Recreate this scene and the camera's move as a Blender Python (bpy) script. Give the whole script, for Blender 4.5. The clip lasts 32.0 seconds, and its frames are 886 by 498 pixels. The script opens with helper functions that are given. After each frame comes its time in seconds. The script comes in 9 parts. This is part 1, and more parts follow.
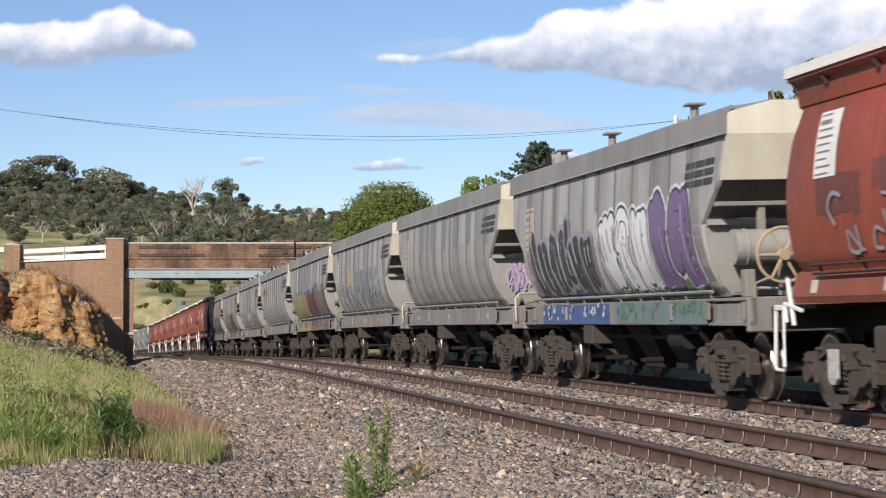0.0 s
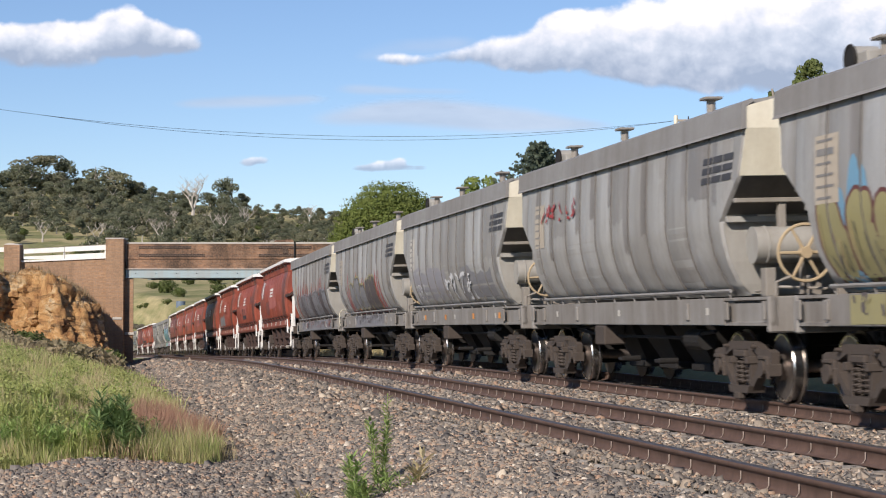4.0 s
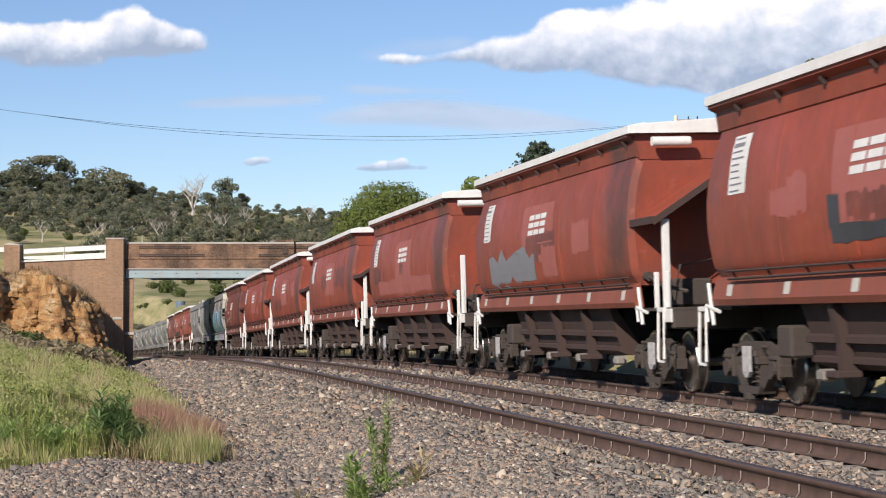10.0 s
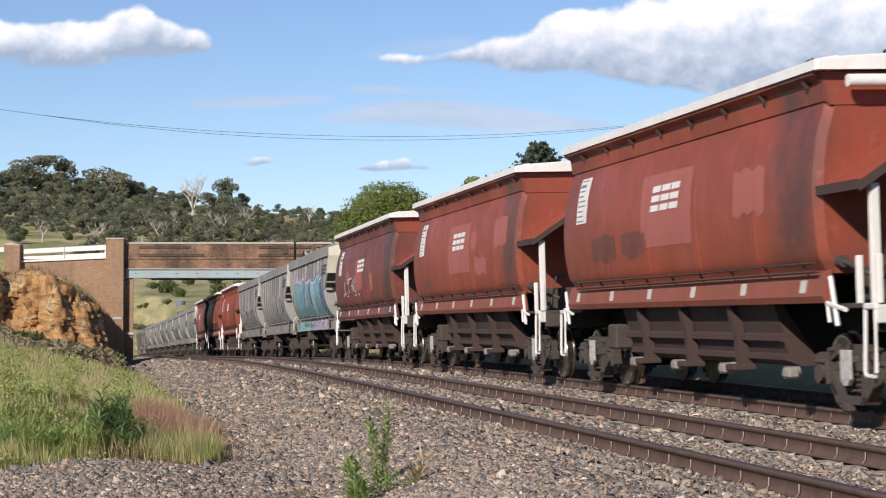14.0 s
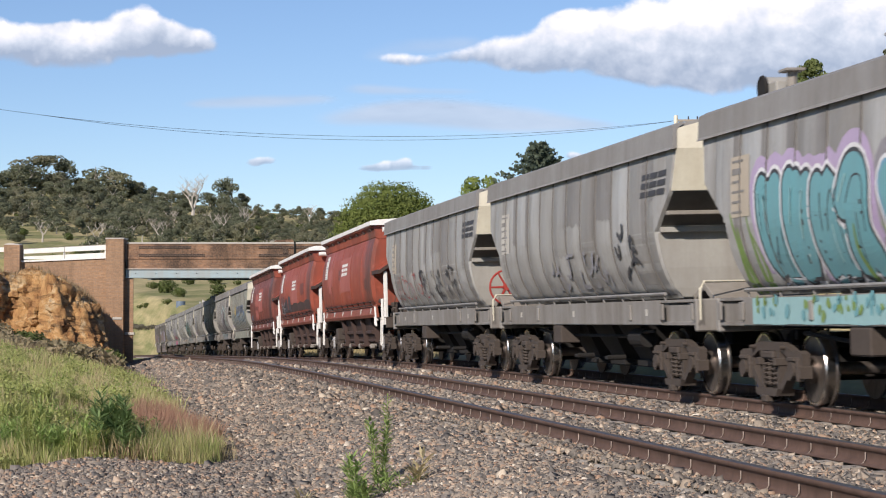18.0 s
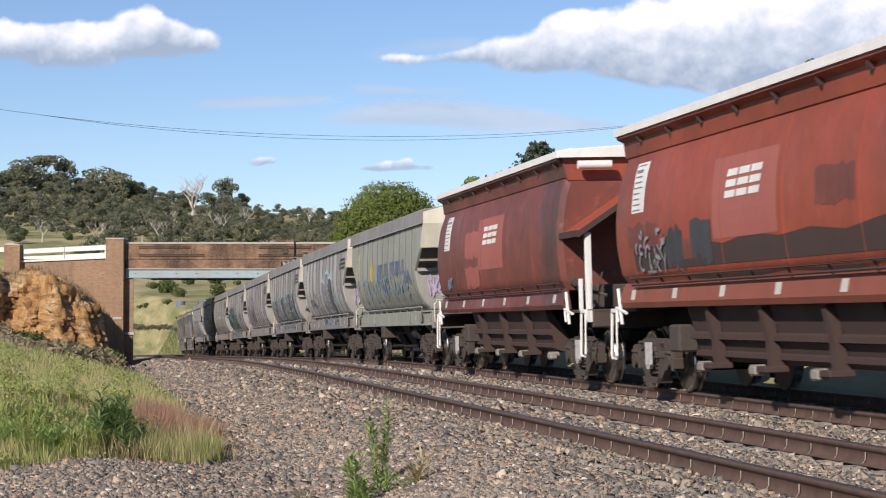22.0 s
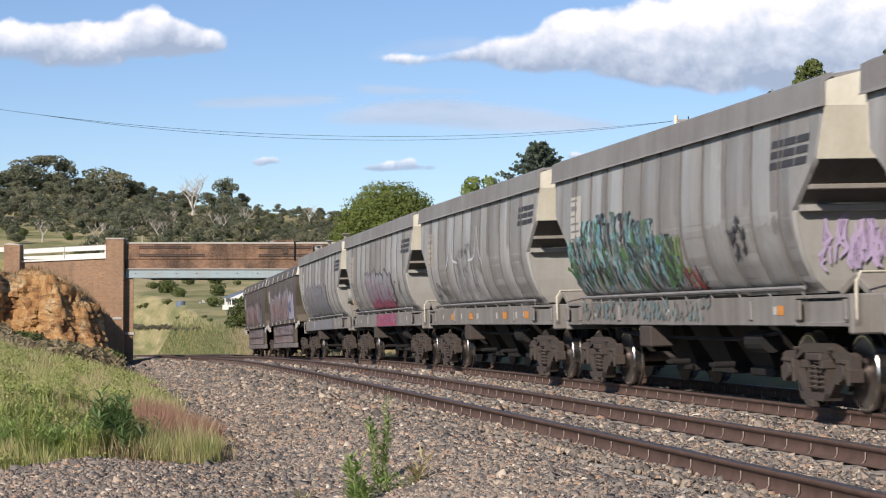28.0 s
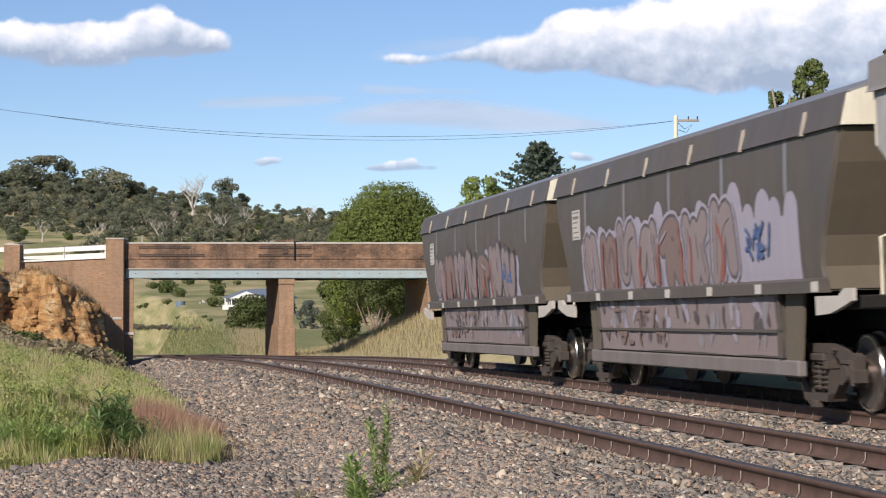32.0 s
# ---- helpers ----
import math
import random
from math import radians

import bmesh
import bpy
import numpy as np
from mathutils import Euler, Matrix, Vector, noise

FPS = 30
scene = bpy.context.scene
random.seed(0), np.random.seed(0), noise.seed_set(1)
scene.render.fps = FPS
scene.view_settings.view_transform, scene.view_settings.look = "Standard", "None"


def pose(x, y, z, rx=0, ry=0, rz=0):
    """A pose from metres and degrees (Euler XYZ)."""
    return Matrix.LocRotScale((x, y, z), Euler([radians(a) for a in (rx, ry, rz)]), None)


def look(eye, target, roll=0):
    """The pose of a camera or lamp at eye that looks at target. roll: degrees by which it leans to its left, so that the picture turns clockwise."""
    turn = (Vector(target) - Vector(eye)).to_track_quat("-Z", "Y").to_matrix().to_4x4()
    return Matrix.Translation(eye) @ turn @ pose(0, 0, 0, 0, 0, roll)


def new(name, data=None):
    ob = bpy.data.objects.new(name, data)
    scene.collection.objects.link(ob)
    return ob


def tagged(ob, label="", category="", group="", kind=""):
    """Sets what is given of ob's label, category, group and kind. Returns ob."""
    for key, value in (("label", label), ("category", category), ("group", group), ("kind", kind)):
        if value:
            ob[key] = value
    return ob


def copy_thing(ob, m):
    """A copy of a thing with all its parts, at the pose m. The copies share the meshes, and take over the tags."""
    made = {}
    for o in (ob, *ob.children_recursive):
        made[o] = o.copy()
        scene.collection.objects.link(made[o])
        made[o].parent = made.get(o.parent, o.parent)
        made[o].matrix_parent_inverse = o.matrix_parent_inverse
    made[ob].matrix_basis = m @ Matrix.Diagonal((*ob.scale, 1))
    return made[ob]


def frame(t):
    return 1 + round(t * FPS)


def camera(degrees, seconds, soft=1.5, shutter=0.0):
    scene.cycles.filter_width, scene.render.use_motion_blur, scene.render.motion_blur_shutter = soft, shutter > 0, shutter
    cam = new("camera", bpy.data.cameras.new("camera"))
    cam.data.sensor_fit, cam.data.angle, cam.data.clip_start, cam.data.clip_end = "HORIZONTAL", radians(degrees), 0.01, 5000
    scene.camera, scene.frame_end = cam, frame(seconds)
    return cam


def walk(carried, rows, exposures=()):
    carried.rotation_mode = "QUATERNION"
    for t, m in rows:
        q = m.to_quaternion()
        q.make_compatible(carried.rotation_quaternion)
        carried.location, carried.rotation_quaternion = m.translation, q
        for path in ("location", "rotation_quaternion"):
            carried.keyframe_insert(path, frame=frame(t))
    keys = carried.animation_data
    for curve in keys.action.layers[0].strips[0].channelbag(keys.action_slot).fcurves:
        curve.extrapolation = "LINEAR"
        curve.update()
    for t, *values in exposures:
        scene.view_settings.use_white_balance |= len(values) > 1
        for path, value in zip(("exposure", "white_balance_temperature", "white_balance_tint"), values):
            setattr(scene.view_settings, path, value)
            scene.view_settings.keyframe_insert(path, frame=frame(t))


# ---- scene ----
cam = camera(24.867, 32.0, soft=1.1, shutter=0.2)
EYE = pose(0, 0, 1.212, 91.63, 0, 0)
walk(cam, [(0.0, EYE), (32.0, EYE)], exposures=[(0.0, 0.16, 6500, 16), (32.0, 0.16, 6500, 16)])

# ---- daylight ----
SUN_AZ, SUN_EL = radians(-150.0), radians(30.0)   # azimuth from +y towards +x
world = bpy.data.worlds.new("daylight")
scene.world = world
world.use_nodes = True
_nt = world.node_tree
_sky = _nt.nodes.new("ShaderNodeTexSky")
_sky.sky_type = "NISHITA"
_sky.sun_disc = False
_sky.sun_elevation, _sky.sun_rotation = SUN_EL, SUN_AZ
_sky.altitude = 1800.0
_sky.air_density, _sky.dust_density, _sky.ozone_density = 1.0, 0.1, 4.0
_bg = _nt.nodes["Background"]
_nt.links.new(_sky.outputs[0], _bg.inputs[0])
_bg.inputs[1].default_value = 0.10
sun = new("sun", bpy.data.lights.new("sun", "SUN"))
sun.data.energy, sun.data.angle, sun.data.color = 5.0, radians(0.5), (1.0, 0.93, 0.82)
_dir = Vector((math.sin(SUN_AZ) * math.cos(SUN_EL), math.cos(SUN_AZ) * math.cos(SUN_EL), math.sin(SUN_EL)))
sun.matrix_world = look(_dir * 200, (0, 0, 0))

# ---- the line of the railway ----
# s runs along the near rail of the empty track, away from the camera; offsets go to the right of it
S0, DS = -600.0, 0.5
_s = np.arange(S0, 640.0, DS)
_k = np.interp(_s, [-20, 20, 60, 120, 200, 320, 460], [-0.000289, -0.000067, -0.000123, 0.0000269, 0.000186, 0.000295, 0.000404])
_g = np.interp(_s, [-60, -20, 20, 60, 120, 200, 460], [0.0] + [-0.00404, -0.00885, -0.02394, -0.02179, -0.02644, -0.02706])
_k[_s < -20] = 0.0


def _run(a):
    c = np.concatenate([[0.0], np.cumsum((a[1:] + a[:-1]) / 2) * DS])
    return c - np.interp(0.0, _s, c)


_th = 0.18085 + _run(_k)
_tx = 1.40015 + _run(-np.sin(_th))
_ty = 20.0 + _run(np.cos(_th))
_tz = _run(_g)
GAUGE, TRACK, CANT = 1.505, 4.105, 0.04


def line(s, o=0.0):
    """x, y, z and heading of the railway at s, o metres to the right of the near rail."""
    h = np.interp(s, _s, _th)
    return (np.interp(s, _s, _tx) + o * np.cos(h), np.interp(s, _s, _ty) + o * np.sin(h), np.interp(s, _s, _tz), h)


def s_of(y):
    return np.interp(y, _ty, _s)


# the train's travel: speed knots
_tt = np.linspace(0, 32, 641)
_tv = np.interp(_tt, [0, 5, 10, 15, 20, 25, 32], [14.623, 14.322, 14.047, 13.788, 13.724, 14.070, 14.472])
_td = np.concatenate([[0.0], np.cumsum((_tv[1:] + _tv[:-1]) / 2) * 0.05])


def travelled(t):
    return float(np.interp(t, _tt, _td))


# ---- helpers for meshes and materials ----
def mesh_of(bm, name, smooth=False):
    bmesh.ops.recalc_face_normals(bm, faces=bm.faces[:])
    me = bpy.data.meshes.new(name)
    bm.to_mesh(me)
    bm.free()
    if smooth:
        me.shade_smooth()
        me.set_sharp_from_angle(angle=radians(38))
    return me


def part(name, bm, material, parent=None, label="", smooth=False, at=None):
    me = bm if isinstance(bm, bpy.types.Mesh) else mesh_of(bm, name, smooth)
    if material is not None and not me.materials:
        me.materials.append(material)
    ob = new(name, me)
    if parent is not None:
        ob.parent = parent
    if at is not None:
        ob.matrix_basis = at
    if label:
        ob["label"] = label
    return ob


def empty(name, m=None):
    ob = new(name)
    ob.empty_display_size = 0.3
    if m is not None:
        ob.matrix_basis = m
    return ob


def box(bm, x0, x1, y0, y1, z0, z1, bevel=0.0, m=None):
    r = bmesh.ops.create_cube(bm, size=1.0)
    vs = r["verts"]
    for v in vs:
        v.co = Vector(((x0 + x1) / 2 + v.co.x * (x1 - x0), (y0 + y1) / 2 + v.co.y * (y1 - y0), (z0 + z1) / 2 + v.co.z * (z1 - z0)))
    if bevel:
        es = list({e for v in vs for e in v.link_edges})
        out = bmesh.ops.bevel(bm, geom=es, offset=bevel, segments=1, affect="EDGES")
        vs = list({v for f in out["faces"] for v in f.verts})
    if m is not None:
        bmesh.ops.transform(bm, matrix=m, verts=vs)
    return vs


def rod(bm, a, b, r, n=8, r2=None):
    a, b = Vector(a), Vector(b)
    d = b - a
    q = bmesh.ops.create_cone(bm, cap_ends=True, segments=n, radius1=r, radius2=r if r2 is None else r2, depth=d.length)
    m = Matrix.Translation((a + b) / 2) @ d.to_track_quat("Z", "Y").to_matrix().to_4x4()
    bmesh.ops.transform(bm, matrix=m, verts=q["verts"])
    return q["verts"]


def pipe(bm, pts, r, n=6):
    """One tube through pts."""
    pts = [Vector(p) for p in pts]
    rings = []
    for i, p in enumerate(pts):
        d = (pts[min(i + 1, len(pts) - 1)] - pts[max(i - 1, 0)]).normalized()
        q = d.to_track_quat("Z", "Y").to_matrix()
        rings.append([bm.verts.new(p + q @ Vector((r * math.cos(6.2832 * j / n), r * math.sin(6.2832 * j / n), 0))) for j in range(n)])
    for a, b in zip(rings[:-1], rings[1:]):
        best = min(range(n), key=lambda o: (a[0].co - b[o].co).length)
        for j in range(n):
            bm.faces.new((a[j], a[(j + 1) % n], b[(j + 1 + best) % n], b[(j + best) % n]))
    bm.faces.new(rings[0][::-1])
    bm.faces.new(rings[-1])


def ring(bm, c, axis, R, r, n=20, k=6):
    """A torus round axis."""
    q = Vector(axis).to_track_quat("Z", "Y").to_matrix()
    vs = []
    for i in range(n):
        a = 2 * math.pi * i / n
        row = []
        for j in range(k):
            b = 2 * math.pi * j / k
            p = Vector(((R + r * math.cos(b)) * math.cos(a), (R + r * math.cos(b)) * math.sin(a), r * math.sin(b)))
            row.append(bm.verts.new(Vector(c) + q @ p))
        vs.append(row)
    for i in range(n):
        for j in range(k):
            bm.faces.new((vs[i][j], vs[(i + 1) % n][j], vs[(i + 1) % n][(j + 1) % k], vs[i][(j + 1) % k]))


def prism(bm, pts, axis, a, b):
    """A polygon in the plane across axis ('x','y','z'), pushed from a to b along it."""
    def co(p, c):
        return {"x": (c, p[0], p[1]), "y": (p[0], c, p[1]), "z": (p[0], p[1], c)}[axis]
    v0 = [bm.verts.new(co(p, a)) for p in pts]
    v1 = [bm.verts.new(co(p, b)) for p in pts]
    n = len(pts)
    bm.faces.new(v0)
    bm.faces.new(v1[::-1])
    for i in range(n):
        bm.faces.new((v0[i], v0[(i + 1) % n], v1[(i + 1) % n], v1[i]))
    return v0 + v1


def from_np(name, co, faces, material, smooth=False):
    """A mesh out of arrays of places and of triangles or quads."""
    co, faces = np.asarray(co, dtype=np.float32), np.asarray(faces, dtype=np.int32)
    me = bpy.data.meshes.new(name)
    k = faces.shape[1]
    me.vertices.add(len(co))
    me.vertices.foreach_set("co", co.ravel())
    me.loops.add(faces.size)
    me.loops.foreach_set("vertex_index", faces.ravel())
    me.polygons.add(len(faces))
    me.polygons.foreach_set("loop_start", np.arange(0, faces.size, k, dtype=np.int32))
    me.update(calc_edges=True)
    if smooth:
        me.shade_smooth()
    if material is not None:
        me.materials.append(material)
    return me


def rgb(h):
    """Base colour from a plain sRGB hex string."""
    c = [int(h[i:i + 2], 16) / 255 for i in (0, 2, 4)]
    return tuple(((v + 0.055) / 1.055) ** 2.4 if v > 0.04045 else v / 12.92 for v in c)


class Mat:
    """A short way to write node materials."""
    def __init__(self, name, rough=0.7, metal=0.0, spec=0.4):
        self.m = bpy.data.materials.new(name)
        self.m.use_nodes = True
        self.nt = self.m.node_tree
        self.b = self.nt.nodes["Principled BSDF"]
        self.b.inputs["Roughness"].default_value = rough
        self.b.inputs["Metallic"].default_value = metal
        self.b.inputs["Specular IOR Level"].default_value = spec
        self.tc = self.nt.nodes.new("ShaderNodeTexCoord")

    def put(self, sock, v):
        if isinstance(v, bpy.types.NodeSocket):
            self.nt.links.new(v, sock)
        elif isinstance(v, (tuple, list)) and len(v) == 3 and sock.type == "RGBA":
            sock.default_value = (*v, 1.0)
        else:
            sock.default_value = v

    def co(self, sx=1, sy=1, sz=1, world=False):
        n = self.nt.nodes.new("ShaderNodeMapping")
        if world:
            g = self.nt.nodes.new("ShaderNodeNewGeometry")
            self.nt.links.new(g.outputs["Position"], n.inputs[0])
        else:
            self.nt.links.new(self.tc.outputs["Object"], n.inputs[0])
        n.inputs["Scale"].default_value = (sx, sy, sz)
        return n.outputs[0]

    def noise(self, scale, detail=4, rough=0.6, co=None, dist=0.0):
        n = self.nt.nodes.new("ShaderNodeTexNoise")
        n.inputs["Scale"].default_value, n.inputs["Detail"].default_value = scale, detail
        n.inputs["Roughness"].default_value, n.inputs["Distortion"].default_value = rough, dist
        self.nt.links.new(co if co is not None else self.co(), n.inputs["Vector"])
        return n.outputs["Fac"]

    def voronoi(self, scale, co=None, out="Distance", feature="F1"):
        n = self.nt.nodes.new("ShaderNodeTexVoronoi")
        n.feature = feature
        n.inputs["Scale"].default_value = scale
        self.nt.links.new(co if co is not None else self.co(), n.inputs["Vector"])
        return n.outputs[out]

    def ramp(self, f, *stops):
        n = self.nt.nodes.new("ShaderNodeValToRGB")
        e = n.color_ramp.elements
        for i, (p, c) in enumerate(stops):
            if i > 1:
                e.new(p)
            e[i].position = p
            e[i].color = (c, c, c, 1) if isinstance(c, (int, float)) else (*c, 1)
        self.nt.links.new(f, n.inputs[0])
        return n.outputs[0]

    def mix(self, f, a, b, kind="MIX"):
        n = self.nt.nodes.new("ShaderNodeMix")
        n.data_type, n.blend_type = "RGBA", kind
        self.put(n.inputs[0], f)
        self.put(n.inputs[6], a)
        self.put(n.inputs[7], b)
        return n.outputs[2]

    def math(self, op, a, b=0.0):
        n = self.nt.nodes.new("ShaderNodeMath")
        n.operation = op
        self.put(n.inputs[0], a)
        self.put(n.inputs[1], b)
        return n.outputs[0]

    def random(self):
        return self.nt.nodes.new("ShaderNodeObjectInfo").outputs["Random"]

    def island(self):
        return self.nt.nodes.new("ShaderNodeNewGeometry").outputs["Random Per Island"]

    def bump(self, h, strength=0.3, dist=0.02):
        n = self.nt.nodes.new("ShaderNodeBump")
        n.inputs["Strength"].default_value, n.inputs["Distance"].default_value = strength, dist
        self.nt.links.new(h, n.inputs["Height"])
        self.nt.links.new(n.outputs[0], self.b.inputs["Normal"])

    def done(self, color, rough=None):
        self.put(self.b.inputs["Base Color"], color)
        if rough is not None:
            self.put(self.b.inputs["Roughness"], rough)
        return self.m


def painted(name, base, dirt, amount=0.5, rough=0.55, streak=1.0, vary=0.0, metal=0.0):
    """Weathered paint: blotches, runs of dirt down the sides and fine specks."""
    m = Mat(name, rough, metal)
    big = m.noise(0.55, 5, 0.65)
    runs = m.noise(1.0, 4, 0.6, m.co(3.2, 3.2, 0.25))
    fine = m.noise(14.0, 3, 0.7)
    d = m.math("ADD", m.math("MULTIPLY", runs, 0.55 * streak), m.math("MULTIPLY", big, 0.6))
    f = m.ramp(d, (0.42, 0.0), (0.78, min(1.0, amount)))
    c = m.mix(f, base, dirt)
    c = m.mix(m.ramp(fine, (0.35, 0.0), (0.8, 0.22)), c, dirt)
    if vary:
        k = m.math("ADD", m.math("MULTIPLY", m.random(), vary), 1.0 - vary / 2)
        n = m.nt.nodes.new("ShaderNodeHueSaturation")
        m.put(n.inputs["Value"], k)
        m.put(n.inputs["Color"], c)
        c = n.outputs[0]
    m.bump(m.noise(3.0, 4), 0.15, 0.02)
    return m.done(c, m.ramp(big, (0.3, rough - 0.1), (0.7, rough + 0.15)))


def plain(name, base, rough=0.7, metal=0.0, var=0.2, scale=6.0):
    m = Mat(name, rough, metal)
    f = m.noise(scale, 4, 0.65)
    k = m.mix(m.ramp(f, (0.3, 0.0), (0.72, 1.0)), tuple(v * (1 - var) for v in base), tuple(min(1, v * (1 + var)) for v in base))
    m.bump(m.noise(scale * 4, 3), 0.1, 0.01)
    return m.done(k)


# ---- materials ----
M = {}
def hopper_paint(name, base, dirt, amount, vary=0.0):
    """Weathered wagon grey: every metre a sheet joint, with grime running down beside it."""
    m = Mat(name, 0.5)
    sx = m.nt.nodes.new("ShaderNodeSeparateXYZ")
    m.nt.links.new(m.tc.outputs["Object"], sx.inputs[0])
    fr = m.math("FRACT", m.math("ADD", sx.outputs[1], 20.0))
    runs = m.noise(1.0, 5, 0.65, m.co(3.6, 3.6, 0.22), 0.3)
    broad = m.noise(1.0, 3, 0.6, m.co(0.9, 0.9, 0.35))
    fine = m.noise(16.0, 3, 0.7)
    beside = m.math("MULTIPLY", m.ramp(fr, (0.0, 1.0), (0.05, 0.75), (0.30, 0.0), (0.93, 0.0), (1.0, 0.6)), m.ramp(m.noise(1.0, 3, 0.6, m.co(0.6, 0.9, 0.8)), (0.38, 0.0), (0.62, 1.0)))
    f = m.ramp(m.math("ADD", m.math("MULTIPLY", runs, 0.34), m.math("MULTIPLY", broad, 0.8)), (0.46, 0.0), (0.80, amount))
    c = m.mix(f, base, dirt)
    c = m.mix(m.math("MULTIPLY", beside, 0.75), c, tuple(0.8 * v for v in dirt))
    c = m.mix(m.ramp(m.noise(1.0, 6, 0.7, m.co(11.0, 11.0, 0.5), 0.2), (0.50, 0.0), (0.72, 0.5)), c, tuple(0.85 * v for v in dirt))
    c = m.mix(m.ramp(m.noise(2.2, 7, 0.75), (0.56, 0.0), (0.70, 0.45)), c, tuple(min(1.0, 1.22 * v) for v in base))
    c = m.mix(m.ramp(fine, (0.35, 0.0), (0.8, 0.2)), c, dirt)
    if vary:
        n = m.nt.nodes.new("ShaderNodeHueSaturation")
        m.put(n.inputs["Value"], m.math("ADD", m.math("MULTIPLY", m.random(), vary), 1.0 - vary / 2))
        m.put(n.inputs["Color"], c)
        c = n.outputs[0]
    # each sheet bellies out a little between its joints
    belly = m.math("MULTIPLY", fr, m.math("SUBTRACT", 1.0, fr))
    m.bump(m.math("ADD", m.math("MULTIPLY", belly, 1.4), m.math("MULTIPLY", m.noise(1.6, 3), 0.22)), 0.75, 0.14)
    return m.done(c, m.ramp(broad, (0.3, 0.40), (0.7, 0.62)))


M["grey"] = hopper_paint("grey_wagon_paint", (0.37, 0.368, 0.352), (0.19, 0.176, 0.155), 0.9, 0.16)
M["grey_light"] = hopper_paint("pale_grey_panel", (0.395, 0.40, 0.39), (0.20, 0.185, 0.165), 0.75)
M["grey_mid"] = hopper_paint("mid_grey_panel", (0.285, 0.278, 0.262), (0.16, 0.147, 0.13), 0.8)
M["grey_brown"] = hopper_paint("dirty_grey_panel", (0.235, 0.225, 0.213), (0.14, 0.128, 0.115), 0.8)
M["seam"] = painted("sooty_joint", (0.085, 0.078, 0.07), (0.17, 0.155, 0.14), 0.6, 0.6, 0.6)
M["grey_olive"] = painted("olive_wagon_paint", (0.30, 0.32, 0.27), (0.17, 0.16, 0.13), 0.6, 0.5, 1.0)
M["coaming"] = painted("coaming_paint", (0.265, 0.258, 0.245), (0.14, 0.128, 0.115), 0.7, 0.6, 1.0)
M["cream"] = painted("cream_end_paint", (0.74, 0.71, 0.575), (0.42, 0.36, 0.26), 0.45, 0.55, 1.2)
M["end_cream"] = painted("dusty_cream_sheet", (0.36, 0.355, 0.325), (0.22, 0.20, 0.17), 0.8, 0.6, 1.2)
M["sole"] = painted("grimy_sole_bar_paint", (0.285, 0.276, 0.258), (0.14, 0.121, 0.10), 0.85, 0.65, 1.2)
# end recess: the overhang's shade is put into this dark grey
M["recess"] = painted("shaded_recess_paint", (0.12, 0.112, 0.102), (0.06, 0.053, 0.046), 0.7, 0.7, 1.2)
M["slope"] = painted("end_sheet_paint", (0.28, 0.262, 0.23), (0.15, 0.125, 0.10), 0.6, 0.6, 1.2)
def red_paint(name, base, dirt, soot):
    """Rust-red paint gone patchy, with smoky bands towards the wagon's ends."""
    m = Mat(name, 0.5)
    sx = m.nt.nodes.new("ShaderNodeSeparateXYZ")
    m.nt.links.new(m.tc.outputs["Object"], sx.inputs[0])
    big = m.noise(0.5, 5, 0.6)
    runs = m.noise(1.0, 5, 0.65, m.co(2.6, 2.6, 0.3), 0.3)
    y = m.math("ADD", sx.outputs[1], m.math("MULTIPLY", m.noise(0.8, 4, 0.6), 1.2))
    band = m.ramp(m.math("ADD", m.math("MULTIPLY", y, 1.0 / 14.0), 0.5), (0.10, 0.0), (0.16, 0.75), (0.215, 0.85), (0.27, 0.0), (0.82, 0.0), (0.92, 0.5), (0.97, 0.55))
    c = m.mix(m.ramp(m.math("ADD", m.math("MULTIPLY", runs, 0.4), m.math("MULTIPLY", big, 0.75)), (0.45, 0.0), (0.78, 0.8)), base, dirt)
    c = m.mix(m.ramp(m.noise(1.3, 6, 0.7), (0.55, 0.0), (0.70, 0.35)), c, (0.36, 0.105, 0.07))
    c = m.mix(m.math("MULTIPLY", band, m.ramp(m.noise(0.9, 5, 0.65), (0.32, 0.0), (0.62, 1.0))), c, soot)
    c = m.mix(m.ramp(m.noise(1.0, 6, 0.7, m.co(8.0, 8.0, 0.5), 0.3), (0.52, 0.0), (0.74, 0.5)), c, soot)
    c = m.mix(m.ramp(m.noise(3.0, 7, 0.75), (0.58, 0.0), (0.72, 0.45)), c, (0.42, 0.125, 0.08))
    c = m.mix(m.ramp(m.noise(14, 3, 0.7), (0.35, 0.0), (0.8, 0.2)), c, dirt)
    n = m.nt.nodes.new("ShaderNodeHueSaturation")
    m.put(n.inputs["Value"], m.math("ADD", m.math("MULTIPLY", m.random(), 0.14), 0.93))
    m.put(n.inputs["Color"], c)
    m.bump(m.noise(1.1, 4), 0.35, 0.06)
    return m.done(n.outputs[0], m.ramp(big, (0.3, 0.40), (0.7, 0.65)))


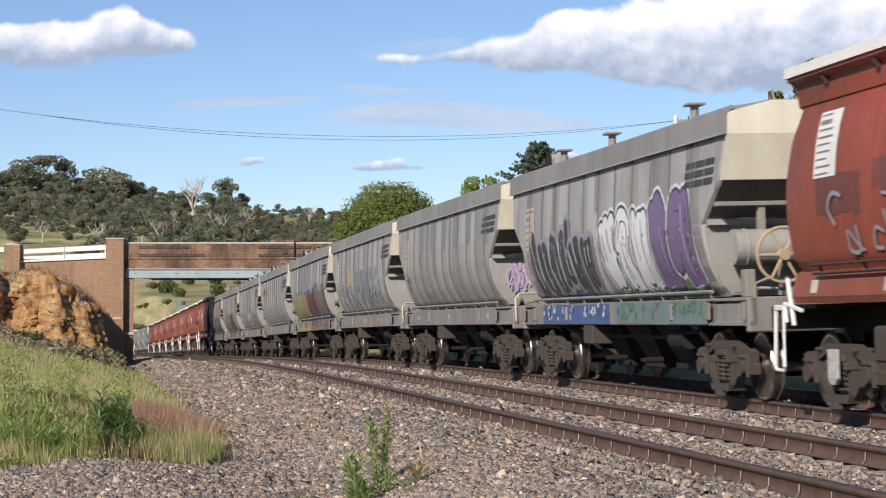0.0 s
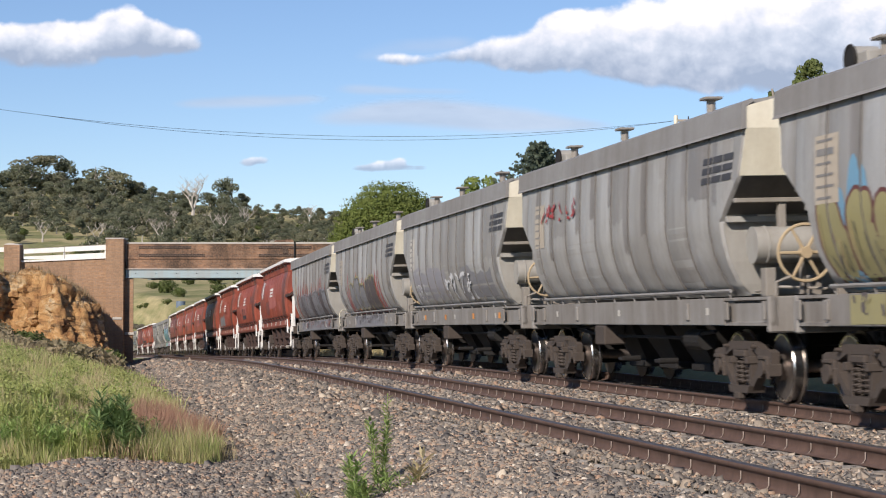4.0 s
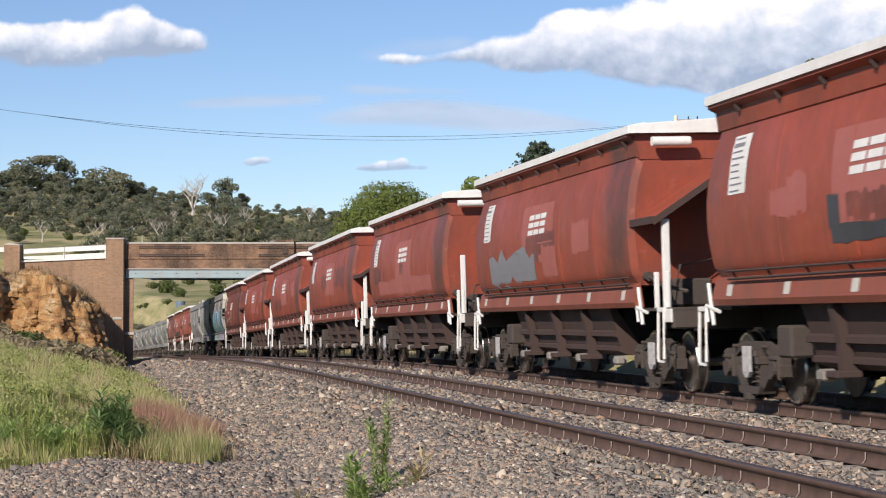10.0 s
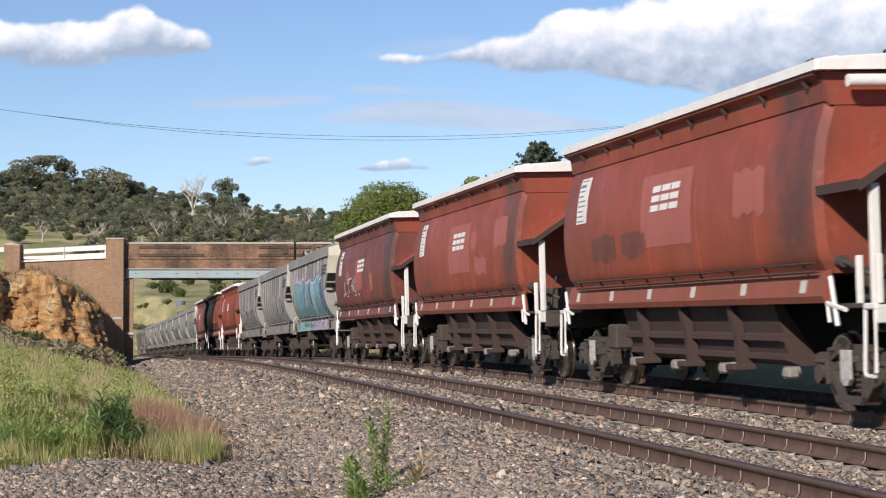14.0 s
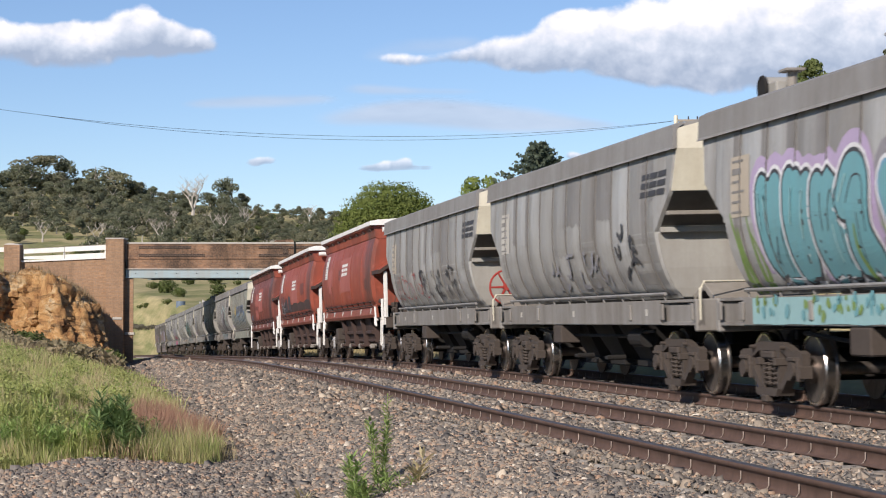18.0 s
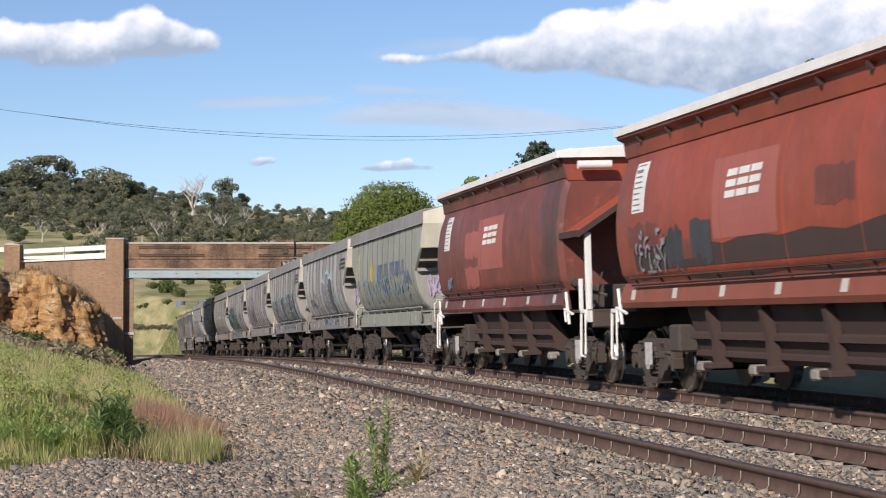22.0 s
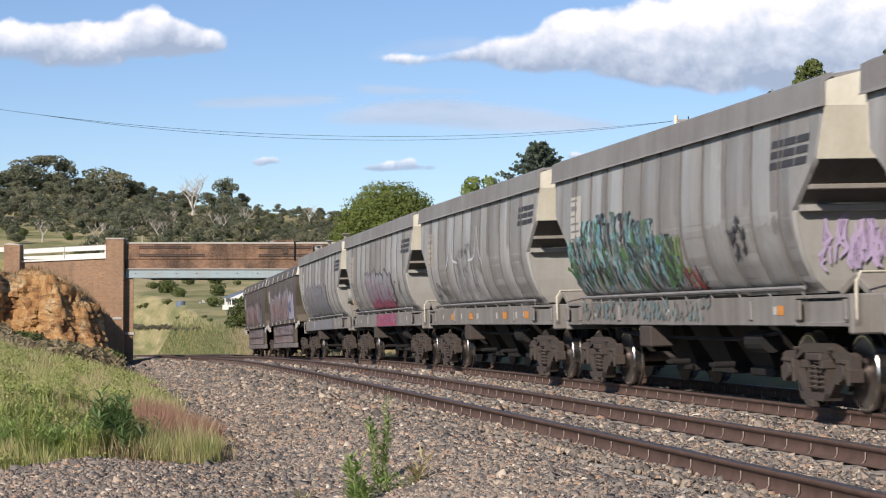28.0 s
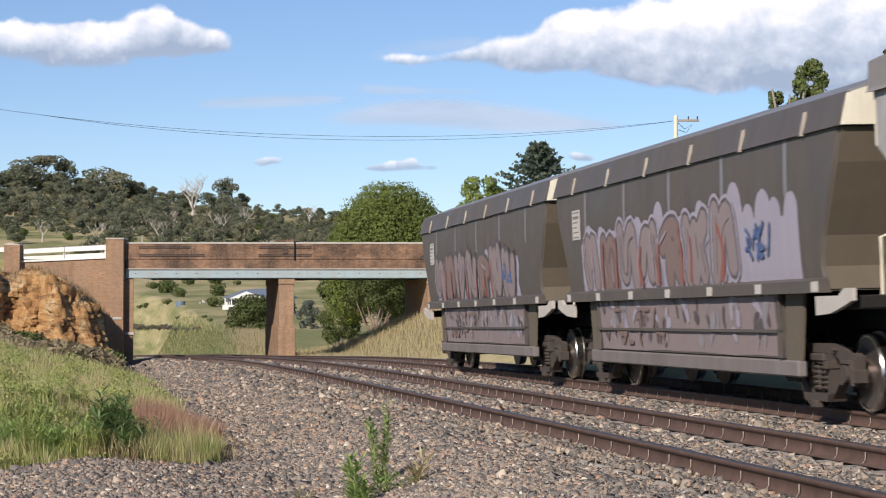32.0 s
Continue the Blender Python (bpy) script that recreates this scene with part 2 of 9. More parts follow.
M["red"] = red_paint("red_wagon_paint", (0.345, 0.066, 0.031), (0.165, 0.050, 0.031), (0.062, 0.042, 0.036))
M["red_dark"] = red_paint("maroon_wagon_paint", (0.20, 0.05, 0.034), (0.10, 0.045, 0.035), (0.05, 0.037, 0.033))
M["red_patch"] = painted("faded_red_patch", (0.35, 0.108, 0.085), (0.24, 0.075, 0.056), 0.5, 0.6, 0.6)
# dusty maroon, darkened further to stand for dim light below the skirt
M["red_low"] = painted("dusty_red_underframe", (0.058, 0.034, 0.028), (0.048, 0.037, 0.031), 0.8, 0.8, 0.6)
M["red_skirt"] = painted("grimy_red_skirt", (0.26, 0.068, 0.038), (0.11, 0.062, 0.045), 0.7, 0.6, 0.8)
M["dusk"] = painted("dark_wagon_paint", (0.075, 0.068, 0.064), (0.13, 0.105, 0.08), 0.5, 0.5, 1.2)
M["dusk_end"] = painted("brown_end_sheet", (0.135, 0.112, 0.080), (0.085, 0.07, 0.052), 0.6, 0.6, 1.0)
M["dusk_low"] = painted("dusty_lower_beam", (0.20, 0.175, 0.165), (0.10, 0.085, 0.075), 0.7, 0.7, 1.0)
M["dusk_roof"] = painted("dull_grey_roof", (0.20, 0.20, 0.205), (0.12, 0.115, 0.11), 0.6, 0.5, 0.8)
M["white"] = painted("white_paint", (0.76, 0.75, 0.71), (0.40, 0.36, 0.30), 0.45, 0.5, 0.8)
# near-black: the shade beneath the wagons is put into this colour
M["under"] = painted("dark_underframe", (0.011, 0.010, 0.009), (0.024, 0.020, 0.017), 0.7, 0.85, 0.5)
M["bogie"] = painted("dusty_bogie_steel", (0.056, 0.044, 0.036), (0.12, 0.096, 0.078), 0.9, 0.85, 0.4)
M["galv"] = plain("galvanised_steel", (0.42, 0.41, 0.40), 0.55, 0.2, 0.25, 9)
M["wheel"] = plain("worn_wheel_steel", (0.20, 0.17, 0.15), 0.38, 0.75, 0.3, 8)
M["tread"] = plain("bright_wheel_tread", (0.62, 0.60, 0.57), 0.25, 1.0, 0.1)
M["orange"] = plain("orange_reflector", (0.62, 0.25, 0.05), 0.5)
M["yellow"] = painted("yellow_wheel_paint", (0.62, 0.43, 0.07), (0.25, 0.18, 0.07), 0.5)
M["tan"] = painted("tan_wheel_paint", (0.44, 0.35, 0.22), (0.28, 0.2, 0.12), 0.6)
M["redwheel"] = painted("red_wheel_paint", (0.36, 0.035, 0.03), (0.2, 0.05, 0.03), 0.4)
M["black"] = plain("black_rubber", (0.025, 0.025, 0.026), 0.7)
M["plate"] = painted("data_panel_paint", (0.50, 0.48, 0.43), (0.4, 0.36, 0.3), 0.4, 0.6)
M["panel_tan"] = painted("old_data_panel", (0.47, 0.41, 0.32), (0.28, 0.24, 0.19), 0.5, 0.6)
M["ink"] = plain("dark_ink", (0.05, 0.05, 0.055), 0.6)
for _n, _c in dict(s_white=(0.68, 0.68, 0.68), s_black=(0.035, 0.036, 0.042), s_purple=(0.17, 0.11, 0.23), s_green=(0.07, 0.19, 0.05), s_blue=(0.05, 0.10, 0.24),
                   s_teal=(0.13, 0.33, 0.36), s_aqua=(0.27, 0.46, 0.46), s_red=(0.33, 0.035, 0.03), s_maroon=(0.12, 0.035, 0.03), s_pink=(0.33, 0.065, 0.12),
                   s_olive=(0.30, 0.27, 0.12), s_sky=(0.14, 0.30, 0.42), s_grey=(0.20, 0.20, 0.21), s_lilac=(0.42, 0.33, 0.48), s_orange=(0.60, 0.22, 0.05),
                   s_mauve=(0.25, 0.195, 0.19), s_silver=(0.27, 0.265, 0.285), s_sun=(0.45, 0.35, 0.17), s_lime=(0.17, 0.27, 0.06), s_slate=(0.13, 0.19, 0.19), s_fade=(0.22, 0.255, 0.31), s_wash=(0.21, 0.30, 0.36), s_pale=(0.25, 0.235, 0.25), s_ash=(0.085, 0.07, 0.072), s_gold=(0.52, 0.37, 0.07), s_navy=(0.10, 0.13, 0.20), s_denim=(0.10, 0.20, 0.34), s_lav=(0.34, 0.315, 0.37), s_umber=(0.20, 0.135, 0.115), s_rust=(0.27, 0.085, 0.06)).items():
    M[_n] = painted("spray_" + _n[2:], _c, tuple(0.5 * v + 0.08 for v in _c), 0.65, 0.55, 0.8)


def make_rail_mat(name, base):
    m = Mat(name, 0.75, 0.0)
    f = m.noise(5, 5, 0.7, m.co(world=True))
    return m.done(m.mix(m.ramp(f, (0.3, 0.0), (0.75, 1.0)), base, tuple(v * 1.9 for v in base)))


M["rail"] = make_rail_mat("rusty_rail", (0.070, 0.042, 0.031))
M["railhead"] = plain("dull_rail_head", (0.10, 0.085, 0.078), 0.45, 0.6, 0.3, 12)
M["clip"] = plain("galvanised_clip", (0.27, 0.22, 0.18), 0.7, 0.1, 0.3)
M["grit"] = plain("pale_grit", (0.27, 0.235, 0.19), 0.95, 0.0, 0.35, 22)
M["sleeper"] = painted("grey_sleeper_concrete", (0.30, 0.27, 0.23), (0.18, 0.145, 0.11), 0.6, 0.9, 0.4)


def stone_mat(name, tint, sunny=1.0):
    """Crushed rock: each stone its own tone."""
    m = Mat(name, 0.9, 0.0, 0.2)
    tones = ((0.0, (0.062, 0.058, 0.054)), (0.26, (0.125, 0.115, 0.105)), (0.50, (0.185, 0.158, 0.132)), (0.72, (0.25, 0.205, 0.16)), (0.87, (0.26, 0.165, 0.11)), (0.97, (0.38, 0.32, 0.25)), (1.0, (0.50, 0.45, 0.38)))
    c = m.ramp(m.island(), *[(k, tuple(v * t for v, t in zip(col, tint))) for k, col in tones])
    f = m.noise(30, 4, 0.7, m.co(world=True))
    return m.done(m.mix(m.ramp(f, (0.3, 0.0), (0.8, 0.5)), c, (0.12, 0.10, 0.085)))


M["stone"] = stone_mat("crushed_ballast", (1.42, 1.42, 1.40))
M["bright_stone"] = stone_mat("fresh_ballast", (1.38, 1.36, 1.30))


def ground_mat():
    """Earth, gravel and grass by where they lie: gravel near the line, dry and green pasture elsewhere."""
    m = Mat("ground_cover", 0.95, 0.0, 0.1)
    w = m.co(world=True)
    a = m.nt.nodes.new("ShaderNodeAttribute")
    a.attribute_name = "cover"
    sep = m.nt.nodes.new("ShaderNodeSeparateColor")
    m.nt.links.new(a.outputs["Color"], sep.inputs[0])
    gravel, green, bare = sep.outputs[0], sep.outputs[1], sep.outputs[2]
    dry = m.mix(m.ramp(m.noise(0.35, 6, 0.7, w), (0.35, 0.0), (0.7, 1.0)), (0.34, 0.285, 0.15), (0.50, 0.42, 0.235))
    grn = m.mix(m.ramp(m.noise(0.6, 6, 0.7, w), (0.35, 0.0), (0.7, 1.0)), (0.15, 0.165, 0.07), (0.25, 0.25, 0.11))
    patch = m.ramp(m.noise(0.05, 6, 0.65, m.co(1.0, 0.5, 6.0, True)), (0.40, 0.0), (0.60, 1.0))
    pasture = m.mix(m.math("MULTIPLY", patch, 1.0), grn, dry)
    pasture = m.mix(green, pasture, grn)
    earth = m.mix(m.ramp(m.noise(1.2, 6, 0.7, w), (0.3, 0.0), (0.7, 1.0)), (0.10, 0.075, 0.05), (0.21, 0.15, 0.085))
    grav = m.mix(m.ramp(m.voronoi(16, w), (0.0, 0.0), (0.7, 1.0)), (0.13, 0.108, 0.085), (0.035, 0.03, 0.026))
    c = m.mix(bare, pasture, earth)
    c = m.mix(gravel, c, grav)
    m.bump(m.noise(7, 5, 0.7, w), 0.6, 0.08)
    return m.done(c)


M["ground"] = ground_mat()


def brick_mat(name, a, b, dark, lo=0.42, hi=0.75):
    m = Mat(name, 0.9, 0.0, 0.2)
    n = m.nt.nodes.new("ShaderNodeTexBrick")
    m.nt.links.new(m.co(), n.inputs["Vector"])
    # courses run along x; the wall's height is its z
    mp = n.inputs["Vector"].links[0].from_node
    mp.inputs["Rotation"].default_value = (radians(90), 0, 0)
    m.put(n.inputs["Color1"], a)
    m.put(n.inputs["Color2"], b)
    m.put(n.inputs["Mortar"], (0.24, 0.19, 0.15))
    n.inputs["Scale"].default_value = 1.0
    n.inputs["Mortar Size"].default_value = 0.008
    n.inputs["Brick Width"].default_value, n.inputs["Row Height"].default_value = 0.24, 0.086
    st = m.ramp(m.noise(0.5, 6, 0.7), (lo, 0.0), (hi, 0.85))
    runs = m.ramp(m.noise(1.0, 5, 0.65, m.co(1.6, 1.6, 0.12)), (0.5, 0.0), (0.75, 0.55))
    c = m.mix(st, n.outputs[0], dark)
    c = m.mix(runs, c, tuple(0.6 * v for v in dark))
    c = m.mix(m.ramp(m.noise(9, 4), (0.4, 0.0), (0.9, 0.5)), c, tuple(1.25 * v for v in a))
    m.bump(n.outputs["Fac"], -0.4, 0.02)
    return m.done(c)


M["brick"] = brick_mat("weathered_brick", (0.36, 0.222, 0.128), (0.27, 0.16, 0.092), (0.17, 0.115, 0.078))
M["brick_dark"] = brick_mat("stained_parapet_brick", (0.31, 0.175, 0.10), (0.17, 0.095, 0.058), (0.035, 0.030, 0.026), 0.40, 0.60)
M["brick_sooty"] = brick_mat("sooty_brick", (0.07, 0.045, 0.033), (0.045, 0.03, 0.024), (0.03, 0.025, 0.021))
M["girder"] = painted("pale_blue_girder_paint", (0.29, 0.41, 0.45), (0.30, 0.27, 0.22), 0.5, 0.6, 1.4)
M["concrete"] = painted("pale_concrete", (0.48, 0.45, 0.40), (0.28, 0.25, 0.21), 0.6, 0.85, 0.8)

# ---- the lie of the land ----
def smooth(a, b, x):
    t = np.clip((x - a) / (b - a), 0, 1)
    return t * t * (3 - 2 * t)


def land(x, y):
    """Height of the ground, and its cover (gravel, green, bare earth)."""
    x, y = np.asarray(x, float), np.asarray(y, float)
    s = s_of(y)
    h = np.interp(s, _s, _th)
    o = (x - np.interp(s, _s, _tx)) * np.cos(h)
    zt = np.interp(s, _s, _tz)
    form = zt - 0.27
    wob = 0.12 * np.sin(x * 0.9 + 1.3 * np.sin(y * 0.31)) * np.sin(y * 0.23 + 0.4) + 0.05 * np.sin(2.1 * x + 0.7 * y)
    wob = wob * (1 - smooth(90, 130, y))
    # left: shoulder, ditch, then the bank of the cutting
    left = form - 0.42 * smooth(-0.9, -2.9, o) * 1.0
    bank = smooth(22.5, 30.0, y) * (0.16 + 0.055 * smooth(30, 60, y)) * np.clip(-3.1 - o, 0, 60)
    bank = np.minimum(bank, 2.6 + 1.6 * smooth(70, 110, y))
    bank = bank * (1 - smooth(122, 150, y))
    left = left + bank * (1 + 0.4 * wob) + wob * smooth(-3.0, -5.0, o) * 0.7
    # right: level, then a dry bank that climbs to the road
    rise = 0.55 * np.clip(o - 11.5, 0, 40) * smooth(84, 108, y) * (1 - smooth(150, 190, y))
    # added nearer bank: it lies in the train's shadow and darkens views under wagons
    rise = np.maximum(rise, np.minimum(0.55 * np.clip(o - TRACK - GAUGE - 1.7, 0, 40), 2.4) * (1 - smooth(70, 86, y)))
    right = form - 0.1 * smooth(TRACK + 2.4, TRACK + 4.5, o) + np.minimum(rise, 5.2) + wob * smooth(TRACK + 3, TRACK + 6, o) * 0.6
    near = np.where(o < TRACK / 2, left, right)
    # the valley floor and the hill behind
    field = np.interp(y, [100, 150, 200, 250, 300, 400, 500, 600, 750, 900, 1000, 1400, 2200], [-1.9, -2.7, -2.5, -1.6, 0.0, 3.7, 8.5, 19, 36, 1.0, 1.0, 0.98, 0.9])
    top = np.interp(x, [-900, -330, -180, -57, 60, 250, 900], [44, 52, 55, 42, 33, 22, 16])
    prof = np.interp(y, [500, 600, 700, 800, 880, 930, 1100, 1600, 3000], [0, 0.21, 0.43, 0.70, 0.96, 1.0, 0.97, 0.9, 0.8])
    hill = 8.5 + (top - 8.5) * prof
    far = np.where(y < 500, np.minimum(field, 8.5), hill)
    far = far + 1.2 * np.sin(x * 0.021 + 0.5) * np.sin(y * 0.017) * smooth(250, 420, y)
    away = smooth(TRACK + 3.0, TRACK + 8.5, o) * (o > 0) + smooth(-30, -60, o) * (o < 0)
    k = smooth(135, 175, y) * away
    z = near * (1 - k) + far * k
    k2 = smooth(330, 430, y)
    z = z * (1 - k2) + far * k2
    side = smooth(40, 120, np.abs(o)) * (y < 330)
    z = z * (1 - side) + np.where(y < 150, np.maximum(zt + 0.5, -1.5), far) * side
    gravel = smooth(-3.4, -2.9, o + 0.25 * wob) * (1 - smooth(TRACK + 3.0, TRACK + 3.8, o))
    gravel = np.maximum(gravel, (1 - smooth(22.6, 23.6, y + 0.6 * wob)) * (o < 3))
    gravel = gravel * (1 - smooth(138, 160, y))
    green = np.clip(0.85 * smooth(24, 34, y) * (1 - smooth(58, 74, y)) * (o < -3) + 0.9 * smooth(135, 150, y) * (1 - smooth(235, 262, y)) * smooth(-7, -5, o) * smooth(-8, -14, x), 0, 1)
    bare = np.clip(smooth(60, 80, y) * (1 - smooth(124, 130, y)) * (o < -3.5) * 0.85 + 0.25 * (smooth(100, 112, y) * (1 - smooth(140, 150, y))) * (o > 9), 0, 1)
    return z, np.stack([gravel, green, bare, np.ones_like(z)], -1)


def build_ground():
    ys = np.concatenate([np.arange(-500, -20, 24), np.arange(-20, 8, 2.0), np.arange(8, 40, 0.4), np.arange(40, 140, 0.9), np.arange(140, 320, 1.4), np.arange(320, 1000, 9), np.geomspace(1000, 4800, 18)])
    us = np.concatenate([-np.geomspace(2600, 60, 22), np.arange(-58, -22, 2.0), np.arange(-22, -7, 0.6), np.arange(-7, 9, 0.3), np.arange(9, 24, 0.7), np.arange(24, 60, 1.4), np.geomspace(62, 2600, 22)])
    U, Y = np.meshgrid(us, ys)
    far = smooth(150, 420, Y)
    X = U * (1 + far * 1.0) + np.interp(s_of(Y), _s, _tx) * (1 - smooth(400, 700, Y)) - 60 * smooth(400, 700, Y)
    Z, C = land(X, Y)
    n, k = Y.shape
    i = np.arange(n * k).reshape(n, k)
    f = np.stack([i[:-1, :-1], i[:-1, 1:], i[1:, 1:], i[1:, :-1]], -1).reshape(-1, 4)
    me = from_np("ground", np.stack([X, Y, Z], -1).reshape(-1, 3), f, M["ground"], True)
    a = me.color_attributes.new("cover", "FLOAT_COLOR", "POINT")
    a.data.foreach_set("color", C.reshape(-1).astype(np.float32))
    tagged(new("ground", me), "grassy railway cutting with gravel beside the line, pasture and a wooded hill behind", "ground", kind="structure")


build_ground()


# ---- the two tracks ----
def rail_mesh(o, lift, s0, s1, step):
    """One rail: foot, web and head swept along the line."""
    sec = [(-0.075, -0.172), (-0.075, -0.160), (-0.02, -0.145), (-0.0085, -0.13), (-0.0085, -0.05), (-0.035, -0.038), (-0.036, -0.006), (-0.026, 0.0),
           (0.026, 0.0), (0.036, -0.006), (0.035, -0.038), (0.0085, -0.05), (0.0085, -0.13), (0.02, -0.145), (0.075, -0.160), (0.075, -0.172)]
    ss = np.arange(s0, s1 + step, step)
    x, y, z, h = line(ss, o)
    co, n = [], len(sec)
    for dx, dz in sec:
        co.append(np.stack([x + dx * np.cos(h), y + dx * np.sin(h), z + dz + lift], -1))
    co = np.stack(co, 1).reshape(-1, 3)
    i = np.arange(len(ss) * n).reshape(-1, n)
    f = np.stack([i[:-1], np.roll(i, -1, 1)[:-1], np.roll(i, -1, 1)[1:], i[1:]], -1).reshape(-1, 4)
    me = from_np("rail", co, f, M["rail"])
    me.materials.append(M["railhead"])
    idx = np.zeros((len(ss) - 1, n), np.int32)
    idx[:, 6:9] = 1
    me.polygons.foreach_set("material_index", idx.reshape(-1))
    return me


def sleeper_mesh():
    bm = bmesh.new()
    L = 1.25
    pts = [(-L, -0.19), (-L, 0.0), (-L + 0.03, 0.02), (-0.45, 0.02), (-0.3, -0.02), (0.3, -0.02), (0.45, 0.02), (L - 0.03, 0.02), (L, 0.0), (L, -0.19)]
    prism(bm, pts, "y", -0.115, 0.115)
    me = mesh_of(bm, "sleeper")
    me.materials.append(M["sleeper"])
    return me


def build_tracks():
    sl = sleeper_mesh()
    clip = bmesh.new()
    pipe(clip, [(0.02, 0.0, 0.0), (-0.01, 0.0, 0.018), (-0.028, 0.0, 0.045), (-0.030, 0.0, 0.105)], 0.0055, 5)
    cm = mesh_of(clip, "rail_clip")
    cco = np.empty(len(cm.vertices) * 3, np.float32)
    cm.vertices.foreach_get("co", cco)
    cco = cco.reshape(-1, 3)
    cm.calc_loop_triangles()
    cf = np.empty(len(cm.loop_triangles) * 3, np.int32)
    cm.loop_triangles.foreach_get("vertices", cf)
    cf = cf.reshape(-1, 3)
    for base, name, lab in ((0.0, "empty_track", "empty railway track with rusty rails on concrete sleepers"), (TRACK, "train_track", "railway track that the grain train runs on")):
        tr = tagged(empty(name), lab, "railway track", "railway tracks", "structure")
        for o, lift in ((base, 0.0), (base + GAUGE, CANT)):
            part("rail", rail_mesh(o, lift, -40, 100, 1.0), None, tr)
            part("rail", rail_mesh(o, lift, 100, 420, 5.0), None, tr)
        k = 0
        cos, fcs, nv = [], [], 0
        for j in range(330):
            s = -16 + j * 0.62
            x, y, z, h = line(s, base + GAUGE / 2)
            m = Matrix.Translation((x, y, z - 0.195 + CANT / 2)) @ Matrix.Rotation(h, 4, "Z") @ Matrix.Rotation(-CANT / GAUGE, 4, "Y") @ Matrix.Rotation(random.uniform(-0.012, 0.012), 4, "Z")
            if j < 300:
                part("sleeper", sl, None, tr, at=m)
            if s < 60:
                R = np.array(m.to_3x3())
                for cx, sg in ((-GAUGE / 2, -1), (-GAUGE / 2, 1), (GAUGE / 2, -1), (GAUGE / 2, 1)):
                    loc = cco * np.array([sg, sg, 1.0]) + np.array([cx + sg * 0.05, 0.0, 0.03])
                    cos.append(loc @ R.T + np.array(m.translation))
                    fcs.append(cf + nv)
                    nv += len(cco)
        part("rail_clips", from_np("rail_clips", np.concatenate(cos), np.concatenate(fcs), M["clip"]), None, tr)["kind"] = "stuff"


build_tracks()


def build_shelf():
    """A worn shelf of fine pale grit along the outside of the nearest rail."""
    ss = np.arange(-14, 150, 0.25)
    rows = []
    for o, dz in ((-0.40, -0.26), (-0.30, -0.185), (-0.14, -0.168), (-0.085, -0.172)):
        x, y, z, h = line(ss, o + 0.05 * np.sin(ss * 1.7) * (o < -0.4) + 0.03 * np.sin(ss * 4.1) * (o < -0.4))
        rows.append(np.stack([x, y, z + dz + 0.008 * np.sin(ss * 3.1)], -1))
    co = np.stack(rows, 1)
    i = np.arange(len(ss) * 4).reshape(-1, 4)
    f = np.stack([i[:-1, :-1], i[:-1, 1:], i[1:, 1:], i[1:, :-1]], -1).reshape(-1, 4)
    tagged(new("grit_shelf", from_np("grit_shelf", co.reshape(-1, 3), f, M["grit"])), "pale fine grit packed beside the rail", "gravel", kind="structure")


build_shelf()


# ---- ballast: loose crushed stone ----
def stones(name, P, size, material):
    """Loose stones at the places P: jittered, squashed cubes, each its own island."""
    n = len(P)
    rng = np.random.default_rng(7 + n)
    base = np.array([[-1, -1, -1], [1, -1, -1], [1, 1, -1], [-1, 1, -1], [-1, -1, 1], [1, -1, 1], [1, 1, 1], [-1, 1, 1]], float) * 0.5
    quads = np.array([[4, 5, 6, 7], [0, 1, 5, 4], [1, 2, 6, 5], [2, 3, 7, 6], [3, 0, 4, 7]])
    v = base[None] * rng.uniform(0.32, 1.3, (n, 8, 3)) * rng.uniform(0.65, 1.45, (n, 1, 3))
    a, b = rng.uniform(0, 6.283, n), rng.uniform(-0.7, 0.7, n)
    ca, sa, cb, sb = np.cos(a)[:, None], np.sin(a)[:, None], np.cos(b)[:, None], np.sin(b)[:, None]
    x, y, z = v[..., 0], v[..., 1], v[..., 2]
    y, z = y * cb - z * sb, y * sb + z * cb
    x, y = x * ca - y * sa, x * sa + y * ca
    v = np.stack([x, y, z], -1) * np.asarray(size).reshape(-1, 1, 1) + P[:, None]
    f = quads[None] + (np.arange(n) * 8)[:, None, None]
    return from_np(name, v.reshape(-1, 3), f.reshape(-1, 4), material)


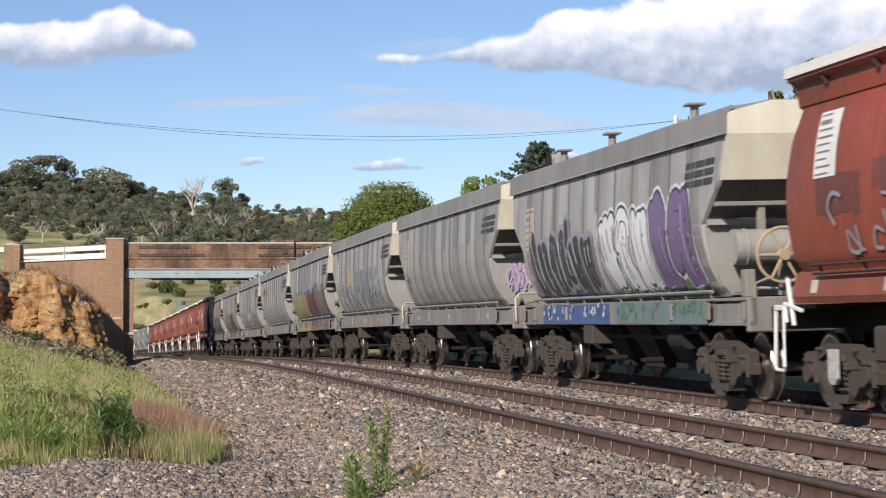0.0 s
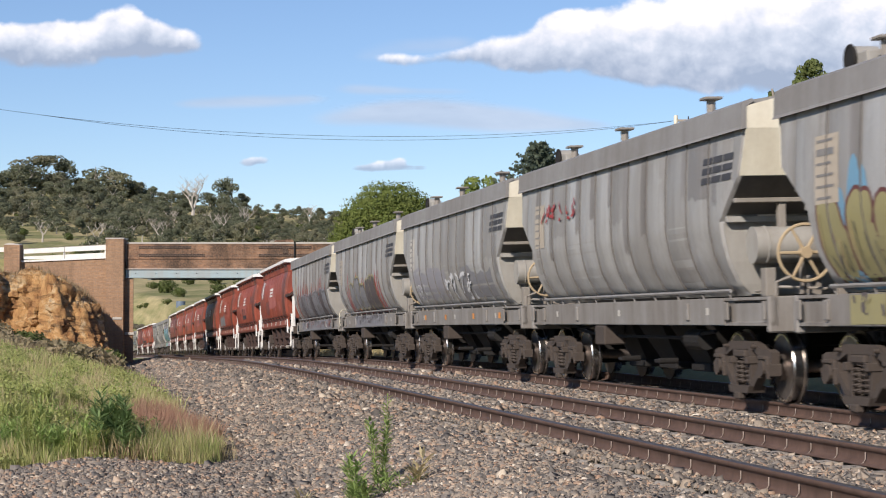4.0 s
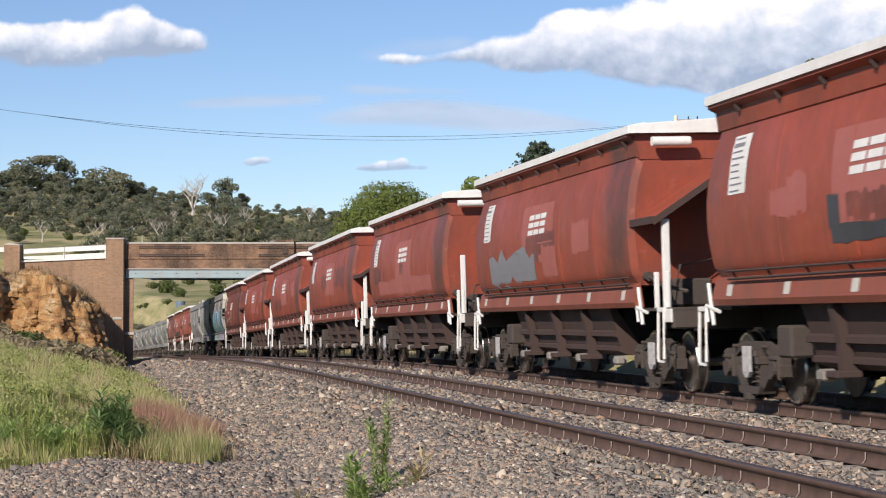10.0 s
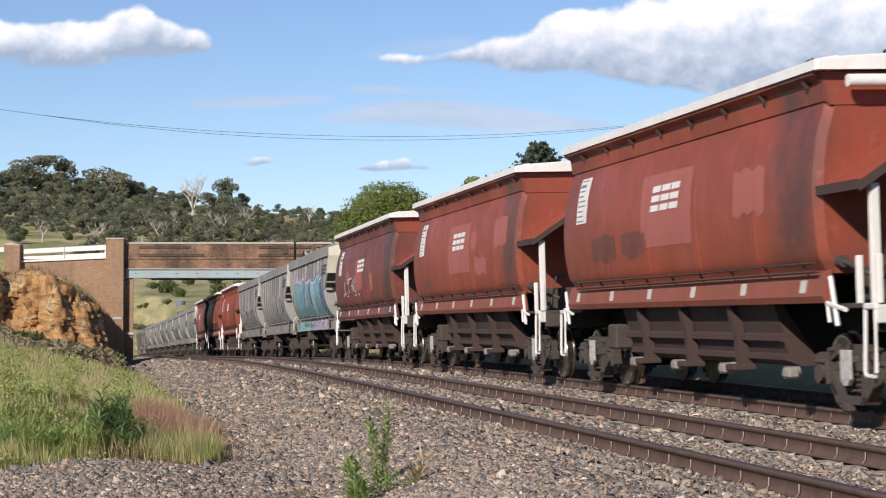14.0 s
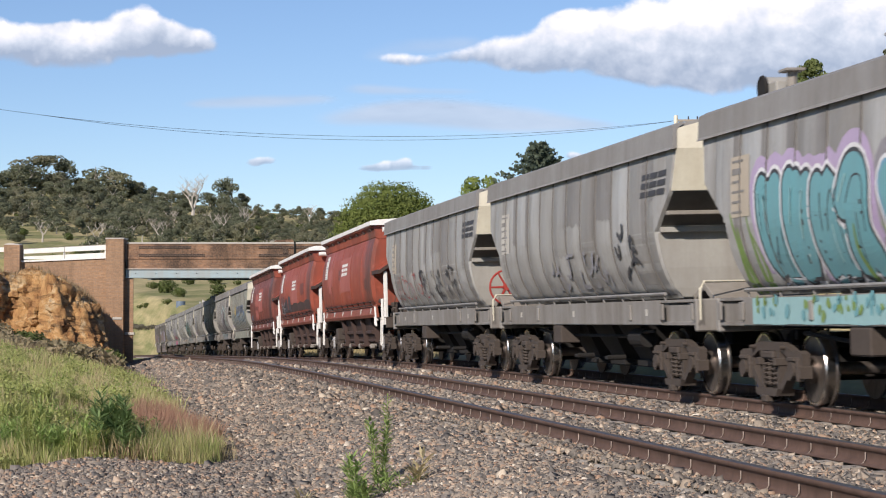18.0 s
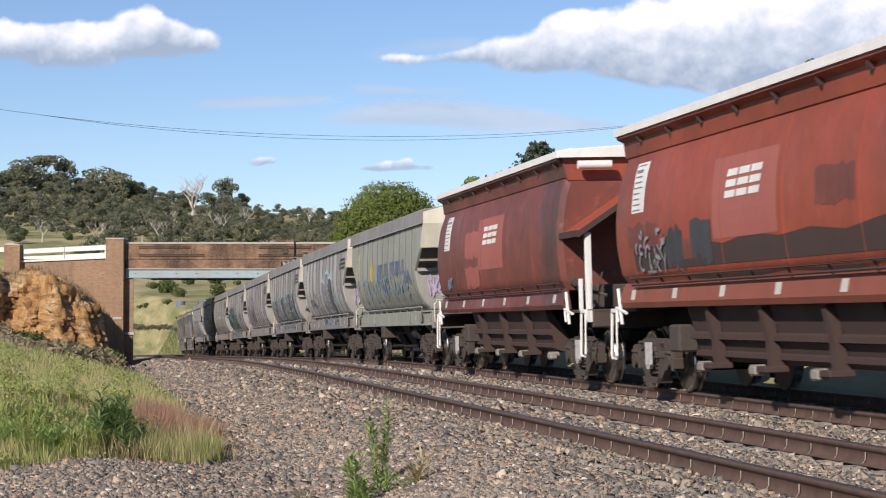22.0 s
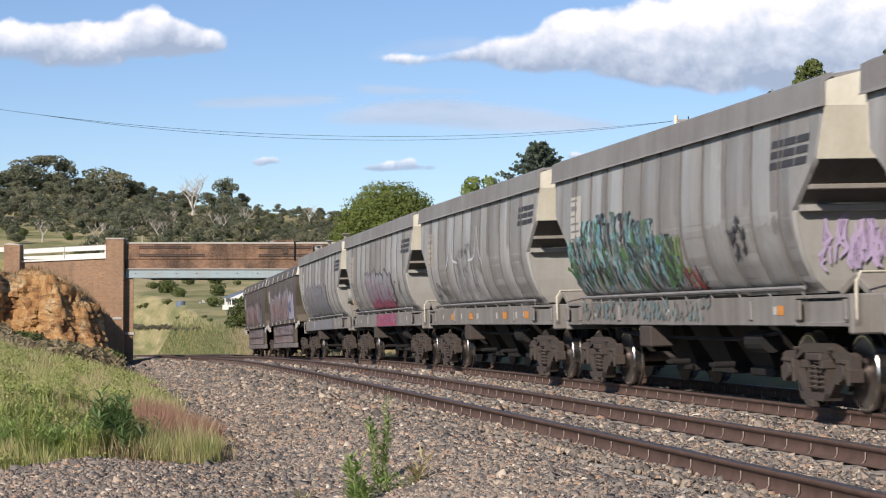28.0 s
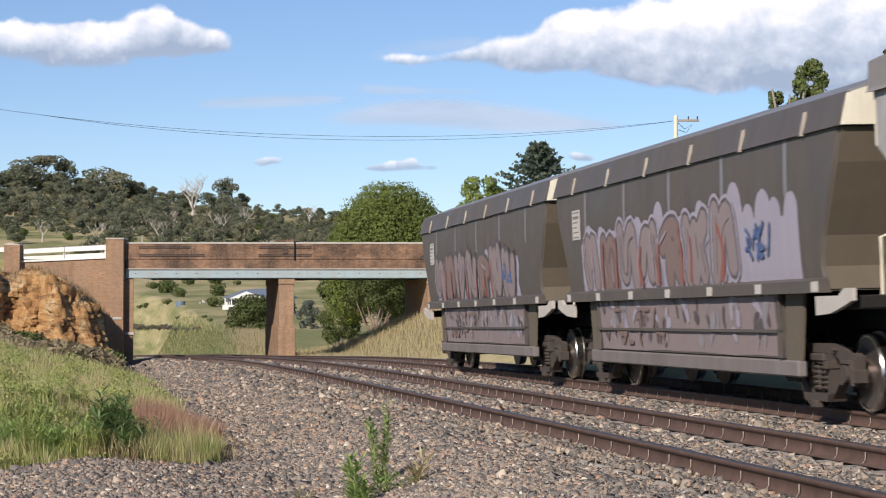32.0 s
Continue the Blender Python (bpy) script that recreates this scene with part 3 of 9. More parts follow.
def build_ballast():
    rng = np.random.default_rng(3)
    bed = tagged(empty("ballast"), "loose grey and brown crushed stone ballast beside and between the rails", "ballast", kind="stuff")

    def field(y0, y1, o0, o1, dens, size, lift, mat, keep=None):
        n = int((y1 - y0) * (o1 - o0) * dens)
        # even in the depth of the view
        y = y0 + (y1 - y0) * rng.random(n)
        o = o0 + (o1 - o0) * rng.random(n)
        s = s_of(y)
        x = np.interp(s, _s, _tx) + o / np.cos(np.interp(s, _s, _th))
        ok = np.abs(x) < 0.232 * y + 0.6
        if keep is not None:
            ok &= keep(x, y, o)
        x, y, o = x[ok], y[ok], o[ok]
        z, _ = land(x, y)
        P = np.stack([x, y, z + lift(o)], -1)
        sz = size * rng.lognormal(0, 0.32, len(x))
        part("stones", stones("stones", P, sz, mat), None, bed)["kind"] = "stuff"

    def crib(o):
        return np.where(((o > 0.12) & (o < GAUGE - 0.12)) | ((o > TRACK + 0.12) & (o < TRACK + GAUGE - 0.12)) | ((o > GAUGE + 0.5) & (o < TRACK - 0.5)), 0.105, 0.045)
    open_ = lambda x, y, o: (np.abs(o) > 0.09) & (np.abs(o - GAUGE) > 0.09) & (np.abs(o - TRACK) > 0.09) & (np.abs(o - TRACK - GAUGE) > 0.09)
    edge = lambda x, y, o: (y < 23.4 + 0.5 * np.sin(1.3 * x)) | (o > -3.2 + 0.2 * np.sin(y))
    field(13.4, 20, -6.0, -0.30, 1500, 0.029, crib, M["stone"], edge)
    field(20, 26, -7.5, -0.30, 1000, 0.032, crib, M["stone"], edge)
    field(26, 40, -3.6, -0.30, 620, 0.040, crib, M["bright_stone"], edge)
    field(40, 75, -3.5, -0.30, 300, 0.053, crib, M["bright_stone"])
    field(75, 130, -3.5, -0.30, 105, 0.080, crib, M["bright_stone"])
    # small stones spilt over the packed grit beside the rail
    field(13.4, 26, -0.44, -0.10, 1500, 0.026, lambda o: 0.108 + 0 * o, M["bright_stone"])
    field(26, 60, -0.44, -0.10, 500, 0.038, lambda o: 0.108 + 0 * o, M["bright_stone"])
    field(13.4, 24, -0.30, 6.0, 900, 0.032, crib, M["stone"], open_)
    field(24, 45, -0.30, 6.0, 420, 0.040, crib, M["stone"], open_)
    field(45, 110, -0.30, 6.0, 110, 0.062, crib, M["stone"], open_)


build_ballast()

# ---- the grain train ----
# A wagon's own space: y away from the camera along the train, x to the right (its seen side is -x), z up from the rail.
train, wheelsets, drifting = [], [], []


def vloft(bm, levels, ny=2, chamfer=0.05):
    """A body out of level rings: (z, half width, near end, far end)."""
    rings = []
    for z, w, ya, yb in levels:
        ts = [i / ny for i in range(ny + 1)]
        left = [(-w, ya + chamfer + (yb - ya - 2 * chamfer) * t) for t in ts]
        pts = [(-w + chamfer, ya)] + left + [(-w + chamfer, yb), (w - chamfer, yb)] + [(-x, y) for x, y in left[::-1]] + [(w - chamfer, ya)]
        rings.append([bm.verts.new((x, y, z)) for x, y in pts])
    n = len(rings[0])
    for a, b in zip(rings[:-1], rings[1:]):
        for i in range(n):
            bm.faces.new((a[i], a[(i + 1) % n], b[(i + 1) % n], b[i]))
    bm.faces.new(rings[0])
    bm.faces.new(rings[-1][::-1])


def smooth_levels(keys, n):
    """Levels between keyed ones, on a Catmull-Rom curve."""
    out = []
    k = len(keys)
    for i in range(k - 1):
        p0, p1, p2, p3 = keys[max(i - 1, 0)], keys[i], keys[i + 1], keys[min(i + 2, k - 1)]
        for j in range(n):
            t = j / n
            w = 0.5 * (2 * p1[1] + (p2[1] - p0[1]) * t + (2 * p0[1] - 5 * p1[1] + 4 * p2[1] - p3[1]) * t * t + (3 * p1[1] - p0[1] - 3 * p2[1] + p3[1]) * t ** 3)
            out.append((p1[0] + (p2[0] - p1[0]) * t, w) + tuple(p1[c] + (p2[c] - p1[c]) * t for c in (2, 3)))
    out.append(keys[-1])
    return out


def widths(levels):
    zs, ws = [v[0] for v in levels], [v[1] for v in levels]
    return lambda z: float(np.interp(z, zs, ws))


GREY_KEYS = [(1.40, 1.06, -5.40, 5.55), (1.55, 1.20, -5.43, 5.60), (1.85, 1.345, -5.46, 5.64), (2.15, 1.42, -5.47, 5.66), (2.38, 1.45, -5.48, 5.68), (2.92, 1.44, -6.22, 6.52), (3.52, 1.405, -6.42, 6.62)]
GREY_LV = smooth_levels(GREY_KEYS, 4)
RED_KEYS = [(1.62, 1.30, -5.74, 6.30), (1.80, 1.40, -5.74, 6.36), (2.25, 1.455, -5.74, 6.42), (2.7, 1.455, -5.74, 6.42), (3.2, 1.39, -5.74, 6.34), (3.62, 1.27, -5.74, 6.22)]
RED_LV = smooth_levels(RED_KEYS, 4)
DARK_KEYS = [(1.42, 1.37, -6.02, 6.10), (1.70, 1.40, -5.96, 6.06), (2.05, 1.42, -6.06, 6.16), (2.45, 1.435, -6.30, 6.38), (2.85, 1.44, -6.52, 6.62), (3.24, 1.43, -6.66, 6.76)]
DARK_LV = smooth_levels(DARK_KEYS, 3)
W_GREY, W_RED, W_DARK = widths(GREY_LV), widths(RED_LV), widths(DARK_LV)


def end_skin(levels, z0, z1, near, off, inset=0.05, thick=0.02):
    """A sheet over a lofted body's end between two heights, following its rake."""
    zs = [z0] + [v[0] for v in levels if z0 < v[0] < z1] + [z1]
    wf = widths(levels)
    yf = lambda z: float(np.interp(z, [v[0] for v in levels], [v[2 if near else 3] for v in levels]))
    sg = -1 if near else 1
    bm = bmesh.new()
    rows = []
    for z in zs:
        w, y = wf(z) - inset, yf(z)
        rows.append([bm.verts.new(p) for p in ((-w, y + sg * off, z), (w, y + sg * off, z), (w, y + sg * (off - thick), z), (-w, y + sg * (off - thick), z))])
    for a, b in zip(rows[:-1], rows[1:]):
        for i in range(4):
            bm.faces.new((a[i], a[(i + 1) % 4], b[(i + 1) % 4], b[i]))
    bm.faces.new(rows[0])
    bm.faces.new(rows[-1][::-1])
    return bm


# -- bogies --
def bogie_meshes():
    d = {}
    bm = bmesh.new()
    box(bm, -1.02, 1.02, -0.17, 0.17, 0.42, 0.72, 0.03)
    box(bm, -0.30, 0.30, -0.30, 0.30, 0.70, 0.90, 0.03)
    rod(bm, (-0.62, -0.55, 0.35), (0.62, -0.55, 0.35), 0.05)
    rod(bm, (-0.62, 0.55, 0.35), (0.62, 0.55, 0.35), 0.05)
    d["bolster"] = mesh_of(bm, "bogie")
    # cast side frame: arched top chord, jaws over the axle boxes, a spring window and open triangles
    bm = bmesh.new()
    chord = [(-1.14, 0.50), (-1.16, 0.66), (-1.02, 0.70), (-0.80, 0.69), (-0.46, 0.80), (0.46, 0.80), (0.80, 0.69), (1.02, 0.70), (1.16, 0.66), (1.14, 0.50), (1.02, 0.58), (0.74, 0.58), (0.40, 0.69), (-0.40, 0.69), (-0.74, 0.58), (-1.02, 0.58)]
    prism(bm, chord, "x", -0.055, 0.055)
    for sg in (-1, 1):
        # jaw, tension arm and spring column
        prism(bm, [(sg * 0.76, 0.60), (sg * 0.68, 0.62), (sg * 0.64, 0.36), (sg * 0.73, 0.33)], "x", -0.055, 0.055)
        prism(bm, [(sg * 0.73, 0.42), (sg * 0.64, 0.47), (sg * 0.30, 0.22), (sg * 0.34, 0.12)], "x", -0.06, 0.06)
        prism(bm, [(sg * 0.36, 0.71), (sg * 0.27, 0.71), (sg * 0.25, 0.20), (sg * 0.33, 0.20)], "x", -0.06, 0.06)
        prism(bm, [(sg * 1.12, 0.52), (sg * 1.16, 0.50), (sg * 1.14, 0.36), (sg * 1.09, 0.36)], "x", -0.08, 0.08)
        box(bm, -0.12, 0.12, sg * 0.90 - 0.13, sg * 0.90 + 0.13, 0.57, 0.62, 0.01)
        rod(bm, (-0.125, sg * 0.56, 0.735), (0.125, sg * 0.56, 0.735), 0.025, 8)
        box(bm, -0.12, 0.12, sg * 0.31 - 0.055, sg * 0.31 + 0.055, 0.50, 0.60, 0.01)
    prism(bm, [(-0.36, 0.12), (0.36, 0.12), (0.42, 0.21), (-0.42, 0.21)], "x", -0.12, 0.12)
    box(bm, -0.10, 0.10, -0.21, 0.21, 0.585, 0.685, 0.02)
    box(bm, -0.16, -0.06, -0.10, 0.10, 0.035, 0.13, 0.015)
    d["side_frame"] = mesh_of(bm, "side_frame")
    bm = bmesh.new()
    # three coils, wound as one wire
    wire = []
    for q, yy in enumerate((-0.17, 0.0, 0.17)):
        turn = [(0.065 * math.cos(a * 0.8976), yy + 0.065 * math.sin(a * 0.8976), 0.24 + 0.33 * a / 38) for a in range(39)]
        wire += turn if q % 2 == 0 else turn[::-1]
    pipe(bm, wire, 0.019, 4)
    d["springs"] = mesh_of(bm, "spring_nest")
    bm = bmesh.new()
    for sg in (-1, 1):
        rod(bm, (sg * 0.705, 0, 0), (sg * 0.835, 0, 0), 0.455, 32)
        rod(bm, (sg * 0.68, 0, 0), (sg * 0.71, 0, 0), 0.487, 32)
        rod(bm, (sg * 0.83, 0, 0), (sg * 0.90, 0, 0), 0.17, 16)
        ring(bm, (sg * 0.832, 0, 0), (1, 0, 0), 0.425, 0.022, 32, 6)
    rod(bm, (-0.95, 0, 0), (0.95, 0, 0), 0.085, 12)
    # the wheel plates are dished
    me = mesh_of(bm, "wheelset", True)
    d["wheelset"] = me
    me.materials.append(M["wheel"])
    me.materials.append(M["tread"])
    for p in me.polygons:
        r = math.hypot(p.center.y, p.center.z)
        if r > 0.40 and (abs(p.normal.x) < 0.4 or abs(p.center.x) > 0.834):
            p.material_index = 1
    bm = bmesh.new()
    rod(bm, (-0.08, 0, 0), (0.05, 0, 0), 0.105, 14)
    box(bm, -0.05, 0.05, -0.17, 0.17, 0.02, 0.15, 0.02)
    box(bm, -0.05, 0.05, 0.13, 0.19, -0.14, 0.06, 0.01)
    box(bm, -0.05, 0.05, -0.19, -0.13, -0.14, 0.06, 0.01)
    for a in range(3):
        rod(bm, (-0.08, 0.055 * math.cos(a * 2.1), 0.055 * math.sin(a * 2.1)), (-0.06, 0.055 * math.cos(a * 2.1), 0.055 * math.sin(a * 2.1)), 0.014, 6)
    d["axle_box"] = mesh_of(bm, "axle_box")
    bm = bmesh.new()
    prism(bm, [(-0.05, -0.20), (0.05, -0.22), (0.09, 0.0), (0.05, 0.22), (-0.05, 0.20), (0.0, 0.0)], "x", -0.05, 0.05)
    rod(bm, (0, -0.05, 0.1), (0, -0.2, 0.45), 0.02, 6)
    d["brake_shoe"] = mesh_of(bm, "brake_shoe")
    return d


BOGIE = bogie_meshes()


def add_bogie(wagon, y, mat):
    # inner bogie parts take the shade-black colour, so the frame's openings look deep
    b = part("bogie", BOGIE["bolster"], M["under"], wagon, at=pose(0, y, 0))
    for sg in (-1, 1):
        part("side_frame", BOGIE["side_frame"], mat, b, at=pose(sg * 1.03, 0, 0))
        part("spring_nest", BOGIE["springs"], mat, b, at=pose(sg * 1.03, 0, 0))
        for ya in (-0.89, 0.89):
            part("axle_box", BOGIE["axle_box"], mat, b, at=pose(sg * 1.07, ya, 0.46, 0, 0, 0 if sg < 0 else 180))
            part("brake_shoe", BOGIE["brake_shoe"], M["under"], b, at=pose(sg * 0.77, ya * 0.42, 0.44))
    for ya in (-0.89, 0.89):
        part("wheelset", BOGIE["wheelset"], None, b, at=pose(0, ya, 0.46))
    return b


def add_coupler(wagon, y, sg):
    bm = bmesh.new()
    box(bm, -0.10, 0.10, min(y, y + sg * 0.55), max(y, y + sg * 0.55), 0.78, 0.98, 0.02)
    box(bm, -0.16, 0.14, min(y + sg * 0.40, y + sg * 0.72), max(y + sg * 0.40, y + sg * 0.72), 0.70, 1.05, 0.04)
    pipe(bm, [(0.35, y, 0.95), (0.36, y + sg * 0.15, 0.78), (0.30, y + sg * 0.42, 0.56), (0.2, y + sg * 0.62, 0.62), (0.1, y + sg * 0.72, 0.8)], 0.028)
    part("coupler", bm, M["under"], wagon)


def wheel_mesh(R=0.36):
    bm = bmesh.new()
    ring(bm, (0, 0, 0), (0, 1, 0), R, 0.022, 26, 6)
    for i in range(6):
        a = i * math.pi / 3
        rod(bm, (0.05 * math.cos(a), 0, 0.05 * math.sin(a)), (R * math.cos(a), 0, R * math.sin(a)), 0.026, 6, 0.018)
    rod(bm, (0, -0.06, 0), (0, 0.08, 0), 0.075, 12)
    return mesh_of(bm, "brake_wheel", True)


BRAKE_WHEEL = wheel_mesh()


# -- grey bulging hopper --
def grey_wagon(end):
    """end: 'plain' has a bare lower end sheet, 'tank' an air tank, pipes and a brake wheel."""
    w = tagged(empty("grain_hopper"), "weathered grey ribbed grain hopper wagon with a cream upper end", "grain wagon", "wagons of the grain train")
    bm = bmesh.new()
    vloft(bm, GREY_LV, 22)
    part("body", bm, M["grey"], w, smooth=True)
    # upright joints of the side sheets
    zs = [v[0] for v in GREY_LV if v[0] > 1.45] + [3.52]
    for i in range(11):
        y = -5.0 + i * 1.0
        bm = bmesh.new()
        for sg in (-1,):
            prev = None
            for z in zs:
                x = W_GREY(z) * sg
                row = [bm.verts.new((x - sg * 0.01, y - 0.026, z)), bm.verts.new((x + sg * 0.016, y - 0.012, z)), bm.verts.new((x + sg * 0.016, y + 0.012, z)), bm.verts.new((x - sg * 0.01, y + 0.026, z))]
                if prev:
                    for a in range(3):
                        bm.faces.new((prev[a], prev[a + 1], row[a + 1], row[a]))
                prev = row
        part("rib", bm, M["seam"], w, "dirty grey joint strip")
    for sg in (-1, 1):
        bm = bmesh.new()
        prism(bm, [(sg * 1.39, 3.52), (sg * 1.475, 3.505), (sg * 1.455, 3.545), (sg * 1.435, 3.84), (sg * 1.30, 3.90), (sg * 1.28, 3.86), (sg * 1.38, 3.80)], "y", -6.46, 6.66)
        part("coaming", bm, M["coaming"], w, "darker grey roof edge")
    bm = bmesh.new()
    prism(bm, [(-1.32, 3.80), (-1.32, 3.88), (-0.75, 3.97), (0, 4.0), (0.75, 3.97), (1.32, 3.88), (1.32, 3.80)], "y", -6.40, 6.60)
    part("roof", bm, M["coaming"], w)
    for i in range(9):
        bm = bmesh.new()
        box(bm, -0.35, 0.35, -0.42, 0.42, 0.0, 0.06, 0.02)
        part("roof_hatch", bm, M["slope"], w, at=pose(-0.25, -5.4 + i * 1.35, 3.975))
    # upper end sheets, raked in below, over a shadowed recess
    for near in (True, False):
        sg = -1 if near else 1
        ye, yl = (-6.42, -5.48) if near else (6.62, 5.68)
        part("upper_end_sheet", end_skin(GREY_LV, 2.93, 3.52, near, 0.03, 0.015), M["cream"], w, "cream painted end sheet")
        bm = bmesh.new()
        prism(bm, [(-1.40, 3.52), (1.40, 3.52), (1.40, 3.80), (0.75, 3.96), (-0.75, 3.96), (-1.40, 3.80)], "y", ye - sg * 0.02, ye + sg * 0.032)
        part("end_cap", bm, M["cream"], w, "cream painted end cap")
        bm = bmesh.new()
        ya = yl + sg * 0.36
        box(bm, -1.40, 1.40, min(ya, ya + sg * 0.12), max(ya, ya + sg * 0.12), 2.60, 2.66, 0.008)
        part("end_rail", bm, M["slope"], w)
        bm = bmesh.new()
        ya = yl + sg * 0.05
        box(bm, -1.41, 1.41, min(ya, ya + sg * 0.10), max(ya, ya + sg * 0.10), 2.36, 2.44, 0.008)
        part("end_rail", bm, M["end_cream"], w)
        # slope under the overhang: a sheet whose dark colour stands for the shade
        part("slope_sheet", end_skin(GREY_LV, 2.46, 2.92, near, 0.012, 0.05), M["recess"], w, "sloping end sheet coloured dark for the shade under the overhang")
        part("lower_end_sheet", end_skin(GREY_LV, 1.42, 2.36, near, 0.025, 0.03), M["end_cream"], w, "dusty grey lower end sheet")
    # underframe
    for sg in (-1, 1):
        bm = bmesh.new()
        x = sg * 1.24
        prism(bm, [(x - sg * 0.10, 1.01), (x, 1.01), (x, 1.05), (x - sg * 0.04, 1.06), (x - sg * 0.04, 1.33), (x, 1.34), (x, 1.38), (x - sg * 0.10, 1.38)], "y", -6.72, 6.72)
        box(bm, min(x, x + sg * 0.012), max(x, x + sg * 0.012), -4.9, 5.6, 1.02, 1.37)
        part("sole_bar", bm, M["sole"], w, "grimy grey sole bar")
        bm = bmesh.new()
        pipe(bm, [(x + sg * 0.04, -5.3, 1.47), (x + sg * 0.04, 5.4, 1.47)], 0.028)
        for i in range(10):
            y = -5.2 + i * 1.17
            rod(bm, (x, y, 1.36), (x + sg * 0.04, y, 1.47), 0.016, 5)
        part("side_pipe", bm, M["coaming"], w)
    for y in (-6.72, 6.6):
        bm = bmesh.new()
        box(bm, -1.26, 1.26, y, y + 0.12, 0.92, 1.38, 0.02)
        part("headstock", bm, M["sole"], w)
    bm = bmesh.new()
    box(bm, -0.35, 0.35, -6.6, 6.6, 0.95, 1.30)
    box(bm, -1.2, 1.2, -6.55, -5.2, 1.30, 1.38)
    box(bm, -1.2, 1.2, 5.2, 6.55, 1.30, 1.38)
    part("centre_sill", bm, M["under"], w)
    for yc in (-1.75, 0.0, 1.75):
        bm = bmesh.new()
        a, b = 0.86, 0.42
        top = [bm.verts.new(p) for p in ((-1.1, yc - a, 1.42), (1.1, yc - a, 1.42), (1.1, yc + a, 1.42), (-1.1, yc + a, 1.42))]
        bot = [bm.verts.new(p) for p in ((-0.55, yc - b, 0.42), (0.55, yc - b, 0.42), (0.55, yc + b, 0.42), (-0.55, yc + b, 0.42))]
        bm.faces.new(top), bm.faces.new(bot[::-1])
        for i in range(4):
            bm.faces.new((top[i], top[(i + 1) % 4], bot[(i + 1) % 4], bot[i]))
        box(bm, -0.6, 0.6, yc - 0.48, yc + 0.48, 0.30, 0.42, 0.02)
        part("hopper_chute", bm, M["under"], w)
    for yc, y2 in ((-0.9, -0.5), (1.2, 1.6)):
        bm = bmesh.new()
        rod(bm, (-1.0, yc, 0.45), (-0.7, yc, 0.45), 0.045, 10)
        box(bm, -1.02, -0.94, yc - 0.05, y2 - 0.22, 0.42, 0.48, 0.01)
        part("door_lever", bm, M["under"], w)
    for y, wd in ((-6.55, 0.10), (-5.05, 0.16), (-3.3, 0.12), (3.1, 0.12), (5.6, 0.14), (6.5, 0.12)):
        bm = bmesh.new()
        box(bm, -1.285, -1.25, y - wd / 2, y + wd / 2, 1.08, 1.32, 0.01)
        part("sole_bracket", bm, M["sole"], w)
    bm = bmesh.new()
    pipe(bm, [(-1.05, -3.9, 0.92), (-1.0, -2.0, 0.82), (-1.0, 2.4, 0.82), (-1.05, 3.9, 0.92)], 0.03)
    part("brake_pipe", bm, M["under"], w)
    bm = bmesh.new()
    rod(bm, (-0.95, -3.2, 0.80), (-0.95, -2.5, 0.80), 0.15, 14)
    part("brake_cylinder", bm, M["under"], w)
    bm = bmesh.new()
    box(bm, -1.26, -0.9, 1.35, 1.95, 0.68, 1.0, 0.02)
    part("valve_box", bm, M["bogie"], w, "dusty dark equipment box")
    for y in (-5.1, 5.1):
        add_bogie(w, y, M["bogie"])
    add_coupler(w, -6.72, -1)
    add_coupler(w, 6.72, 1)
    # near end fittings
    bm = bmesh.new()
    if end == "plain":
        pipe(bm, [(-1.2, -6.70, 1.05), (-1.2, -6.74, 1.52), (-1.12, -6.66, 1.62), (-0.6, -6.4, 1.62), (-0.2, -6.2, 1.62)], 0.021)
        part("grab_rail", bm, M["cream"], w, "bent cream grab rail")
        bm = bmesh.new()
        for y, z, sl in ((-6.2, 1.40, 25), (-5.75, 1.44, -20)):
            box(bm, -0.6, 0.6, -0.28, 0.28, 0.0, 0.10, 0.01, pose(-0.3, y, z, sl, 0, 0))
        part("end_step", bm, M["slope"], w)
    else:
        bm.free()
        bm = bmesh.new()
        rod(bm, (-1.16, -5.86, 2.05), (1.16, -5.86, 2.05), 0.24, 24)
        for x in (-1.0, 0.0, 1.0):
            ring(bm, (x, -5.86, 2.05), (1, 0, 0), 0.242, 0.012, 20, 4)
        part("air_tank", bm, M["end_cream"], w, "cream air tank across the end", smooth=True)
        for x0, x1, y0, y1, z0, z1 in ((-0.80, -0.70, -5.92, -5.80, 2.25, 2.62), (0.3, 0.4, -5.92, -5.80, 2.25, 2.62), (-0.25, -0.12, -6.5, -6.38, 1.35, 2.05)):
            bm = bmesh.new()
            box(bm, x0, x1, y0, y1, z0, z1, 0.01)
            part("tank_bracket", bm, M["slope"], w)
        part("brake_wheel", BRAKE_WHEEL, M["tan"], w, "cream and tan spoked brake wheel", at=pose(-0.72, -6.62, 1.92))
        for pts, r in (([(-0.72, -6.5, 1.92), (-0.72, -6.45, 1.4)], 0.035), ([(-1.15, -6.68, 1.0), (-1.15, -6.7, 1.55), (-0.95, -6.68, 1.62)], 0.028), ([(-1.0, -5.5, 1.45), (-0.9, -6.2, 1.5), (-0.4, -6.5, 1.46)], 0.02)):
            bm = bmesh.new()
            pipe(bm, pts, r)
            part("end_pipe", bm, M["slope"], w)
        for x in (-1.0, -0.45, -0.1, 0.3):
            bm = bmesh.new()
            box(bm, x - 0.07, x + 0.07, -6.4 + 0.3 * abs(x), -6.2 + 0.3 * abs(x), 1.38, 1.55 + 0.2 * abs(x), 0.01)
            part("end_bracket", bm, M["slope"], w)
    return w


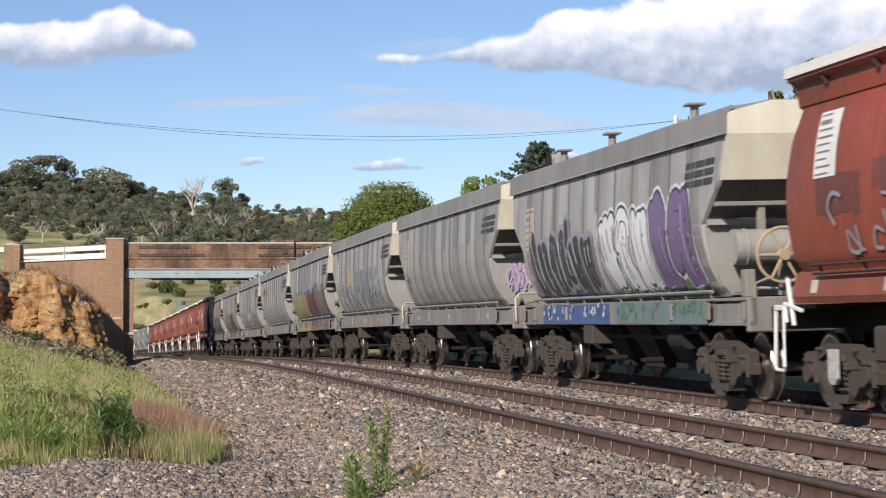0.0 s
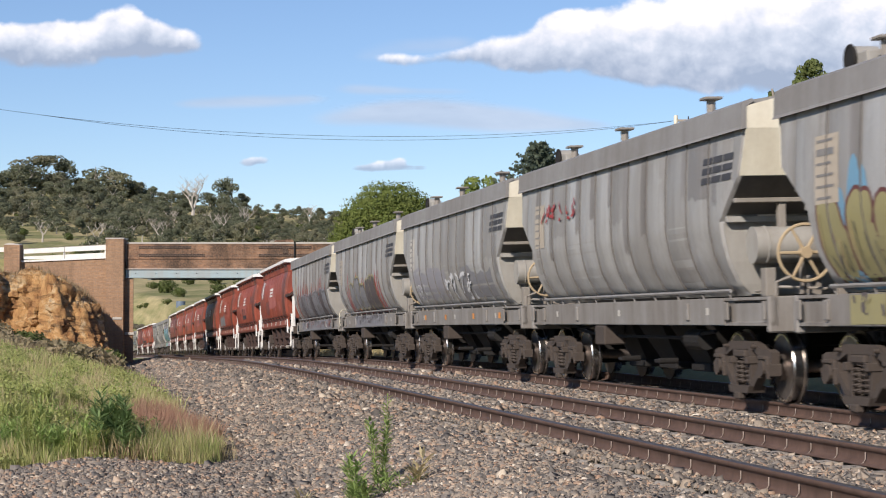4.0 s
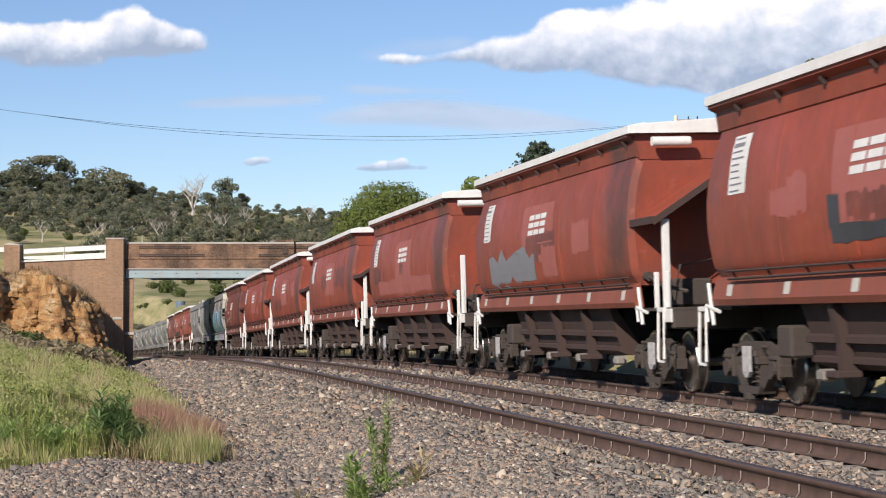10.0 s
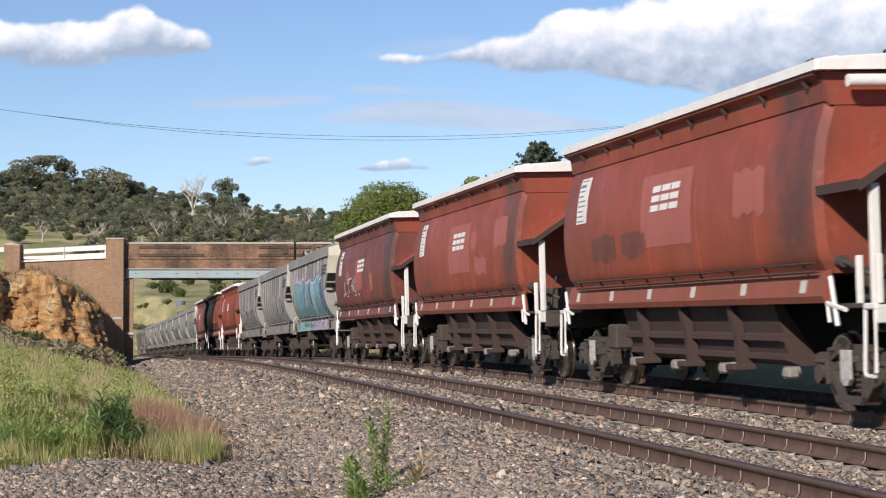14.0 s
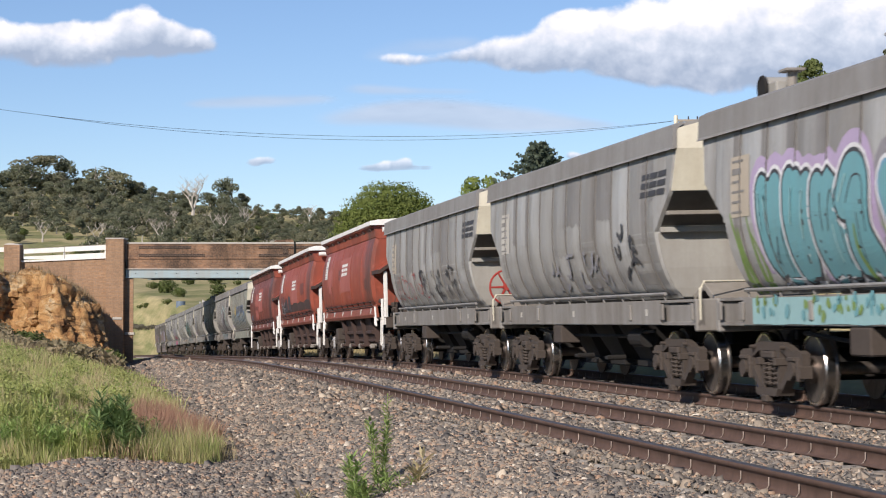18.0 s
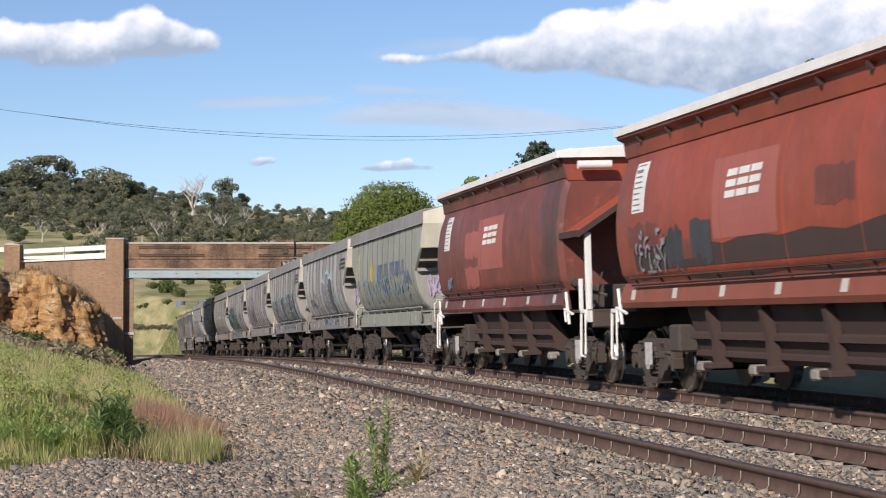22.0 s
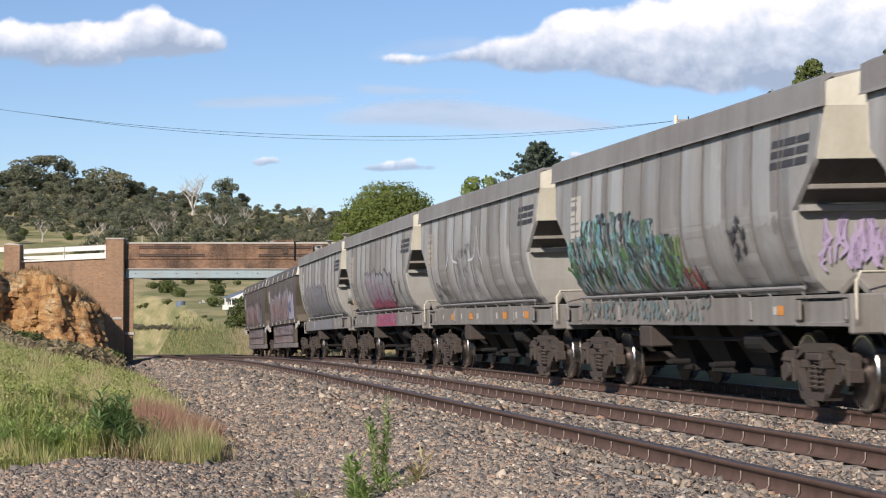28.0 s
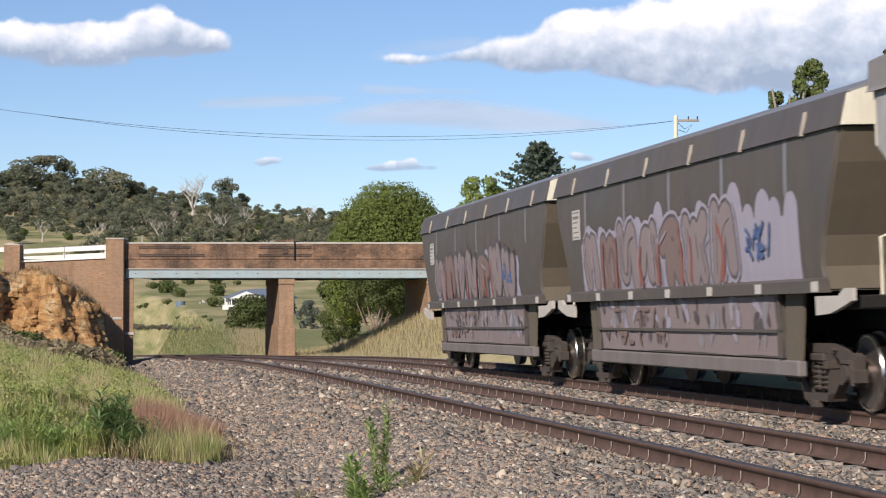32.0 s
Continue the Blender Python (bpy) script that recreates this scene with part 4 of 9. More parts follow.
# -- red hopper --
def red_wagon(hood=True):
    w = tagged(empty("red_grain_hopper"), "rust-red round-sided grain hopper wagon with a white roof edge", "grain wagon", "wagons of the grain train")
    bm = bmesh.new()
    vloft(bm, RED_LV, 18, 0.10)
    part("body", bm, M["red"], w, smooth=True)
    for y in (-3.6, -1.2, 1.2, 3.6):
        bm = bmesh.new()
        for sg in (-1,):
            prev = None
            for v in RED_LV:
                x = v[1] * sg
                row = [bm.verts.new((x - sg * 0.008, y - 0.03, v[0])), bm.verts.new((x + sg * 0.006, y, v[0])), bm.verts.new((x - sg * 0.008, y + 0.03, v[0]))]
                if prev:
                    for a in range(2):
                        bm.faces.new((prev[a], prev[a + 1], row[a + 1], row[a]))
                prev = row
        part("seam", bm, M["red"], w)
    # the eave under the white roof edge
    for sg in (-1, 1):
        bm = bmesh.new()
        prism(bm, [(sg * 1.24, 3.56), (sg * 1.30, 3.60), (sg * 1.33, 3.84), (sg * 1.44, 3.90), (sg * 1.44, 3.94), (sg * 1.2, 3.94)], "y", -5.72, 6.22)
        part("eave", bm, M["red"], w)
        bm = bmesh.new()
        prism(bm, [(sg * 1.20, 3.94), (sg * 1.47, 3.94), (sg * 1.46, 4.06), (sg * 1.18, 4.11)], "y", -5.86, 6.26)
        part("roof_edge", bm, M["white"], w, "off-white roof edge")
        for i in range(8):
            bm = bmesh.new()
            y = -5.3 + i * 1.5
            prism(bm, [(sg * 1.32, 3.79), (sg * 1.37, 3.77), (sg * 1.41, 3.83), (sg * 1.41, 3.90), (sg * 1.34, 3.90)], "y", y - 0.025, y + 0.025)
            part("roof_clamp", bm, M["red_low"], w)
    bm = bmesh.new()
    prism(bm, [(-1.20, 3.96), (-1.18, 4.10), (0, 4.17), (1.18, 4.10), (1.20, 3.96)], "y", -5.8, 6.22)
    part("roof", bm, M["white"], w)
    bm = bmesh.new()
    prism(bm, [(-1.44, 3.94), (1.44, 3.94), (1.42, 4.06), (0, 4.15), (-1.42, 4.06)], "y", -5.90, -5.82)
    part("roof_end", bm, M["white"], w, "off-white roof end strip")
    bm = bmesh.new()
    prism(bm, [(-1.25, 3.55), (1.25, 3.55), (1.36, 3.93), (-1.36, 3.93)], "y", -5.755, -5.5)
    part("end_top", bm, M["red"], w)
    bm = bmesh.new()
    rod(bm, (-1.12, -5.98, 3.80), (-0.52, -5.98, 3.80), 0.075, 14)
    part("end_lamp_tube", bm, M["white"], w, "white tube at the roof end", smooth=True)
    # lower skirt with pale markers
    for sg in (-1, 1):
        bm = bmesh.new()
        prism(bm, [(sg * 1.30, 1.66), (sg * 1.36, 1.62), (sg * 1.42, 1.36), (sg * 1.38, 1.28), (sg * 1.25, 1.28)], "y", -5.75, 6.34)
        part("skirt", bm, M["red_skirt"], w, smooth=False)
        for i in range(6):
            bm = bmesh.new()
            y = -5.1 + i * 2.15
            prism(bm, [(sg * 1.385, 1.55), (sg * 1.391, 1.55), (sg * 1.420, 1.40), (sg * 1.414, 1.40)], "y", y - 0.10, y + 0.10)
            part("marker", bm, M["plate"], w, "pale grey reflector plate")
        bm = bmesh.new()
        pipe(bm, [(sg * 1.45, -5.6, 1.74), (sg * 1.46, 0.0, 1.72), (sg * 1.45, 5.6, 1.72)], 0.017, 5)
        pipe(bm, [(sg * 1.43, -5.6, 1.64), (sg * 1.43, 5.6, 1.62)], 0.02, 5)
        for i in range(9):
            y = -5.2 + i * 1.33
            rod(bm, (sg * 1.36, y, 1.60), (sg * 1.45, y, 1.76), 0.018, 5)
        part("side_pipe", bm, M["red_low"], w)
        # sloping hopper sheets below, their weaker light put into the dark red
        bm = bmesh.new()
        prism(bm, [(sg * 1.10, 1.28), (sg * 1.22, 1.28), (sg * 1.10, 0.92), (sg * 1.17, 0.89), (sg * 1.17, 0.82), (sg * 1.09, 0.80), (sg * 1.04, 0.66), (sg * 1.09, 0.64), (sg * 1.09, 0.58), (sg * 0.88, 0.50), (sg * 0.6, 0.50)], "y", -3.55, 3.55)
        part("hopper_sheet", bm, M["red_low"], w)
        for y in (-2.1, 0.1, 2.3):
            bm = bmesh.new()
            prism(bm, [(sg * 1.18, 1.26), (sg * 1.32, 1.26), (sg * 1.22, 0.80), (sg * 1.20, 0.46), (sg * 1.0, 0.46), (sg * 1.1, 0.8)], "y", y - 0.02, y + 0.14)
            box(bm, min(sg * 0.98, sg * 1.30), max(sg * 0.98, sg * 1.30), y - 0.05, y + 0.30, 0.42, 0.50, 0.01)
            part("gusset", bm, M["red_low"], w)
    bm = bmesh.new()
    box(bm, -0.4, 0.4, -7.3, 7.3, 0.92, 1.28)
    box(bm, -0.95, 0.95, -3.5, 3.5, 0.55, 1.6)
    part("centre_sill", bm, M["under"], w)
    for y in (-7.42, 7.3):
        bm = bmesh.new()
        box(bm, -1.30, 1.30, y, y + 0.14, 0.96, 1.26, 0.02)
        part("headstock", bm, M["bogie"], w)
        bm = bmesh.new()
        box(bm, -1.3, 1.3, min(y, 5.9 if y > 0 else y), max(y, -5.6 if y < 0 else y), 1.22, 1.27)
        part("end_platform", bm, M["bogie"], w)
    for y in (-5.75, 5.75):
        b = add_bogie(w, y, M["bogie"])
        # bright forked bracket over the spring nest
        bm = bmesh.new()
        for dy in (-0.12, 0.0, 0.12):
            box(bm, -1.18, -1.14, dy - 0.022, dy + 0.022, 0.40, 0.74, 0.006)
        prism(bm, [(-0.14, 0.40), (0.14, 0.40), (0.06, 0.33), (-0.06, 0.33)], "x", -1.18, -1.13)
        part("damper_bracket", bm, M["galv"], b, "bright galvanised damper bracket")
    add_coupler(w, -7.42, -1)
    add_coupler(w, 7.42, 1)
    # end hood, posts and white rails
    if hood:
        # a gabled hood over the end platform
        for sg in (-1, 1):
            bm = bmesh.new()
            prism(bm, [(sg * 1.40, 2.60), (0.0, 3.50), (0.0, 3.44), (sg * 1.40, 2.53)], "y", -6.90, -5.5)
            part("end_hood", bm, M["red"], w)
            bm = bmesh.new()
            prism(bm, [(sg * 1.40, 2.60), (0.0, 3.50), (0.0, 3.40), (sg * 1.40, 2.49)], "y", -6.94, -6.90)
            part("hood_edge", bm, M["red_low"], w)
        bm = bmesh.new()
        box(bm, -1.43, -1.39, -6.92, -5.5, 2.51, 2.62)
        part("hood_eave", bm, M["red_low"], w)
    bm = bmesh.new()
    box(bm, -1.26, -1.15, -6.86, -6.78, 1.25, 2.58, 0.01)
    part("end_post", bm, M["white"], w, "white end post")
    bm = bmesh.new()
    box(bm, 0.10, 0.18, -6.84, -6.76, 1.25, 3.3, 0.01)
    box(bm, 0.12, 0.45, -6.82, -6.78, 1.92, 1.98)
    part("end_post", bm, M["slope"], w, "grey end post")
    for y in (-7.05, -6.5):
        bm = bmesh.new()
        box(bm, -1.30, -1.23, y - 0.035, y + 0.035, 1.24, 1.80, 0.01)
        part("hand_rail", bm, M["white"], w, "white hand rail")
    for y in (-6.95, 7.0):
        bm = bmesh.new()
        pipe(bm, [(-1.36, y - 0.20, 1.2), (-1.38, y - 0.22, 0.52), (-1.38, y - 0.18, 0.48), (-1.38, y + 0.05, 0.48), (-1.38, y + 0.09, 0.52), (-1.36, y + 0.08, 1.2)], 0.024)
        box(bm, -1.38, -1.32, y - 0.22, y + 0.1, 1.20, 1.27, 0.01)
        part("foot_step", bm, M["white"], w, "white foot stirrup")
    bm = bmesh.new()
    box(bm, -1.34, -1.30, -7.42, -7.05, 1.05, 1.25, 0.01)
    part("number_board", bm, M["white"], w)
    for y0 in (-6.15, 6.35):
        bm = bmesh.new()
        rod(bm, (-1.40, y0, 1.02), (-1.40, y0 + 0.18, 1.58), 0.028, 6)
        rod(bm, (-1.40, y0 - 0.25, 1.20), (-1.40, y0 + 0.30, 1.28), 0.028, 6)
        rod(bm, (-1.40, y0 + 0.30, 1.28), (-1.40, y0 + 0.24, 1.06), 0.022, 6)
        part("brake_lever", bm, M["white"], w, "white painted brake lever")
    for y0 in (-4.1, -1.6, 0.6, 2.8):
        bm = bmesh.new()
        rod(bm, (-1.30, y0, 0.44), (-1.12, y0, 0.44), 0.075, 10)
        box(bm, -1.32, -1.18, y0 - 0.2, y0 + 0.05, 0.38, 0.50, 0.02)
        part("door_handle", bm, M["slope"], w, "pale grimy door handle")
    bm = bmesh.new()
    box(bm, -1.28, -0.9, 3.75, 4.25, 0.62, 1.02, 0.03)
    part("valve_box", bm, M["bogie"], w)
    bm = bmesh.new()
    rod(bm, (-1.2, -5.3, 1.75), (-1.2, -5.9, 1.75), 0.07, 12)
    pipe(bm, [(-1.2, -5.9, 1.75), (-1.2, -6.6, 1.6), (-0.9, -6.9, 1.5)], 0.03)
    pipe(bm, [(-1.0, -6.3, 1.3), (-0.8, -6.2, 1.9), (-0.2, -6.0, 2.0), (0.4, -6.1, 1.4)], 0.02)
    box(bm, -0.9, -0.3, -6.2, -5.7, 1.28, 1.7, 0.03)
    part("brake_gear", bm, M["bogie"], w)
    return w


# -- dark slab-sided hopper --
def dark_wagon():
    w = tagged(empty("dark_grain_hopper"), "dark grey slab-sided grain hopper wagon covered in faded graffiti", "grain wagon", "wagons of the grain train")
    bm = bmesh.new()
    vloft(bm, DARK_LV, 12, 0.06)
    part("body", bm, M["dusk"], w, smooth=True)
    for sg in (-1, 1):
        bm = bmesh.new()
        prism(bm, [(sg * 1.42, 3.24), (sg * 1.475, 3.24), (sg * 1.46, 3.28), (sg * 1.36, 3.62), (sg * 1.28, 3.62)], "y", -6.72, 6.82)
        part("fascia", bm, M["dusk"], w)
        for i in range(6):
            bm = bmesh.new()
            y = -5.6 + i * 2.2
            prism(bm, [(sg * 1.405, 3.50), (sg * 1.425, 3.50), (sg * 1.485, 3.22), (sg * 1.455, 3.22)], "y", y - 0.04, y + 0.04)
            part("fascia_strap", bm, M["panel_tan"], w, "rusty tan strap")
        bm = bmesh.new()
        prism(bm, [(sg * 1.32, 1.40), (sg * 1.46, 1.40), (sg * 1.46, 1.54), (sg * 1.38, 1.58)], "y", -6.02, 6.10)
        part("side_ledge", bm, M["dusk"], w)
        for i in range(7):
            bm = bmesh.new()
            y = -5.85 + i * 1.95
            box(bm, min(sg * 1.462, sg * 1.468), max(sg * 1.462, sg * 1.468), y - 0.11, y + 0.11, 1.41, 1.53)
            part("marker", bm, M["plate"], w, "white reflector plate")
        bm = bmesh.new()
        prism(bm, [(sg * 1.30, 1.41), (sg * 1.36, 1.41), (sg * 1.30, 0.62), (sg * 1.2, 0.58)], "y", -4.35, 4.35)
        for y in (-4.35, 4.29):
            box(bm, min(sg * 1.32, sg * 1.37), max(sg * 1.32, sg * 1.37), y, y + 0.06, 0.62, 1.40)
        box(bm, min(sg * 1.30, sg * 1.37), max(sg * 1.30, sg * 1.37), -4.35, 4.35, 0.93, 0.97)
        part("lower_side", bm, M["dusk"], w)
        bm = bmesh.new()
        box(bm, min(sg * 1.22, sg * 1.34), max(sg * 1.22, sg * 1.34), -4.9, 4.9, 0.40, 0.60, 0.02)
        part("lower_beam", bm, M["dusk_low"], w)
        # raked braces from the beam up to the ledge at both ends
        for e in (-1, 1):
            bm = bmesh.new()
            prism(bm, [(e * 4.42, 0.6), (e * 4.9, 0.6), (e * 5.05, 1.40), (e * 4.42, 1.40)], "x", sg * 1.26, sg * 1.30)
            part("corner_plate", bm, M["dusk_end"], w)
    bm = bmesh.new()
    prism(bm, [(-1.34, 3.58), (-1.32, 3.64), (-0.5, 3.92), (0, 3.96), (0.5, 3.92), (1.32, 3.64), (1.34, 3.58)], "y", -6.7, 6.8)
    part("roof", bm, M["dusk_roof"], w)
    for i in range(5):
        bm = bmesh.new()
        box(bm, -0.6, -0.06, -1.05, 1.05, 0, 0.05, 0.01)
        part("roof_hatch", bm, M["slope"], w, at=pose(-0.15, -5.1 + i * 2.5, 3.82, 0, -18, 0))
    for near in (True, False):
        sg = -1 if near else 1
        y = -6.70 if near else 6.80
        bm = bmesh.new()
        prism(bm, [(-1.43, 3.25), (1.43, 3.25), (1.35, 3.60), (0.4, 3.9), (-0.4, 3.9), (-1.35, 3.60)], "y", y, y + sg * 0.05)
        part("upper_end_sheet", bm, M["cream"], w, "cream upper end sheet")
        part("end_sheet", end_skin(DARK_LV, 1.44, 3.23, near, 0.02, 0.03), M["dusk_end"], w, "brown dusty end sheet")
        bm = bmesh.new()
        box(bm, -1.3, 1.3, min(sg * 6.05, sg * 6.75), max(sg * 6.05, sg * 6.75), 1.20, 1.36, 0.02)
        part("headstock", bm, M["under"], w)
        bm = bmesh.new()
        prism(bm, [(sg * 5.75, 1.36), (sg * 6.45, 1.36), (sg * 6.62, 1.44), (sg * 6.85, 1.44), (sg * 6.85, 1.30), (sg * 6.6, 1.24), (sg * 6.2, 1.16), (sg * 5.75, 1.14)], "x", -1.42, -1.36)
        part("end_bracket", bm, M["concrete"], w, "pale dusty end bracket")
    bm = bmesh.new()
    pipe(bm, [(-0.1, -6.75, 1.5), (-0.35, -6.85, 2.3), (-0.40, -6.9, 3.0), (-0.2, -6.86, 3.45), (0.2, -6.82, 3.6)], 0.03)
    part("hose", bm, M["black"], w)
    part("brake_wheel", BRAKE_WHEEL, M["panel_tan"], w, at=pose(-0.45, -6.45, 1.80))
    bm = bmesh.new()
    pipe(bm, [(-0.95, -6.6, 1.36), (-0.95, -6.6, 2.0), (-0.80, -6.6, 2.05)], 0.022)
    part("hand_rail", bm, M["cream"], w)
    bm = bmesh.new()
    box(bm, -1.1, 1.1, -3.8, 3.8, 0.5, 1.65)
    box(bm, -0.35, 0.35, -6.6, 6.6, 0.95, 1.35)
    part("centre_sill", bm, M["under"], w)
    for y in (-4.95, 4.95):
        add_bogie(w, y, M["bogie"])
    add_coupler(w, -6.6, -1)
    add_coupler(w, 6.6, 1)
    return w


# -- paint on the sides: lies a few millimetres proud of the sheet --
def on_side(pts, wf, lift, name, tris=None):
    """A flat outline (y, z) laid on a wagon's seen side; cut into strips so that it follows the curve."""
    bm = bmesh.new()
    vs = [bm.verts.new((0, y, z)) for y, z in pts]
    f = bm.faces.new(vs)
    bmesh.ops.triangulate(bm, faces=[f], ngon_method="EAR_CLIP")
    z0, z1 = min(p[1] for p in pts), max(p[1] for p in pts)
    n = max(1, int((z1 - z0) / 0.16))
    for i in range(1, n):
        bmesh.ops.bisect_plane(bm, geom=bm.verts[:] + bm.edges[:] + bm.faces[:], plane_co=(0, 0, z0 + (z1 - z0) * i / n), plane_no=(0, 0, 1))
    for v in bm.verts:
        v.co.x = -(wf(v.co.z) + lift)
    for f in bm.faces:
        f.normal_update()
        if f.normal.x > 0:
            f.normal_flip()
    me = bpy.data.meshes.new(name)
    bm.to_mesh(me)
    bm.free()
    return me


def quad(y0, y1, z0, z1, lean=0.0):
    return [(y0 - lean / 2, z0), (y1 - lean / 2, z0), (y1 + lean / 2, z1), (y0 + lean / 2, z1)]


def stroke(pts, w):
    """A brush line of width w through pts."""
    a, b = [], []
    for i, (y, z) in enumerate(pts):
        p, q = pts[max(i - 1, 0)], pts[min(i + 1, len(pts) - 1)]
        dy, dz = q[0] - p[0], q[1] - p[1]
        r = math.hypot(dy, dz) or 1
        k = w / 2 * (0.6 if i in (0, len(pts) - 1) else 1.0)
        a.append((y - dz / r * k, z + dy / r * k))
        b.append((y + dz / r * k, z - dy / r * k))
    return a + b[::-1]


def smooth_path(pts, n=5):
    """A soft curve through the points."""
    out, k = [], len(pts)
    for i in range(k - 1):
        p0, p1, p2, p3 = pts[max(i - 1, 0)], pts[i], pts[i + 1], pts[min(i + 2, k - 1)]
        for j in range(n):
            t = j / n
            out.append(tuple(0.5 * (2 * p1[c] + (p2[c] - p0[c]) * t + (2 * p0[c] - 5 * p1[c] + 4 * p2[c] - p3[c]) * t * t + (3 * p1[c] - p0[c] - 3 * p2[c] + p3[c]) * t ** 3) for c in (0, 1)))
    return out + [pts[-1]]


class Paint:
    """Round-ended brush strokes in one colour, laid on a wagon's seen side as one mesh."""
    def __init__(self, wf, lift, lo=1.42, hi=3.49):
        self.wf, self.lift, self.lo, self.hi, self.co, self.fc, self.n = wf, lift, lo, hi, [], [], 0

    def line(self, pts, w, taper=0.0, above=0.0):
        q = smooth_path(pts)
        d0 = Vector((q[1][0] - q[0][0], q[1][1] - q[0][1])).normalized()
        d1 = Vector((q[-1][0] - q[-2][0], q[-1][1] - q[-2][1])).normalized()
        caps = ((0.98, 0.2), (0.75, 0.66), (0.4, 0.92))
        r = w / 2
        row = [(q[0][0] - d0.x * r * a, q[0][1] - d0.y * r * a, r * b) for a, b in caps]
        row += [(y, z, r * (1 - taper * i / len(q))) for i, (y, z) in enumerate(q)]
        r *= 1 - taper
        row += [(q[-1][0] + d1.x * r * a, q[-1][1] + d1.y * r * a, r * b) for a, b in caps[::-1]]
        up = self.lift + above + 0.0002 * (self.n % 5)
        self.n += 1
        k = len(self.co)
        for i, (y, z, h) in enumerate(row):
            a, b = row[max(i - 1, 0)], row[min(i + 1, len(row) - 1)]
            dy, dz = b[0] - a[0], b[1] - a[1]
            L = math.hypot(dy, dz) or 1
            for e in (1, 0.33, -0.33, -1):
                zz = min(self.hi, max(self.lo, z + e * dy / L * h))
                self.co.append((-(self.wf(zz) + up), y - e * dz / L * h, zz))
            if i:
                m = k + 4 * i
                for c in range(3):
                    self.fc.append((m - 4 + c, m - 3 + c, m + 1 + c, m + c))

    def put(self, wagon, mat, name="sprayed_paint", label=""):
        if not self.co:
            return
        me = bpy.data.meshes.new(name)
        me.from_pydata(self.co, [], self.fc)
        part(name, me, M[mat], wagon, label)["kind"] = "stuff"


def letter(rng, cy, step, z0, z1, lean):
    """The strokes of one swelling sprayed form: hooks, arches and folds turned about at random, no alphabet."""
    h = (z1 - z0) * rng.uniform(0.86, 1.0)
    zb = z0 + rng.uniform(0, (z1 - z0) - h)
    a = step * 0.36
    fu, ft = rng.choice((-1, 1)), rng.random() < 0.5

    def at(u, t):
        t = 1 - t if ft else t
        t = min(1.0, max(0.0, t + rng.uniform(-0.07, 0.07)))
        return (cy - fu * u * a + lean * (t - 0.5) * h + rng.uniform(-0.16, 0.16) * a, zb + t * h)
    return [
        [[at(-0.9, 1.0), at(-0.7, 0.5), at(-0.8, 0.0)], [at(-0.1, 0.85), at(0.1, 0.3), at(-0.2, 0.0)], [at(0.7, 0.0), at(0.5, 0.6), at(0.9, 1.0)]],
        [[at(-0.9, 0.1), at(-0.6, 0.7), at(0.0, 0.98), at(0.3, 0.5), at(0.1, 0.05)], [at(0.7, 1.0), at(0.8, 0.5), at(0.6, 0.0)]],
        [[at(-0.8, 1.0), at(-0.9, 0.5), at(-0.4, 0.1), at(0.1, 0.5), at(-0.1, 0.9)], [at(0.5, 0.05), at(0.8, 0.5), at(0.6, 1.0)]],
        [[at(-0.8, 0.9), at(-0.5, 0.3), at(0.0, 0.0)], [at(0.0, 1.0), at(0.2, 0.5), at(0.8, 0.1)], [at(0.8, 0.95), at(0.9, 0.5)]],
        [[at(-0.9, 0.0), at(-0.8, 0.7), at(-0.2, 0.8), at(0.0, 0.2), at(0.6, 0.1), at(0.8, 1.0)]],
        [[at(-0.7, 1.0), at(-0.8, 0.0)], [at(-0.2, 0.1), at(0.0, 0.8), at(0.6, 0.9), at(0.9, 0.2)]],
        [[at(0.9, 0.7), at(0.2, 1.0), at(-0.6, 0.9), at(-0.3, 0.4), at(-0.8, 0.0)], [at(0.3, 0.6), at(0.5, 0.0)]],
        [[at(-0.8, 0.5), at(-0.4, 1.0), at(0.1, 0.6), at(0.4, 1.0), at(0.8, 0.6), at(0.7, 0.0)], [at(-0.5, 0.5), at(-0.3, 0.0)]],
    ]


